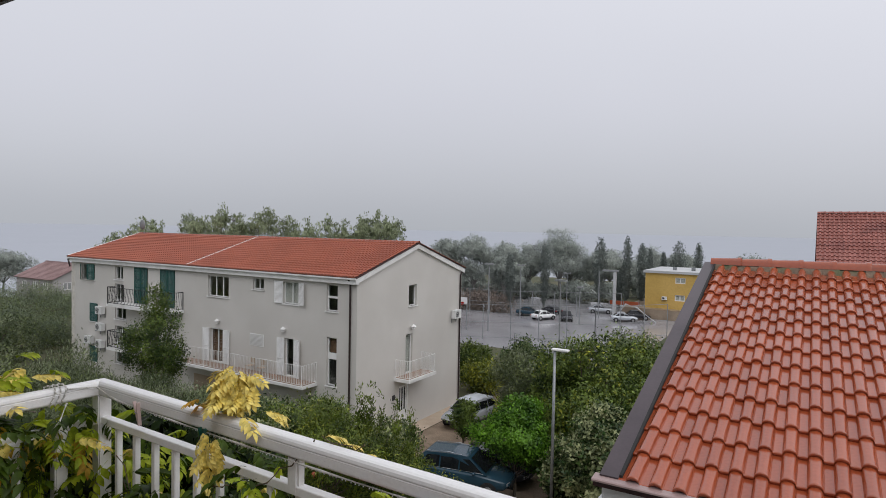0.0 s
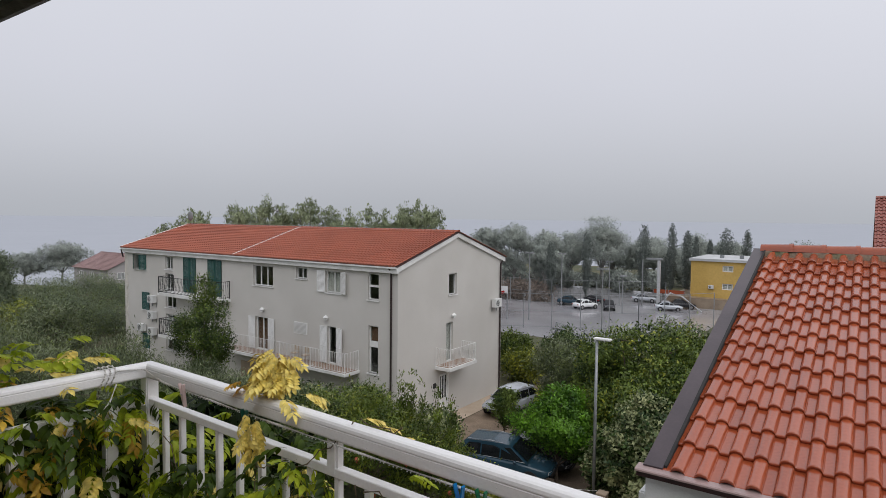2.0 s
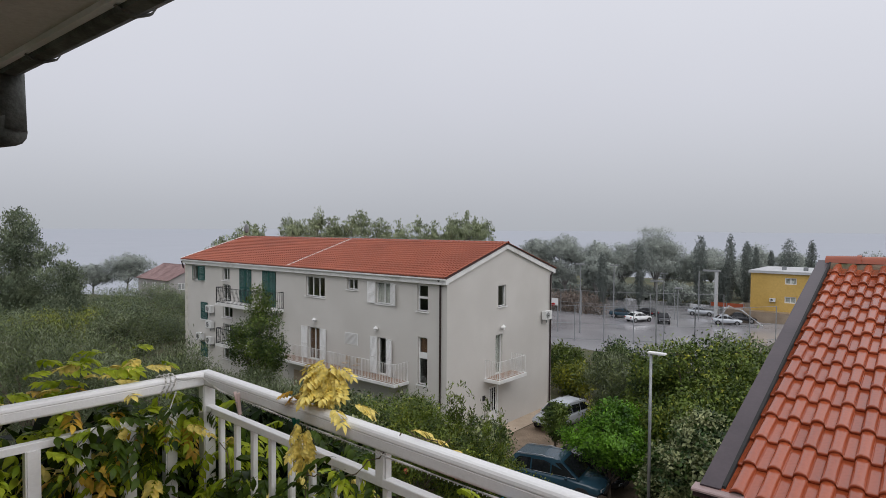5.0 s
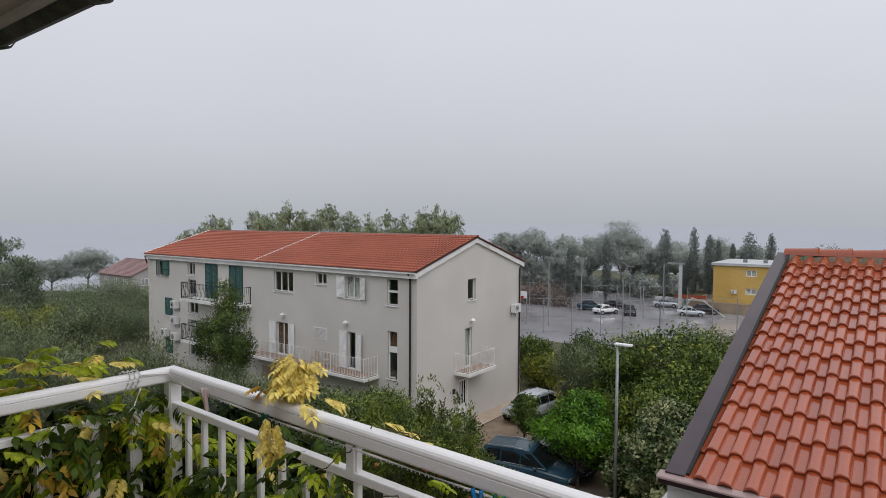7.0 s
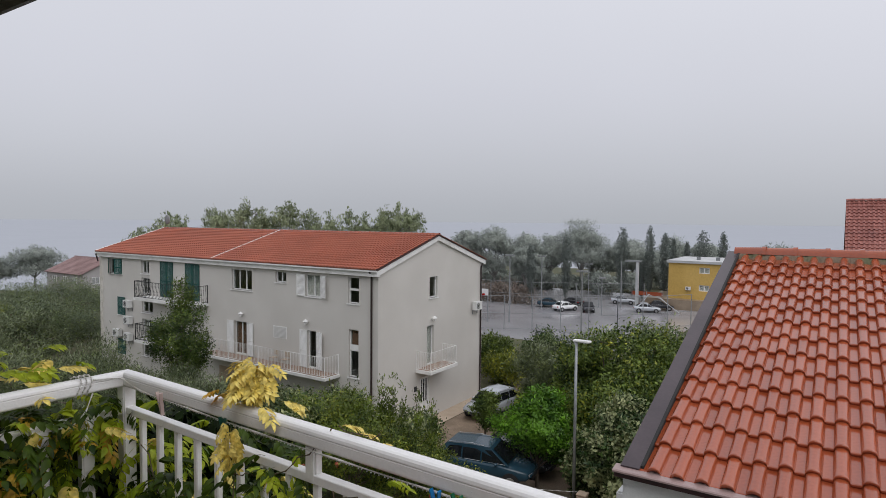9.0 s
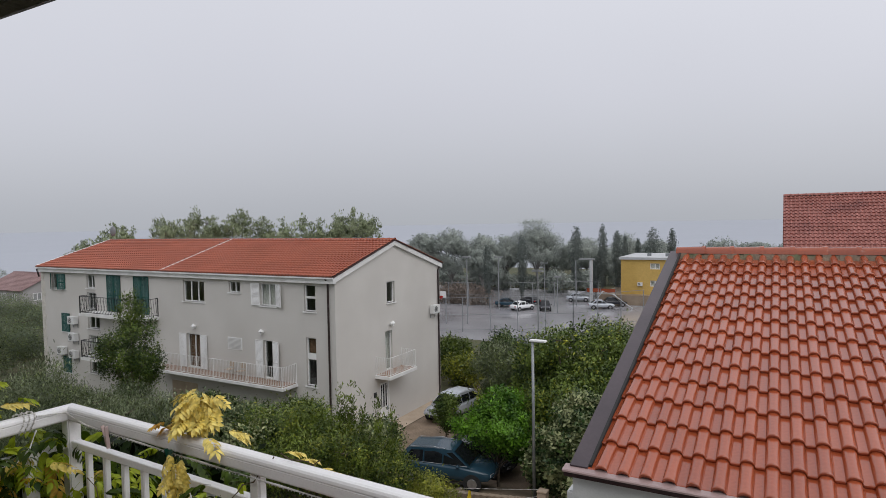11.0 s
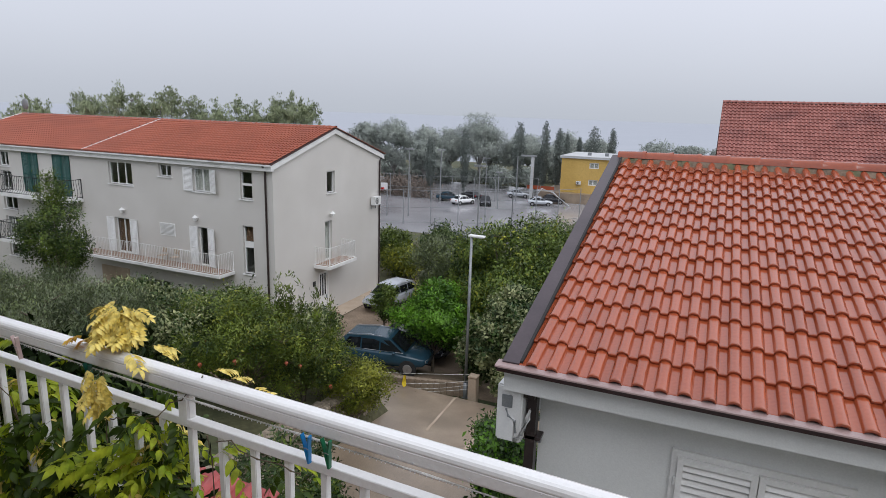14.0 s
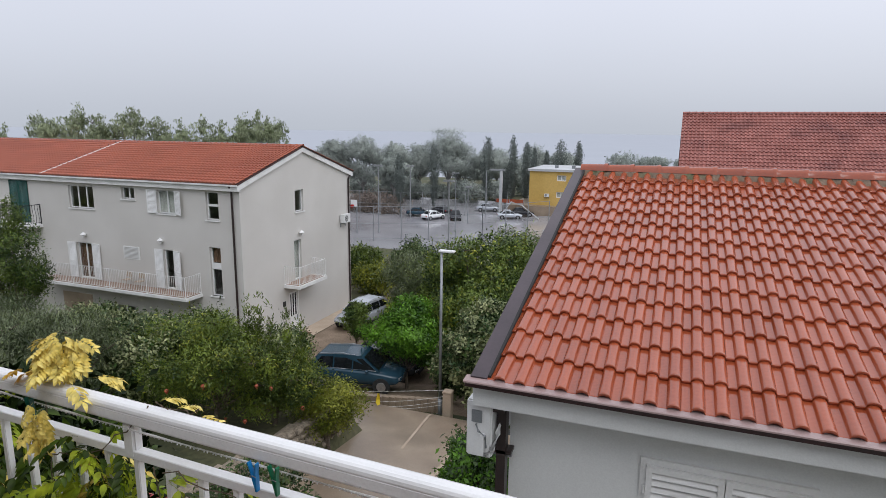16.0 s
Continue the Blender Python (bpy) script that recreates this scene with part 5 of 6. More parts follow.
def trunk_form(base, lobes, r, lean_rng, forks=True):
    f = Form()
    x, y, z = base
    zc = min(l[2] - l[5] * 0.5 for l in lobes)
    cx, cy = sum(l[0] for l in lobes) / len(lobes), sum(l[1] for l in lobes) / len(lobes)
    knee = (x + (cx - x) * 0.4 + lean_rng.uniform(-0.1, 0.1), y + (cy - y) * 0.4, z + max(0.4, (zc - z) * 0.6))
    f.tube((x, y, z - 0.3), knee, r, r * 0.75, 8)
    for l in lobes[:10]:
        midp = ((knee[0] + l[0]) / 2 + lean_rng.uniform(-0.15, 0.15), (knee[1] + l[1]) / 2, (knee[2] + l[2]) / 2)
        f.tube(knee, midp, r * 0.5, r * 0.35, 6)
        f.tube(midp, (l[0], l[1], l[2] + l[5] * 0.4), r * 0.35, r * 0.1, 6)
        for a in range(3):
            t = lean_rng.uniform(0, 6.28)
            f.tube((l[0], l[1], l[2]), (l[0] + l[3] * 0.75 * math.cos(t), l[1] + l[4] * 0.75 * math.sin(t), l[2] + l[5] * lean_rng.uniform(0.1, 0.6)), r * 0.2, r * 0.05, 5)
    return f


def plant(name, label, base, lobes, count, size, material, trunk_r, seed, category="tree", cluster=0.14, per=14, narrow=0.45, droop=0.0, shell=0.72, group="", second=None, wood=bark):
    ob = thing(name, base, label, category, group)
    o = np.array(base)
    rng = np.random.default_rng(seed)
    v, f, swell = leaf_cloud(rng, lobes, count, size, cluster, per, narrow, droop, shell)
    part("crown", leaf_mesh("crown", v - o, f, swell), material, ob)
    if second:
        mat2, share = second
        v, f, swell = leaf_cloud(rng, lobes, int(count * share), size, cluster, per, narrow, droop, 0.85)
        part("outer_foliage", leaf_mesh("outer_foliage", v - o, f, swell), mat2, ob)
    if trunk_r:
        part("trunk", trunk_form(base, lobes, trunk_r, random.Random(seed)), wood, ob)
    return ob


def mound(rng, x, y, z0, z1, rx, ry, n):
    """Lobes that fill a bush or a crown between two heights, with gaps between them."""
    out = []
    h = z1 - z0
    for i in range(int(n * 2.2)):
        d = Vector((rng.gauss(0, 1), rng.gauss(0, 1), rng.gauss(0.25, 0.8))).normalized()
        q = rng.uniform(0.60, 0.90)
        k = rng.uniform(0.18, 0.34)
        out.append((x + rx * q * d.x, y + ry * q * d.y, z0 + h * 0.5 + h * 0.5 * q * d.z * 0.95, rx * k, ry * k, max(h * 0.5, rx) * k * 0.72))
    out.append((x, y, z0 + h * 0.5, rx * 0.56, ry * 0.56, h * 0.30))
    return out


pick = random.Random(21)


def bush(kind, label, x, y, ztop, rx, ry, material, count, size, seed, n=8, zlow=None, trunk=0.07, **more):
    z0 = height(x, y)
    lobes = mound(random.Random(seed), x, y, z0 + 0.1 if zlow is None else zlow, ztop, rx, ry, n)
    return plant(kind, label, (x, y, z0), lobes, count, size, material, trunk, seed, **more)


def pine(x, y, z0, ztop, spread, seed, material, count, size, label, umbrella=False):
    """A pine: broad flat pads when an umbrella, else a ragged cone with upright leaders."""
    rng = random.Random(seed)
    lobes = []
    h = ztop - z0
    for i in range(16):
        t = rng.uniform(0.35, 0.93) if not umbrella else rng.uniform(0.5, 0.92)
        w = spread * ((1.05 - t) * 0.9 + 0.10 if not umbrella else 0.55 * (1.25 - t * 0.7))
        a = rng.uniform(0, 6.28)
        q = w * rng.uniform(0.2, 0.95)
        k = spread * rng.uniform(0.16, 0.28)
        lobes.append((x + q * math.cos(a), y + q * math.sin(a), z0 + h * t - k * 0.4, k * (1.25 if umbrella else 0.8), k * (1.25 if umbrella else 0.8), k * (0.6 if umbrella else 1.0)))
    if umbrella:
        lobes.append((x, y, ztop - spread * 0.2, spread * 0.3, spread * 0.3, spread * 0.2))
    else:
        for i in range(9):
            a, q = rng.uniform(0, 6.28), spread * 0.42 * rng.random()
            top = ztop - q * rng.uniform(0.5, 1.1) / spread * h * 0.28
            lobes.append((x + q * math.cos(a), y + q * math.sin(a), top - spread * 0.2, spread * 0.055, spread * 0.055, spread * 0.2))
        lobes.append((x, y, ztop - spread * 0.22, spread * 0.06, spread * 0.06, spread * 0.23))
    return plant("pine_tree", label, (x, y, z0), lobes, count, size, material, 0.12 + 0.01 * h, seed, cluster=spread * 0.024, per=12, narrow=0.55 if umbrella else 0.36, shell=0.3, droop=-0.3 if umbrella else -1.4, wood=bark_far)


def cypress(x, y, z0, ztop, r, seed):
    rng = random.Random(seed)
    lobes = []
    h = ztop - z0
    for i in range(40):
        t = i / 39
        w = r * 0.8 * (math.sin(math.pi * (0.10 + 0.86 * (1 - t) ** 0.8)) ** 0.75) * rng.uniform(0.95, 1.04)
        lobes.append((x + rng.uniform(-0.06, 0.06) * r, y, z0 + h * (0.05 + 0.915 * t), max(w, 0.12), max(w, 0.12), h * 0.05))
    # rain mist is painted into the cypress leaf and bark colours
    return plant("cypress_tree", "tall slender cypress with rain mist put into its leaf colour", (x, y, z0), lobes, 24000, 0.14, leaf_cypress, 0.15, seed, cluster=0.04, per=12, narrow=0.5, shell=0.3, droop=-2.2, wood=bark_far, group="cypresses beyond the court")


# garden below the balcony
POM = "pomegranate bush with red fruit over the garden wall"
pom = []
for x, y, zt, rx, ry, n, s in ((9.2, -12.6, 6.5, 1.9, 1.7, 17000, 1), (9.9, -11.0, 5.35, 1.4, 1.5, 17000, 2), (7.6, -11.6, 6.0, 1.9, 1.6, 14000, 3), (11.05, -9.8, 4.0, 1.05, 1.2, 10000, 4)):
    pom.append((x, y, zt, rx, ry))
    bush("pomegranate_bush", POM, x, y, zt, rx, ry, leaf_lime if s == 4 else leaf_pom, int(n * 1.35), 0.092, s, 9, zlow=height(x, y) + 0.5, category="bush", cluster=0.13, narrow=0.34, group="pomegranate bushes", second=(leaf_lime, 0.16))
spikes = plant("upright_shoots", "thin upright leafy shoots above the pomegranate bush", (10.1, -11.6, 3.6),
               [(10.1 + dx, -11.7 + dx * 0.6, 5.7 + dz, 0.07, 0.07, 1.0) for dx, dz in ((0, 0.25), (0.25, 0.1), (-0.28, 0.2), (0.6, 0.05), (0.95, -0.45), (-0.1, 0.15))], 3000, 0.10, leaf_pom, 0.02, 31, "bush", 0.05, 8, 0.3, -1.0, 0.1)
rng = random.Random(8)
for i in range(15):
    x, y, zt, rx, ry = pom[i % 3]
    a = rng.uniform(3.4, 6.2)
    c = (x + rx * 0.93 * math.cos(a), y + ry * 0.93 * math.sin(a), zt - rng.uniform(0.7, 2.4))
    fruit = thing("pomegranate", c, "ripe red pomegranate hanging in the bush", "fruit", "pomegranates")
    r = rng.uniform(0.045, 0.065)
    part("skin", Form().ball(c, r, r, r * 0.95, 10, 7), fruit_red, fruit, smooth=True)
    part("crown_tip", Form().tube((c[0], c[1], c[2] - r * 0.85), (c[0], c[1], c[2] - r * 1.4), r * 0.2, r * 0.34, 6), fruit_red, fruit)
for x, y, zt, rx, s in ((6.3, -12.6, 5.85, 1.7, 41), (4.6, -12.2, 5.9, 1.7, 42), (2.8, -11.6, 5.6, 1.8, 43), (5.2, -9.6, 5.1, 1.9, 44), (8.0, -8.9, 4.9, 1.7, 45)):
    bush("variegated_shrub", "dense shrub with cream-edged variegated leaves", x, y, zt, rx, rx * 0.9, leaf_ivy, 13000, 0.115, s, 8, category="bush", cluster=0.12, narrow=0.5, group="variegated shrubs", second=(leaf_dark, 0.4))
for x, y, zt, rx, s in ((5.4, -16.4, 7.5, 1.9, 51), (3.4, -17.6, 8.2, 2.2, 52), (0.6, -19.4, 8.75, 2.6, 53), (3.2, -14.6, 7.2, 1.9, 54), (0.4, -15.6, 7.2, 2.3, 55), (-2.6, -17.2, 7.7, 2.6, 56), (-3.0, -13.2, 6.3, 2.3, 57), (5.6, -14.4, 7.0, 1.5, 58), (-5.5, -20.0, 7.9, 3.0, 59)):
    bush("olive_tree", "silvery green olive tree in the garden", x, y, zt, rx, rx * 0.95, leaf_olive, 34000, 0.09, s, 9, zlow=zt - 3.6, trunk=0.13, cluster=0.13, narrow=0.22, droop=-0.9, group="olive trees", second=(leaf_scrub, 0.35))
bush("dark_evergreen_tree", "dark evergreen tree before the white flats", -8.35, -6.1, 7.7, 1.5, 1.4, leaf_walnut, 18000, 0.11, 61, 9, zlow=1.6, trunk=0.12, cluster=0.15, second=(leaf_dark, 0.4))
plant("upright_shoots", "slim leafy top of the evergreen before the flats", (-8.2, -6.1, 4.0), [(-8.2 + dx, -6.1, z, r, r, r * 1.4) for dx, z, r in ((0.0, 8.1, 0.2), (0.15, 7.75, 0.35), (-0.4, 7.4, 0.45), (0.5, 7.2, 0.45), (0.05, 7.1, 0.6))], 2600, 0.11, leaf_walnut, 0.04, 63, cluster=0.12)
bush("dark_evergreen_tree", "low dark shrub under the long balcony", -5.4, -4.4, 2.9, 1.6, 1.0, leaf_dark, 6000, 0.13, 62, 6, trunk=0.06, cluster=0.15)

for x, y, zt, rx, sd in ((14.9, -18.0, 6.2, 1.1, 64), (13.4, -16.2, 5.5, 1.2, 65), (15.9, -19.4, 6.6, 0.8, 66)):
    bush("garden_shrub", "dark green shrub in the garden behind the red roof", x, y, zt, rx, rx, leaf_dark, 8000, 0.10, sd, 8, category="bush", cluster=0.1, narrow=0.4, trunk=0.05, group="garden shrubs", second=(leaf_pom, 0.25))

# yard and the slope behind it
bush("citrus_tree", "rounded bright green citrus tree over the parked cars", 9.75, -1.0, 3.95, 1.75, 1.6, leaf_citrus, 24000, 0.125, 71, 9, zlow=0.6, cluster=0.12, narrow=0.5, trunk=0.09)
bush("yellow_green_tree", "yellow-green leafy tree behind the citrus", 8.2, 2.6, 3.5, 1.6, 1.5, leaf_lime, 9000, 0.14, 72, 7, cluster=0.15, narrow=0.5, second=(leaf_walnut, 0.5))
bush("yellow_green_tree", "small leafy tree hanging over the silver car", 4.91, 3.03, 2.25, 1.0, 0.9, leaf_walnut, 8000, 0.13, 73, 5, zlow=0.30, cluster=0.14, narrow=0.5)
for x, y, zt, rx, s in ((11.3, 4.6, 6.5, 2.9, 74), (13.4, 6.8, 5.8, 2.5, 75), (9.4, 6.2, 5.0, 1.9, 76), (14.6, 2.6, 4.9, 2.2, 77), (12.2, 1.6, 4.6, 2.0, 78)):
    bush("walnut_tree", "broad-leaved green tree behind the street lamp", x, y, zt, rx, rx * 0.95, leaf_walnut, 24000, 0.165, s, 11, zlow=-0.2, cluster=0.22, per=10, narrow=0.48, trunk=0.14, group="broad-leaved trees", second=(leaf_lime, 0.12))
for x, y, zt, rx, s in ((13.3, -2.5, 4.3, 1.15, 81), (14.6, -3.6, 4.6, 1.3, 82), (13.4, -0.9, 4.6, 1.3, 83), (12.4, -2.3, 3.1, 0.7, 84)):
    bush("ivy_hedge", "tall hedge overgrown with cream-edged ivy", x, y, zt, rx, rx, leaf_ivy, 10000, 0.16, s, 8, cluster=0.12, narrow=0.6, category="hedge", group="ivy hedge", trunk=0.06, second=(leaf_dark, 0.35))
for x, y, zt, rx, s in ((16.9, -12.8, 4.9, 0.85, 85), (16.4, -11.4, 4.2, 0.8, 86), (17.8, -15.2, 6.1, 0.75, 87), (18.4, -17.4, 7.4, 0.6, 88)):
    bush("garden_hedge", "dark green leafy hedge beside the grey house", x, y, zt, rx, rx, leaf_citrus, 9000, 0.09, s, 7, category="hedge", cluster=0.1, narrow=0.5, group="hedge by the house", second=(leaf_dark, 0.7))
for x, y, zt, rx, s in ((5.2, 9.9, 4.1, 2.1, 91), (6.6, 9.8, 3.7, 1.9, 92)):
    bush("olive_tree", "grey-green olive tree in the yard", x, y, zt, rx, rx, leaf_olive, 14000, 0.18, s, 9, droop=-0.7, cluster=0.17, narrow=0.22, trunk=0.12, group="olive trees", second=(leaf_scrub, 0.5))
for x, y, zt, rx, m, s in ((9.8, 18.8, 4.5, 3.4, leaf_olive, 93), (14.0, 20.5, 4.2, 3.4, leaf_olive, 94), (0.9, 21.0, 2.5, 2.0, leaf_dark, 95), (-2.4, 17.5, 2.3, 1.5, leaf_pom, 96), (0.2, 14.6, 1.7, 1.3, leaf_lime, 97), (17.5, 22.0, 6.0, 3.0, leaf_lime, 98), (12, 13.5, 4.4, 2.4, leaf_walnut, 99)):
    bush("slope_tree", "leafy tree on the slope above the sports court", x, y, zt, rx, rx, m, 9000, 0.24, s, 8, cluster=0.25, per=10, narrow=0.35, group="slope trees", trunk=0.1, second=(leaf_scrub, 0.3))

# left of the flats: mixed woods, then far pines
# the misty pine leaf used here carries haze in its base colour
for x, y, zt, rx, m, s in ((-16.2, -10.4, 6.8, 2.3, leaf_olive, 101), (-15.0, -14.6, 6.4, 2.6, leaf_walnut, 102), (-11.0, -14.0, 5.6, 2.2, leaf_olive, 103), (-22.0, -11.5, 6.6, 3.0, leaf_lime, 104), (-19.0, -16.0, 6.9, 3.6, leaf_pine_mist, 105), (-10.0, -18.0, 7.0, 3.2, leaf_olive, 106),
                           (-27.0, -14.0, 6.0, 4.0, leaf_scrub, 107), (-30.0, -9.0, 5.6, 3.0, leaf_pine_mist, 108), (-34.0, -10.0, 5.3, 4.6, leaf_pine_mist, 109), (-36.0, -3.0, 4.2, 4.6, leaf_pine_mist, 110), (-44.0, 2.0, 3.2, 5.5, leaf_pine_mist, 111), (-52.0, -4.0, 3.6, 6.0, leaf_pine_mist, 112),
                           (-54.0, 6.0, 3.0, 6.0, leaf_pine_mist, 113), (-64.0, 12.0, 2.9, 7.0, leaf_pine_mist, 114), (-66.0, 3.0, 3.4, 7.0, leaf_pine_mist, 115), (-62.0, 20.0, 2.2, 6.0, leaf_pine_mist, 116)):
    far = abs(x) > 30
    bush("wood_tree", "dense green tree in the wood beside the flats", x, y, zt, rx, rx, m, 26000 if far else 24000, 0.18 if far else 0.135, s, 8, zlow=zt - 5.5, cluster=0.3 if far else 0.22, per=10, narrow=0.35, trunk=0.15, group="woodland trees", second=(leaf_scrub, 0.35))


def tall_pine(x, y, z0, ztop, spread, seed, count, size):
    """A broad cone of tiered branch pads with a pointed leader."""
    rng = random.Random(seed)
    lobes, h = [], ztop - z0
    for i in range(64):
        t = 0.04 + 0.9 * (i / 63)
        a = i * 2.4 + rng.uniform(-0.4, 0.4)
        q = spread * (1 - t) ** 0.85 * rng.uniform(0.45, 1.0)
        k = 0.5 + 1.35 * (1 - t) * rng.uniform(0.7, 1.2)
        lobes.append((x + q * math.cos(a), y + q * math.sin(a), z0 + h * t, k, k, k * 0.55))
    for i in range(9):
        t = 0.08 + 0.09 * i
        r = spread * 0.42 * (1 - t)
        lobes.append((x, y, z0 + h * t, r, r, h * 0.09))
    lobes.append((x, y, ztop - 0.7, 0.3, 0.3, 0.8))
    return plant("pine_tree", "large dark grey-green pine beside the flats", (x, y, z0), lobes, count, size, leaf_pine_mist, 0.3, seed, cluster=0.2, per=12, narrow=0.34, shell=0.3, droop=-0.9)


# tall pines: their haze is put into the leaf colour
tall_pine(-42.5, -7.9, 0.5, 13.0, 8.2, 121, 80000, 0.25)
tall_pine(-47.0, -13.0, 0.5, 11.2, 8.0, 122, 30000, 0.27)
# distant trees: the mist is only their pale leaf colour
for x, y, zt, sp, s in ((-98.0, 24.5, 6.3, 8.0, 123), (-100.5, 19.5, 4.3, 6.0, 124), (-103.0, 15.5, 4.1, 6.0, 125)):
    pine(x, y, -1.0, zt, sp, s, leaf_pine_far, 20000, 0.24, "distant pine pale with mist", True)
# pines behind the roof, lightened for mist through their leaf colour
row = [(-36.0, 8.0, 10.4), (-34.0, 9.5, 11.2), (-32.3, 8.6, 12.0), (-30.6, 8.3, 11.5), (-29.5, 11.5, 12.4), (-28.0, 11.2, 12.0), (-26.7, 12.9, 13.2), (-25.3, 14.0, 12.2), (-23.9, 15.6, 13.1), (-22.6, 17.4, 12.3), (-21.2, 18.4, 12.1), (-20.0, 19.8, 12.5), (-18.7, 20.9, 12.0), (-17.4, 22.2, 12.6), (-16.1, 22.9, 13.1), (-14.8, 23.8, 12.3), (-27.5, 15.0, 11.6), (-23.0, 20.0, 11.7), (-19.0, 24.0, 11.7)]
for i, (x, y, zt) in enumerate(row):
    pine(x, y, -1.0, zt, 4.6, 131 + i, leaf_pine, 12000, 0.21, "green pine rising behind the red roof")

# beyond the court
# mist on these pines is put into pale leaf and bark colours
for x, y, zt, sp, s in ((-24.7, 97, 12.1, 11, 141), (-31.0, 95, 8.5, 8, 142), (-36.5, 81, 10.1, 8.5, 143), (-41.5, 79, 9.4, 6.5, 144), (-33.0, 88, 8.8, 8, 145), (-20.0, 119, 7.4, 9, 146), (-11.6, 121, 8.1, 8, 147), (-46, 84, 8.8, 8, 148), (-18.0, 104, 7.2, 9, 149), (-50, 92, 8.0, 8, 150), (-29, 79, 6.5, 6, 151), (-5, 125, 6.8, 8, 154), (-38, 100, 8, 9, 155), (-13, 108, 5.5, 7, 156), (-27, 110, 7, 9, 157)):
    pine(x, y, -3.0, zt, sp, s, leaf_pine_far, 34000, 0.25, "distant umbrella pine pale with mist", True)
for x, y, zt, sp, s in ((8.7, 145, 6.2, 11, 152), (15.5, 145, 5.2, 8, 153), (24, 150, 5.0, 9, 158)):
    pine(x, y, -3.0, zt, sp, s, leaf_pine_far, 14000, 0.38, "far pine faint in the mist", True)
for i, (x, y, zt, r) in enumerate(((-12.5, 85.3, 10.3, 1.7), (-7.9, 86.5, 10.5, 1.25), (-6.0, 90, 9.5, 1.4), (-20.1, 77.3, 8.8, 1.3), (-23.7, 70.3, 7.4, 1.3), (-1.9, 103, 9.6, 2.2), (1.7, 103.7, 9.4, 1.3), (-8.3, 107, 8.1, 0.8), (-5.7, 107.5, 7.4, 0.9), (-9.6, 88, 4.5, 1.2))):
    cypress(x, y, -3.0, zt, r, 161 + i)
bush("dry_hedge", "low brownish hedge along the court's far edge", -30.0, 70.0, -0.9, 9.0, 2.0, leaf_dry, 12000, 0.3, 181, 10, cluster=0.4, category="hedge", trunk=0)

# shrubs share the pine leaf colour that is paled for mist
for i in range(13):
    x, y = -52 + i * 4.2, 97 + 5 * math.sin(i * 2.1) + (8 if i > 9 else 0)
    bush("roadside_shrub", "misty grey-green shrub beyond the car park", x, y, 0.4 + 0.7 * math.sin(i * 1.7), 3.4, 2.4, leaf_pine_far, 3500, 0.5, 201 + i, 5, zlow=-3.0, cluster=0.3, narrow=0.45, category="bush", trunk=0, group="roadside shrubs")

# ---- courts, fences, masts ----
def mast(x, y, z0, z1, heads, label):
    ob = thing("floodlight_mast", (x, y, z0), label, "mast", "floodlight masts")
    part("pole", Form().tube((x, y, z0), (x, y, z1), 0.10, 0.07, 8), far_steel, ob)
    part("cross_arm", Form().box(x - 0.6, x + 0.6, y - 0.05, y + 0.05, z1 - 0.06, z1 + 0.04), far_steel, ob)
    for k in range(heads):
        u = x - 0.45 + 0.9 * k / max(1, heads - 1)
        part("floodlight", Form().box(u - 0.2, u + 0.2, y - 0.22, y + 0.12, z1 - 0.1, z1 + 0.12), far_steel, ob)


for x, y, z1, n in ((-18.0, 51, 6.5, 3), (-20.0, 66.5, 5.6, 2), (-3.7, 40.8, 5.7, 3), (-24.5, 52, 5.6, 2), (-16.5, 79, 3.8, 2)):
    mast(x, y, -3.0, z1, n, "slim grey floodlight mast beside the sports court")
mast2 = thing("street_lamp", (-9.5, 65.2, -3), "slim grey street lamp by the car park", "street lamp")
part("pole", Form().tube((-9.5, 65.2, -3), (-9.5, 65.2, 2.7), 0.09, 0.06, 8), far_steel, mast2)
part("lamp_head", Form().box(-9.9, -8.9, 65.0, 65.4, 2.65, 2.85), far_steel, mast2)


def fence(points, z1, label, step=4.0):
    ob = thing("court_fence", (points[0][0], points[0][1], -3), label, "fence", "court fences")
    for (xa, ya), (xb, yb) in zip(points, points[1:]):
        n = max(1, round(math.hypot(xb - xa, yb - ya) / step))
        for i in range(n + 1):
            x, y = xa + (xb - xa) * i / n, ya + (yb - ya) * i / n
            part("post", Form().tube((x, y, -3.0), (x, y, z1), 0.06, 0.06, 6), far_steel, ob)
        for z in (z1 - 0.05, (z1 - 3) / 2, -2.7):
            part("wire", Form().tube((xa, ya, z), (xb, yb, z), 0.03, 0.03, 4), far_steel, ob)


fence([(-44, 43), (-19, 43.5), (-3, 52), (4, 62)], 1.6, "tall grey mesh fence along the near side of the court")
fence([(-44, 65), (-22, 67), (-6, 76)], 1.2, "tall grey mesh fence beyond the court")
fence([(-10, 42.5), (-3.0, 38.5), (3, 36)], -1.2, "low grey fence above the slope", 3.0)
hoop = thing("basketball_stand", (-21.0, 49.3, -3), "white basketball backboard on a grey pole", "basketball hoop")
part("pole", Form().tube((-20.8, 49.8, -3), (-20.8, 49.8, 1.2), 0.08, 0.08, 8), far_steel, hoop)
part("backboard", Form().box(-21.5, -20.5, 49.3, 49.36, 0.75, 1.75), car_white, hoop)
part("rim", Form().tube((-21.0, 49.0, 0.95), (-21.0, 48.7, 0.95), 0.22, 0.22, 10), tail_red, hoop)

# ochre building and the site next to it
och = thing("ochre_building", (7, 86, -3), "two-storey ochre building with a pale flat roof", "building")
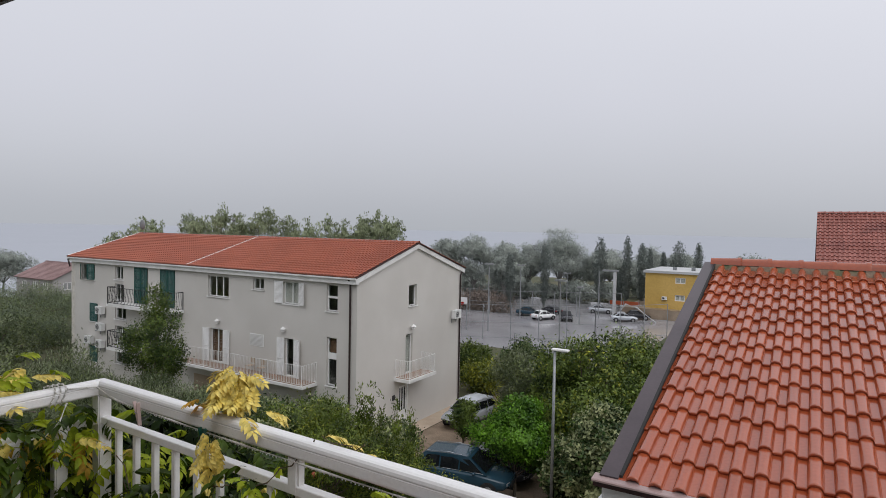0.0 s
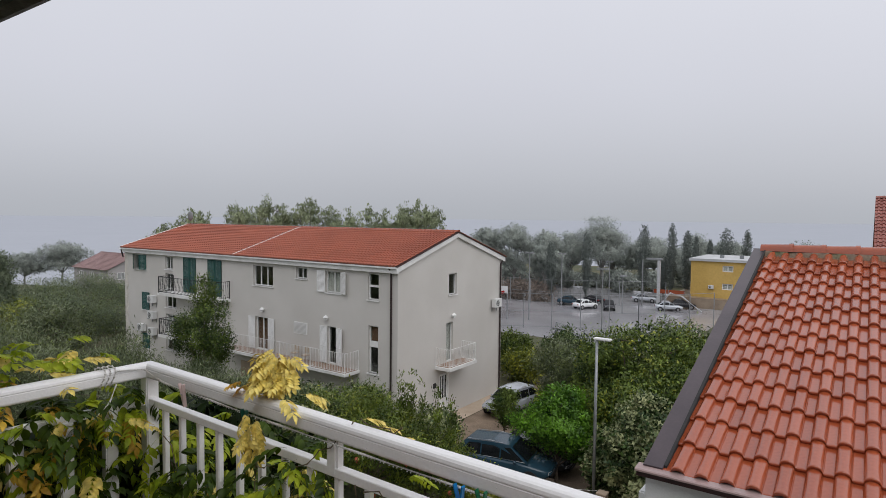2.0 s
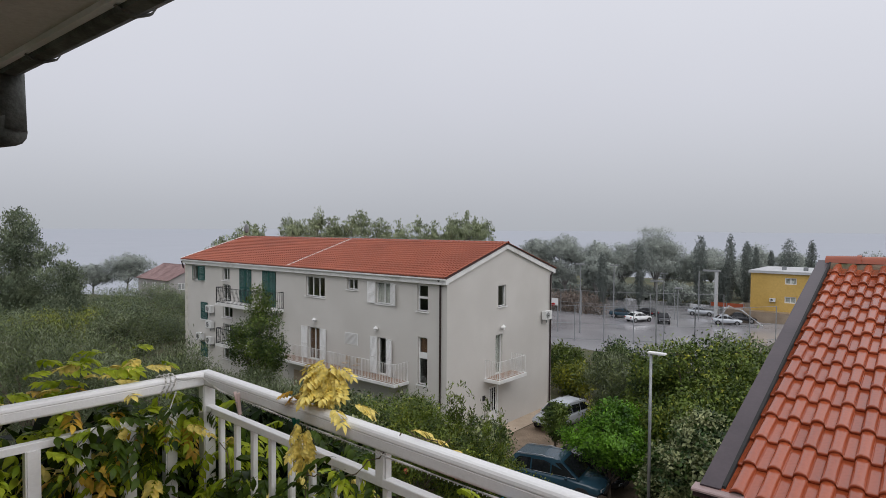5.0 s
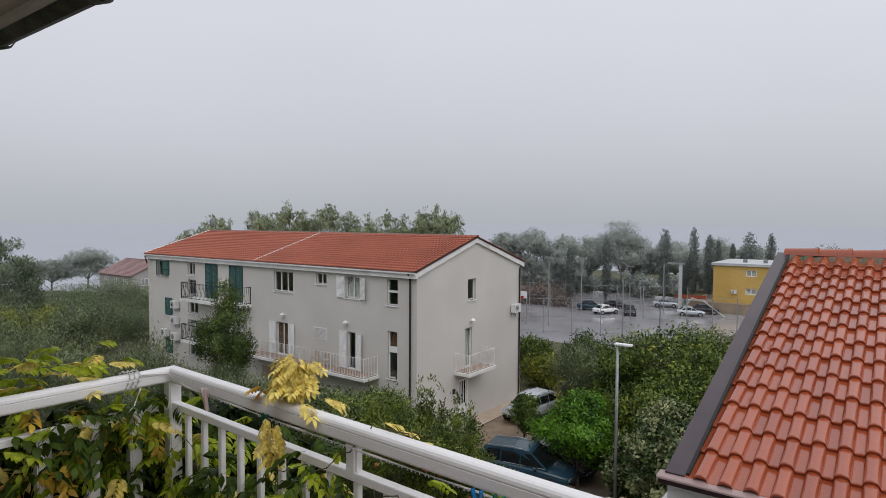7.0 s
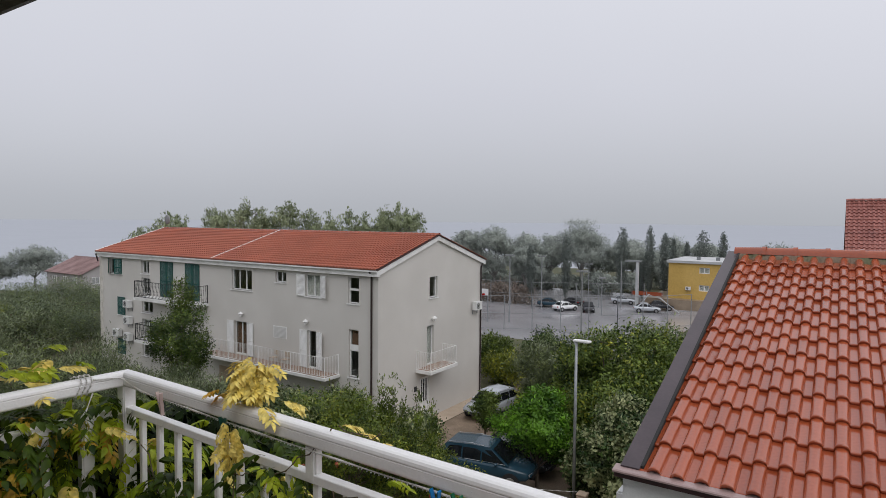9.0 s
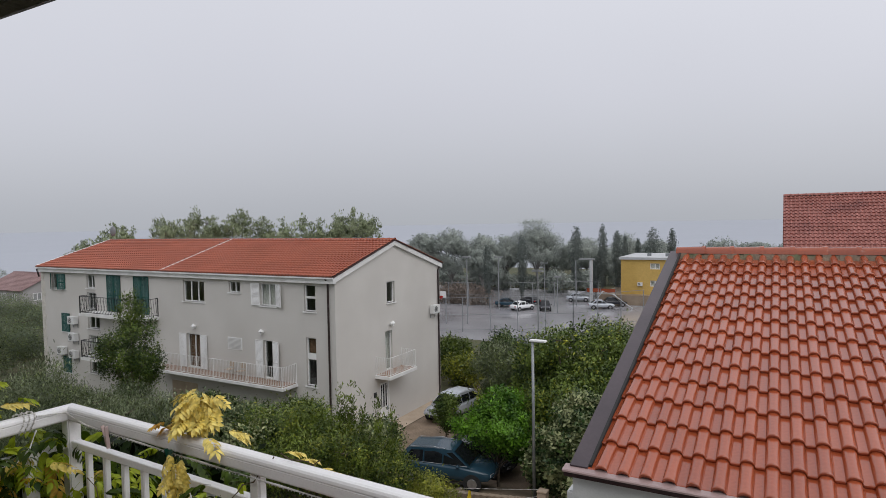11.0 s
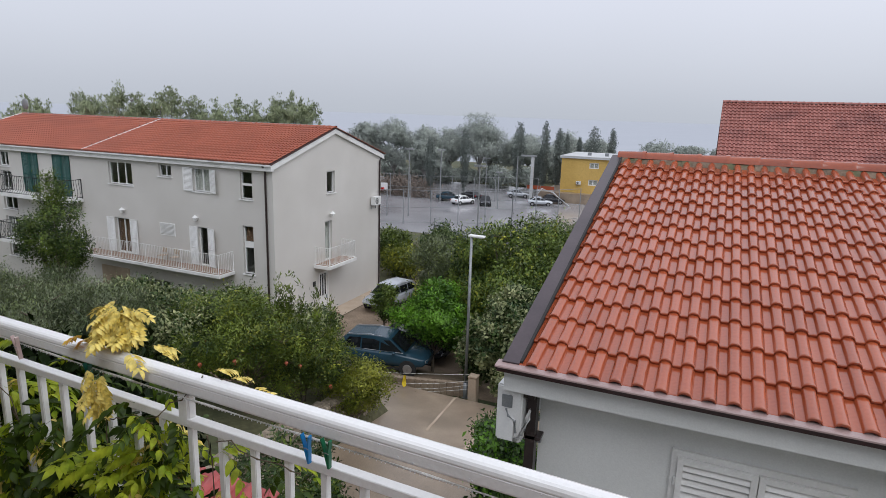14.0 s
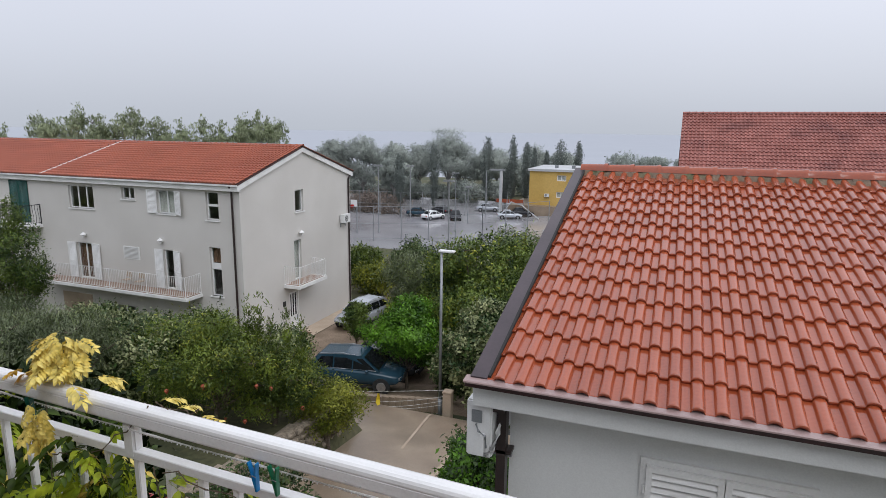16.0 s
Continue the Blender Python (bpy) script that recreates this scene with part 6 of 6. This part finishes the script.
part("street_wall", wall(Form(lambda u, d, z: (u, 80.4 + d, z)), -3.2, 24, -1.3, 4.6, 0.3, [(u, u + 1.6, z, z + 1.0) for u in (1.6, 7.0, 12.4, 17.8) for z in (0.1, 3.0)]), ochre, och)
part("side_wall", Form().box(-3.2, -2.9, 80.7, 94, -1.3, 4.6).box(23.7, 24, 80.7, 94, -1.3, 4.6).box(-2.9, 23.7, 93.7, 94, -1.3, 4.6), ochre, och)
part("roof", Form().box(-3.5, 24.3, 80.1, 94.3, 4.6, 5.0), pale_roof, och)
part("plinth", Form().box(-6.5, 24.5, 78.5, 94.5, -3.1, -1.3), concrete, och)
for u in (1.6, 7.0, 12.4, 17.8):
    for z in (0.1, 3.0):
        # pale cloth added behind the panes to make the glass look grey
        window(och, lambda a, d, w: (a, 80.4 + d, w), u, u + 1.6, z, z + 1.0, 2, sill=False, frame_w=0.14, cloth=white_cloth)
for x in (0.5, 3.5, 6.0, 9.5, 13.0):
    part("roof_vent", Form().box(x, x + 0.6, 84, 84.6, 5.0, 5.5), galvanised, och)
wall_ac((0.0, 80.38, 0.2), "front", "white outdoor air conditioner on the ochre wall")
ramp = thing("white_gantry", (-8, 77, -3), "white steel gantry frame beside the ochre building", "frame")
part("column", Form().box(-7.5, -7.05, 76.2, 76.6, -3, 4.7), pale_roof, ramp)
part("column", Form().tube((-9.9, 76.3, -3), (-9.9, 76.3, 4.7), 0.08), far_steel, ramp)
part("beam", Form().box(-9.3, -6.7, 76.1, 76.7, 4.7, 4.95), far_steel, ramp)
part("stair_rail", Form().path([(-6.6, 74, -2.8), (-5.0, 75, -0.4), (-3.2, 75.5, -1.0), (0.0, 74, -2.9)], 0.12), pale_roof, ramp)
bar = thing("barrier_net", (-5, 79, -1.2), "orange plastic barrier net on the terrace", "barrier")
part("net", Form().box(-8.5, -3.4, 77.6, 77.66, -0.9, -0.25), tile_mix, bar)
for x in (-8.4, -6.0, -3.5):
    part("stake", Form().tube((x, 77.55, -1.3), (x, 77.55, -0.2), 0.05), far_steel, bar)

# far houses
def far_house(x0, x1, y0, y1, z0, ze, zr, wallm, roofm, label, overhang=0.3, tiled=False):
    ob = thing("distant_house", ((x0 + x1) / 2, (y0 + y1) / 2, z0), label, "house")
    ym = (y0 + y1) / 2
    part("wall", Form().box(x0, x1, y0, y1, z0, ze), wallm, ob)
    part("gable", Form().prism([(y0, ze), (y1, ze), (ym, zr - 0.2)], lambda u, v, e: (x0 + (x1 - x0) * e, u, v)), wallm, ob)
    up = Vector((0, ym - y0 + overhang, (zr - ze) * (ym - y0 + overhang) / (ym - y0)))
    ft = zr - up.z
    n, m = round((x1 - x0 + 2 * overhang) / 0.24), round(up.length / 0.36)
    v, f = tile_strip(n, m, (x1 - x0 + 2 * overhang) / n, up.length / m, 0.05, 0.035, 9)
    rf = part("roof", Form().add([(x0 - overhang, y0 - overhang, ft - 0.06), (x1 + overhang, y0 - overhang, ft - 0.06), (x1 + overhang, ym, zr - 0.06), (x0 - overhang, ym, zr - 0.06), (x0 - overhang, y1 + overhang, ft - 0.06), (x1 + overhang, y1 + overhang, ft - 0.06)], [(0, 1, 2, 3), (3, 2, 5, 4)]), roofm, ob)
    part("roof_tiles", fast_mesh("roof_tiles", on_slope(v, (x0 - overhang, y0 - overhang, ft), (1, 0, 0), up.normalized()) - np.array(ORIGIN[ob.name]), f), roofm, rf)["kind"] = "stuff"
    ridge(rf, (x0 - overhang, ym, zr + 0.02), (x1 + overhang, ym, zr + 0.02), 0.12, roofm, 0.42)
    return ob


far_house(21.05, 37.0, 12.0, 28.2, -1.0, 7.4, 12.75, render_white, tile_old, "white house with a steep weathered red tile roof")
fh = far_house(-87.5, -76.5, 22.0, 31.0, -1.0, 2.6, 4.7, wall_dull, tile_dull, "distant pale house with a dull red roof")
for x in (-85.5, -82.0, -79.0):
    window(fh, lambda a, d, w: (a, 21.93 + d, w), x, x + 1.2, 0.9, 2.0, 2, inset=0.0, sill=False)
for y in (23.5, 26.5, 29.0):
    window(fh, lambda a, d, w: (-76.4 - d, a, w), y, y + 1.2, 0.9, 2.0, 2, inset=0.0, sill=False)


# ---- wisteria over the railing ----
def compound_leaf(seed, pairs, length, leaflet, droop):
    """A pinnate leaf along +x: a thin stalk and paired leaflets that hang a little."""
    rng = random.Random(seed)
    f = Form()
    pts = [(length * t, 0, -droop * length * t * t) for t in [i / 8 for i in range(9)]]
    f.path(pts, 0.0012, 4)
    def leafl(p, yaw, s):
        d = Vector((math.cos(yaw), math.sin(yaw), -0.35 - droop * 0.6 + rng.uniform(-0.25, 0.2))).normalized()
        w = Vector((-math.sin(yaw), math.cos(yaw), rng.uniform(-0.3, 0.3))).normalized()
        up = d.cross(w)
        base = Vector(p)
        prof = [(0, 0), (0.2, 0.2), (0.45, 0.26), (0.78, 0.14), (1.0, 0.0)]
        mid = [base + d * s * t + up * s * (0.05 * math.sin(t * 3.1)) - Vector((0, 0, 0.14 * s * t * t)) for t, _ in prof]
        k = len(f.v)
        for sg in (-1, 0, 1):
            f.v += [tuple(m + w * s * q * sg + up * abs(sg) * s * q * 0.25) for m, (_, q) in zip(mid, prof)]
        n = len(prof)
        for r in range(2):
            f.f += [(k + r * n + i, k + r * n + i + 1, k + (r + 1) * n + i + 1, k + (r + 1) * n + i) for i in range(n - 1)]
    for i in range(pairs):
        t = 0.22 + 0.72 * i / max(1, pairs - 1)
        p = (length * t, 0, -droop * length * t * t)
        s = leaflet * (0.75 + 0.5 * math.sin(math.pi * (0.25 + 0.6 * t))) * rng.uniform(0.85, 1.1)
        for sg in (-1, 1):
            leafl(p, sg * rng.uniform(0.85, 1.2), s)
    leafl(pts[-1], 0.0, leaflet * 1.1)
    me = f.mesh("leaf")
    for face in me.polygons:
        face.use_smooth = True
    return me


vine = thing("wisteria_vine", (18.3, -23.6, 9.8), "wisteria vine with green and yellowing leaves twined on the railing", "climbing plant")
leaf_shapes = {}
for k, m in enumerate((leaf_vine, leaf_fresh, leaf_yellow, leaf_turning)):
    for q in range(3):
        me = compound_leaf(100 + 10 * k + q, 5 + q % 2, 0.15 + 0.03 * q, 0.062, (0.3, 0.7, 1.1)[q])
        me.materials.append(m)
        leaf_shapes[k, q] = me
rng = random.Random(77)


def vine_leaf(x, y, z, tone, shape=None, yaw=None, pitch=None, scale=1.0):
    ob = new("leaf", leaf_shapes[tone, rng.randrange(3) if shape is None else shape])
    ob.parent = vine
    o = Vector(ORIGIN[vine.name])
    ob.matrix_basis = pose(*(Vector((x, y, z)) - o), rng.uniform(-30, 30), rng.uniform(-25, 45) if pitch is None else pitch, rng.uniform(0, 360) if yaw is None else yaw) @ Matrix.Scale(scale * 0.78 * rng.uniform(0.85, 1.15), 4)


# green mass outside the corner and along the left run
for i in range(260):
    s = rng.random()
    if s < 0.55:
        x, y = RX - rng.uniform(-0.02, 0.5), RY - rng.uniform(-0.25, 1.5)
        z = 10.66 - rng.random() ** 1.3 * 0.6 - max(0, RX - x - 0.25) * 0.2
    else:
        x, y = RX + rng.uniform(-0.1, 0.5), RY + rng.uniform(0.02, 0.4)
        z = 10.6 - rng.random() ** 0.9 * 0.7
    tone = rng.choices((0, 1, 2, 3), (0.60, 0.32, 0.04, 0.04))[0]
    vine_leaf(x, y, z, tone, scale=0.8)
for i in range(60):
    x, y, z = RX + rng.uniform(0.2, 1.35), RY + rng.uniform(-0.03, 0.22), 10.62 - rng.uniform(0.0, 0.75)
    vine_leaf(x, y, z, rng.choices((0, 1, 2), (0.35, 0.5, 0.15))[0], scale=0.6)
# leaves that hang over the inner side of the left run and the corner
for i in range(230):
    y = RY - (abs(rng.gauss(0.24, 0.16)) if i % 4 else rng.uniform(0, 1.0))
    x = RX + rng.uniform(-0.14, 0.09)
    vine_leaf(x, y, 10.735 - 0.62 * rng.random() ** 1.7, rng.choices((0, 1, 2, 3), (0.42, 0.49, 0.05, 0.04))[0], scale=0.74)
for i in range(120):
    x = RX + rng.uniform(-0.05, 0.8) * rng.random() ** 0.5
    vine_leaf(x, RY + rng.uniform(-0.06, 0.08), 10.66 - 0.7 * rng.random() ** 0.8, rng.choices((0, 1, 2), (0.55, 0.37, 0.08))[0], scale=0.72)
# yellow and orange leaves standing above the left run
for i in range(46):
    vine_leaf(RX - rng.uniform(0.02, 0.35), RY - rng.gauss(0.42, 0.2), 10.80 + rng.uniform(-0.05, 0.10), rng.choices((1, 2, 3), (0.45, 0.40, 0.15))[0], shape=0, pitch=rng.uniform(-20, 10), scale=0.62)
for i in range(12):
    vine_leaf(RX + rng.uniform(-0.15, 0.1), RY - rng.uniform(0.1, 0.5), 10.62 + rng.uniform(-0.08, 0.04), rng.choices((2, 3), (0.4, 0.6))[0], shape=1, scale=0.6)
# the bright yellow spray over the handrail by the dark green peg
for i in range(48):
    vine_leaf(19.03 + rng.uniform(-0.035, 0.035), RY + rng.uniform(-0.02, 0.05), 10.868 + rng.uniform(-0.02, 0.075), 2, shape=0, yaw=rng.uniform(0, 360), pitch=rng.uniform(0, 70), scale=0.43)
for dx, z, yw in ((-0.10, 10.85, 190), (-0.08, 10.84, 160), (0.09, 10.84, -10)):
    vine_leaf(19.04 + dx, RY - 0.03, z, 3 if dx < 0 else 2, shape=0, yaw=yw, pitch=10, scale=0.5)
for i in range(12):
    vine_leaf(19.05 + rng.uniform(-0.035, 0.045), RY - 0.07, 10.79 - 0.009 * i, 2, shape=0, yaw=rng.uniform(180, 360), pitch=rng.uniform(20, 70), scale=0.40)
# light green shoots climbing the bars near the dark green peg
for i in range(80):
    t = rng.random()
    vine_leaf(18.55 + 0.52 * t + rng.gauss(0, 0.04), RY - 0.03 + rng.uniform(-0.05, 0.05), 10.52 - 0.45 * rng.random() - 0.12 * (1 - t), rng.choices((0, 1, 2), (0.22, 0.70, 0.08))[0], scale=0.72)
for i in range(46):
    vine_leaf(19.22 + rng.gauss(0, 0.055), RY - 0.02 + rng.uniform(-0.05, 0.05), 10.74 - 0.5 * rng.random(), rng.choices((0, 1), (0.5, 0.5))[0], scale=0.62)
for x, z in ((19.12, 10.83), (19.18, 10.81), (19.36, 10.81), (19.42, 10.80), (19.48, 10.79)):
    vine_leaf(x, RY + 0.04, z, 2, shape=0, yaw=rng.uniform(20, 120), pitch=0, scale=0.5)
for x, z in ((19.2, 10.62), (19.25, 10.55), (19.16, 10.5), (19.3, 10.62), (19.44, 10.64), (19.5, 10.62), (19.1, 10.45), (19.05, 10.4), (19.45, 10.5)):
    vine_leaf(x, RY - 0.03, z, rng.choice((0, 1, 1)), scale=0.55)
# lime-green sprays hanging in front of the bars by the second bracket
for i in range(46):
    vine_leaf(19.17 + rng.gauss(0, 0.10), RY - 0.05 - rng.uniform(0, 0.04), 10.70 - 0.42 * rng.random() ** 1.2, rng.choices((0, 1, 2), (0.22, 0.70, 0.08))[0], scale=0.62)
for i in range(26):
    vine_leaf(18.85 + rng.gauss(0, 0.10), RY - 0.05 - rng.uniform(0, 0.04), 10.52 - 0.35 * rng.random(), rng.choices((0, 1), (0.3, 0.7))[0], scale=0.8)
stems = Form()
for a, b in (((18.15, -24.3, 10.0), (18.3, -23.9, 10.62)), ((18.6, -23.8, 10.1), (18.4, -23.83, 10.6)), ((18.5, -23.88, 10.6), (18.75, -23.87, 10.3)), ((19.0, -23.89, 10.62), (19.2, -23.89, 10.66)), ((19.2, -23.89, 10.66), (19.38, -23.85, 10.82)),
             ((19.38, -23.85, 10.82), (19.5, -23.83, 10.815)), ((19.42, -23.89, 10.68), (19.4, -23.88, 10.2)), ((19.44, -23.885, 10.68), (19.7, -23.88, 10.655)), ((18.9, -23.8, 9.9), (18.95, -23.84, 10.75)), ((18.0, -24.8, 10.3), (18.3, -24.2, 10.7))):
    a, b = Vector(a), Vector(b)
    pts = [a.lerp(b, i / 7) + Vector((rng.uniform(-1, 1), rng.uniform(-0.4, 0.4), rng.uniform(-1, 1))) * 0.012 for i in range(8)]
    stems.path(pts, 0.0022, 5)
part("stem", stems, grape_dark, vine, "thin twining brown stems")
# thickets whose darkness comes from shade painted into the leaf colour
bush("vine_thicket", "leafy vine thicket under the balcony corner, shade in its colour", 17.2, -24.0, 10.5, 1.0, 1.6, leaf_shade, 34000, 0.075, 191, 11, zlow=8.2, category="bush", trunk=0.05, cluster=0.09, narrow=0.45, second=(leaf_vine, 0.07))
bush("vine_thicket", "leafy vine thicket under the balcony front, shade in its colour", 17.1, -22.9, 10.0, 0.75, 0.6, leaf_shade, 16000, 0.085, 192, 9, zlow=8.2, category="bush", trunk=0.05, cluster=0.09, narrow=0.45, second=(leaf_vine, 0.07))

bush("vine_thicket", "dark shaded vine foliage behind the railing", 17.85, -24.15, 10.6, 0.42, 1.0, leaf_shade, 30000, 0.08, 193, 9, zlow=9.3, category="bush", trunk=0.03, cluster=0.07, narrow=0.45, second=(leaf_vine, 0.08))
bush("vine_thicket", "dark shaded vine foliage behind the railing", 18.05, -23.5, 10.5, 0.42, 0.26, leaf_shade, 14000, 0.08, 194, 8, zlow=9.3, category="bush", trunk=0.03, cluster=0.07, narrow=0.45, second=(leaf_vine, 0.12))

# the railing stands a little askew to the flats
askew = Matrix.Translation((RX, RY + 0.03, 0)) @ Matrix.Rotation(radians(-2.3), 4, "Z") @ Matrix.Translation((-RX, -RY, 0))
for ob in [q for q in scene.objects if q.parent is None and q.name.startswith(("balcony_railing", "washing_line", "clothes_peg", "wisteria_vine"))]:
    ob.matrix_basis = askew @ ob.matrix_basis

# ---- roof pieces of the neighbouring house, nearest the balcony ----
tile_meshes = []
for k in range(3):
    tv, tf = glazed_tiles(1, 1, H_PITCH, H_COURSE, 40 + k)
    me = fast_mesh("tile", on_slope(tv, (0, 0, 0), (1, 0, 0), h_up), tf)
    me.materials.append(tile_red)
    for face in me.polygons:
        face.use_smooth = True
    tile_meshes.append(me)
rng = random.Random(4)
foot = Vector((19.14, -20.16, 9.345))
for j in range(H_ROWS):
    for i in range(21):
        ob = new("tile", rng.choice(tile_meshes))
        ob.parent = hroof
        ob.location = foot + Vector((i * H_PITCH, 0, 0)) + h_up * (j * H_COURSE) + Vector((0, 0, rng.uniform(-0.002, 0.003))) - Vector(ORIGIN[house.name])
tv, tf = glazed_tiles(57, H_ROWS, H_PITCH, H_COURSE, 6)
part("roof_tiles", fast_mesh("roof_tiles", on_slope(tv, foot + Vector((21 * H_PITCH, 0, 0)), (1, 0, 0), h_up) - np.array(ORIGIN[house.name]), tf), tile_mix, hroof, smooth=True)["kind"] = "stuff"
tv, tf = glazed_tiles(78, H_ROWS, H_PITCH, H_COURSE, 6)
part("roof_tiles", fast_mesh("roof_tiles", on_slope(tv, (19.14 + 78 * H_PITCH, -9.46, 9.345), (-1, 0, 0), (0, -h_up.y, h_up.z)) - np.array(ORIGIN[house.name]), tf), tile_mix, hroof, smooth=True)["kind"] = "stuff"
ridge(hroof, (19.1, -14.82, 10.875), (33.1, -14.82, 10.875), 0.105, tile_red, 0.4)
bed = Form()
for i in range(140):
    x = 19.16 + i * 0.1
    a, b = rng.uniform(0, 0.05), rng.uniform(-0.01, 0.02)
    bed.add([(x, -15.0 - a, 10.79), (x + 0.104, -15.0 - a, 10.79), (x + 0.104, -14.95, 10.848 + b), (x, -14.95, 10.848 + b), (x + 0.104, -14.82, 10.92), (x, -14.82, 10.92)], [(0, 1, 2, 3), (3, 2, 4, 5)])
part("mortar_bed", bed, mortar, hroof, "grey mossy mortar under the ridge")
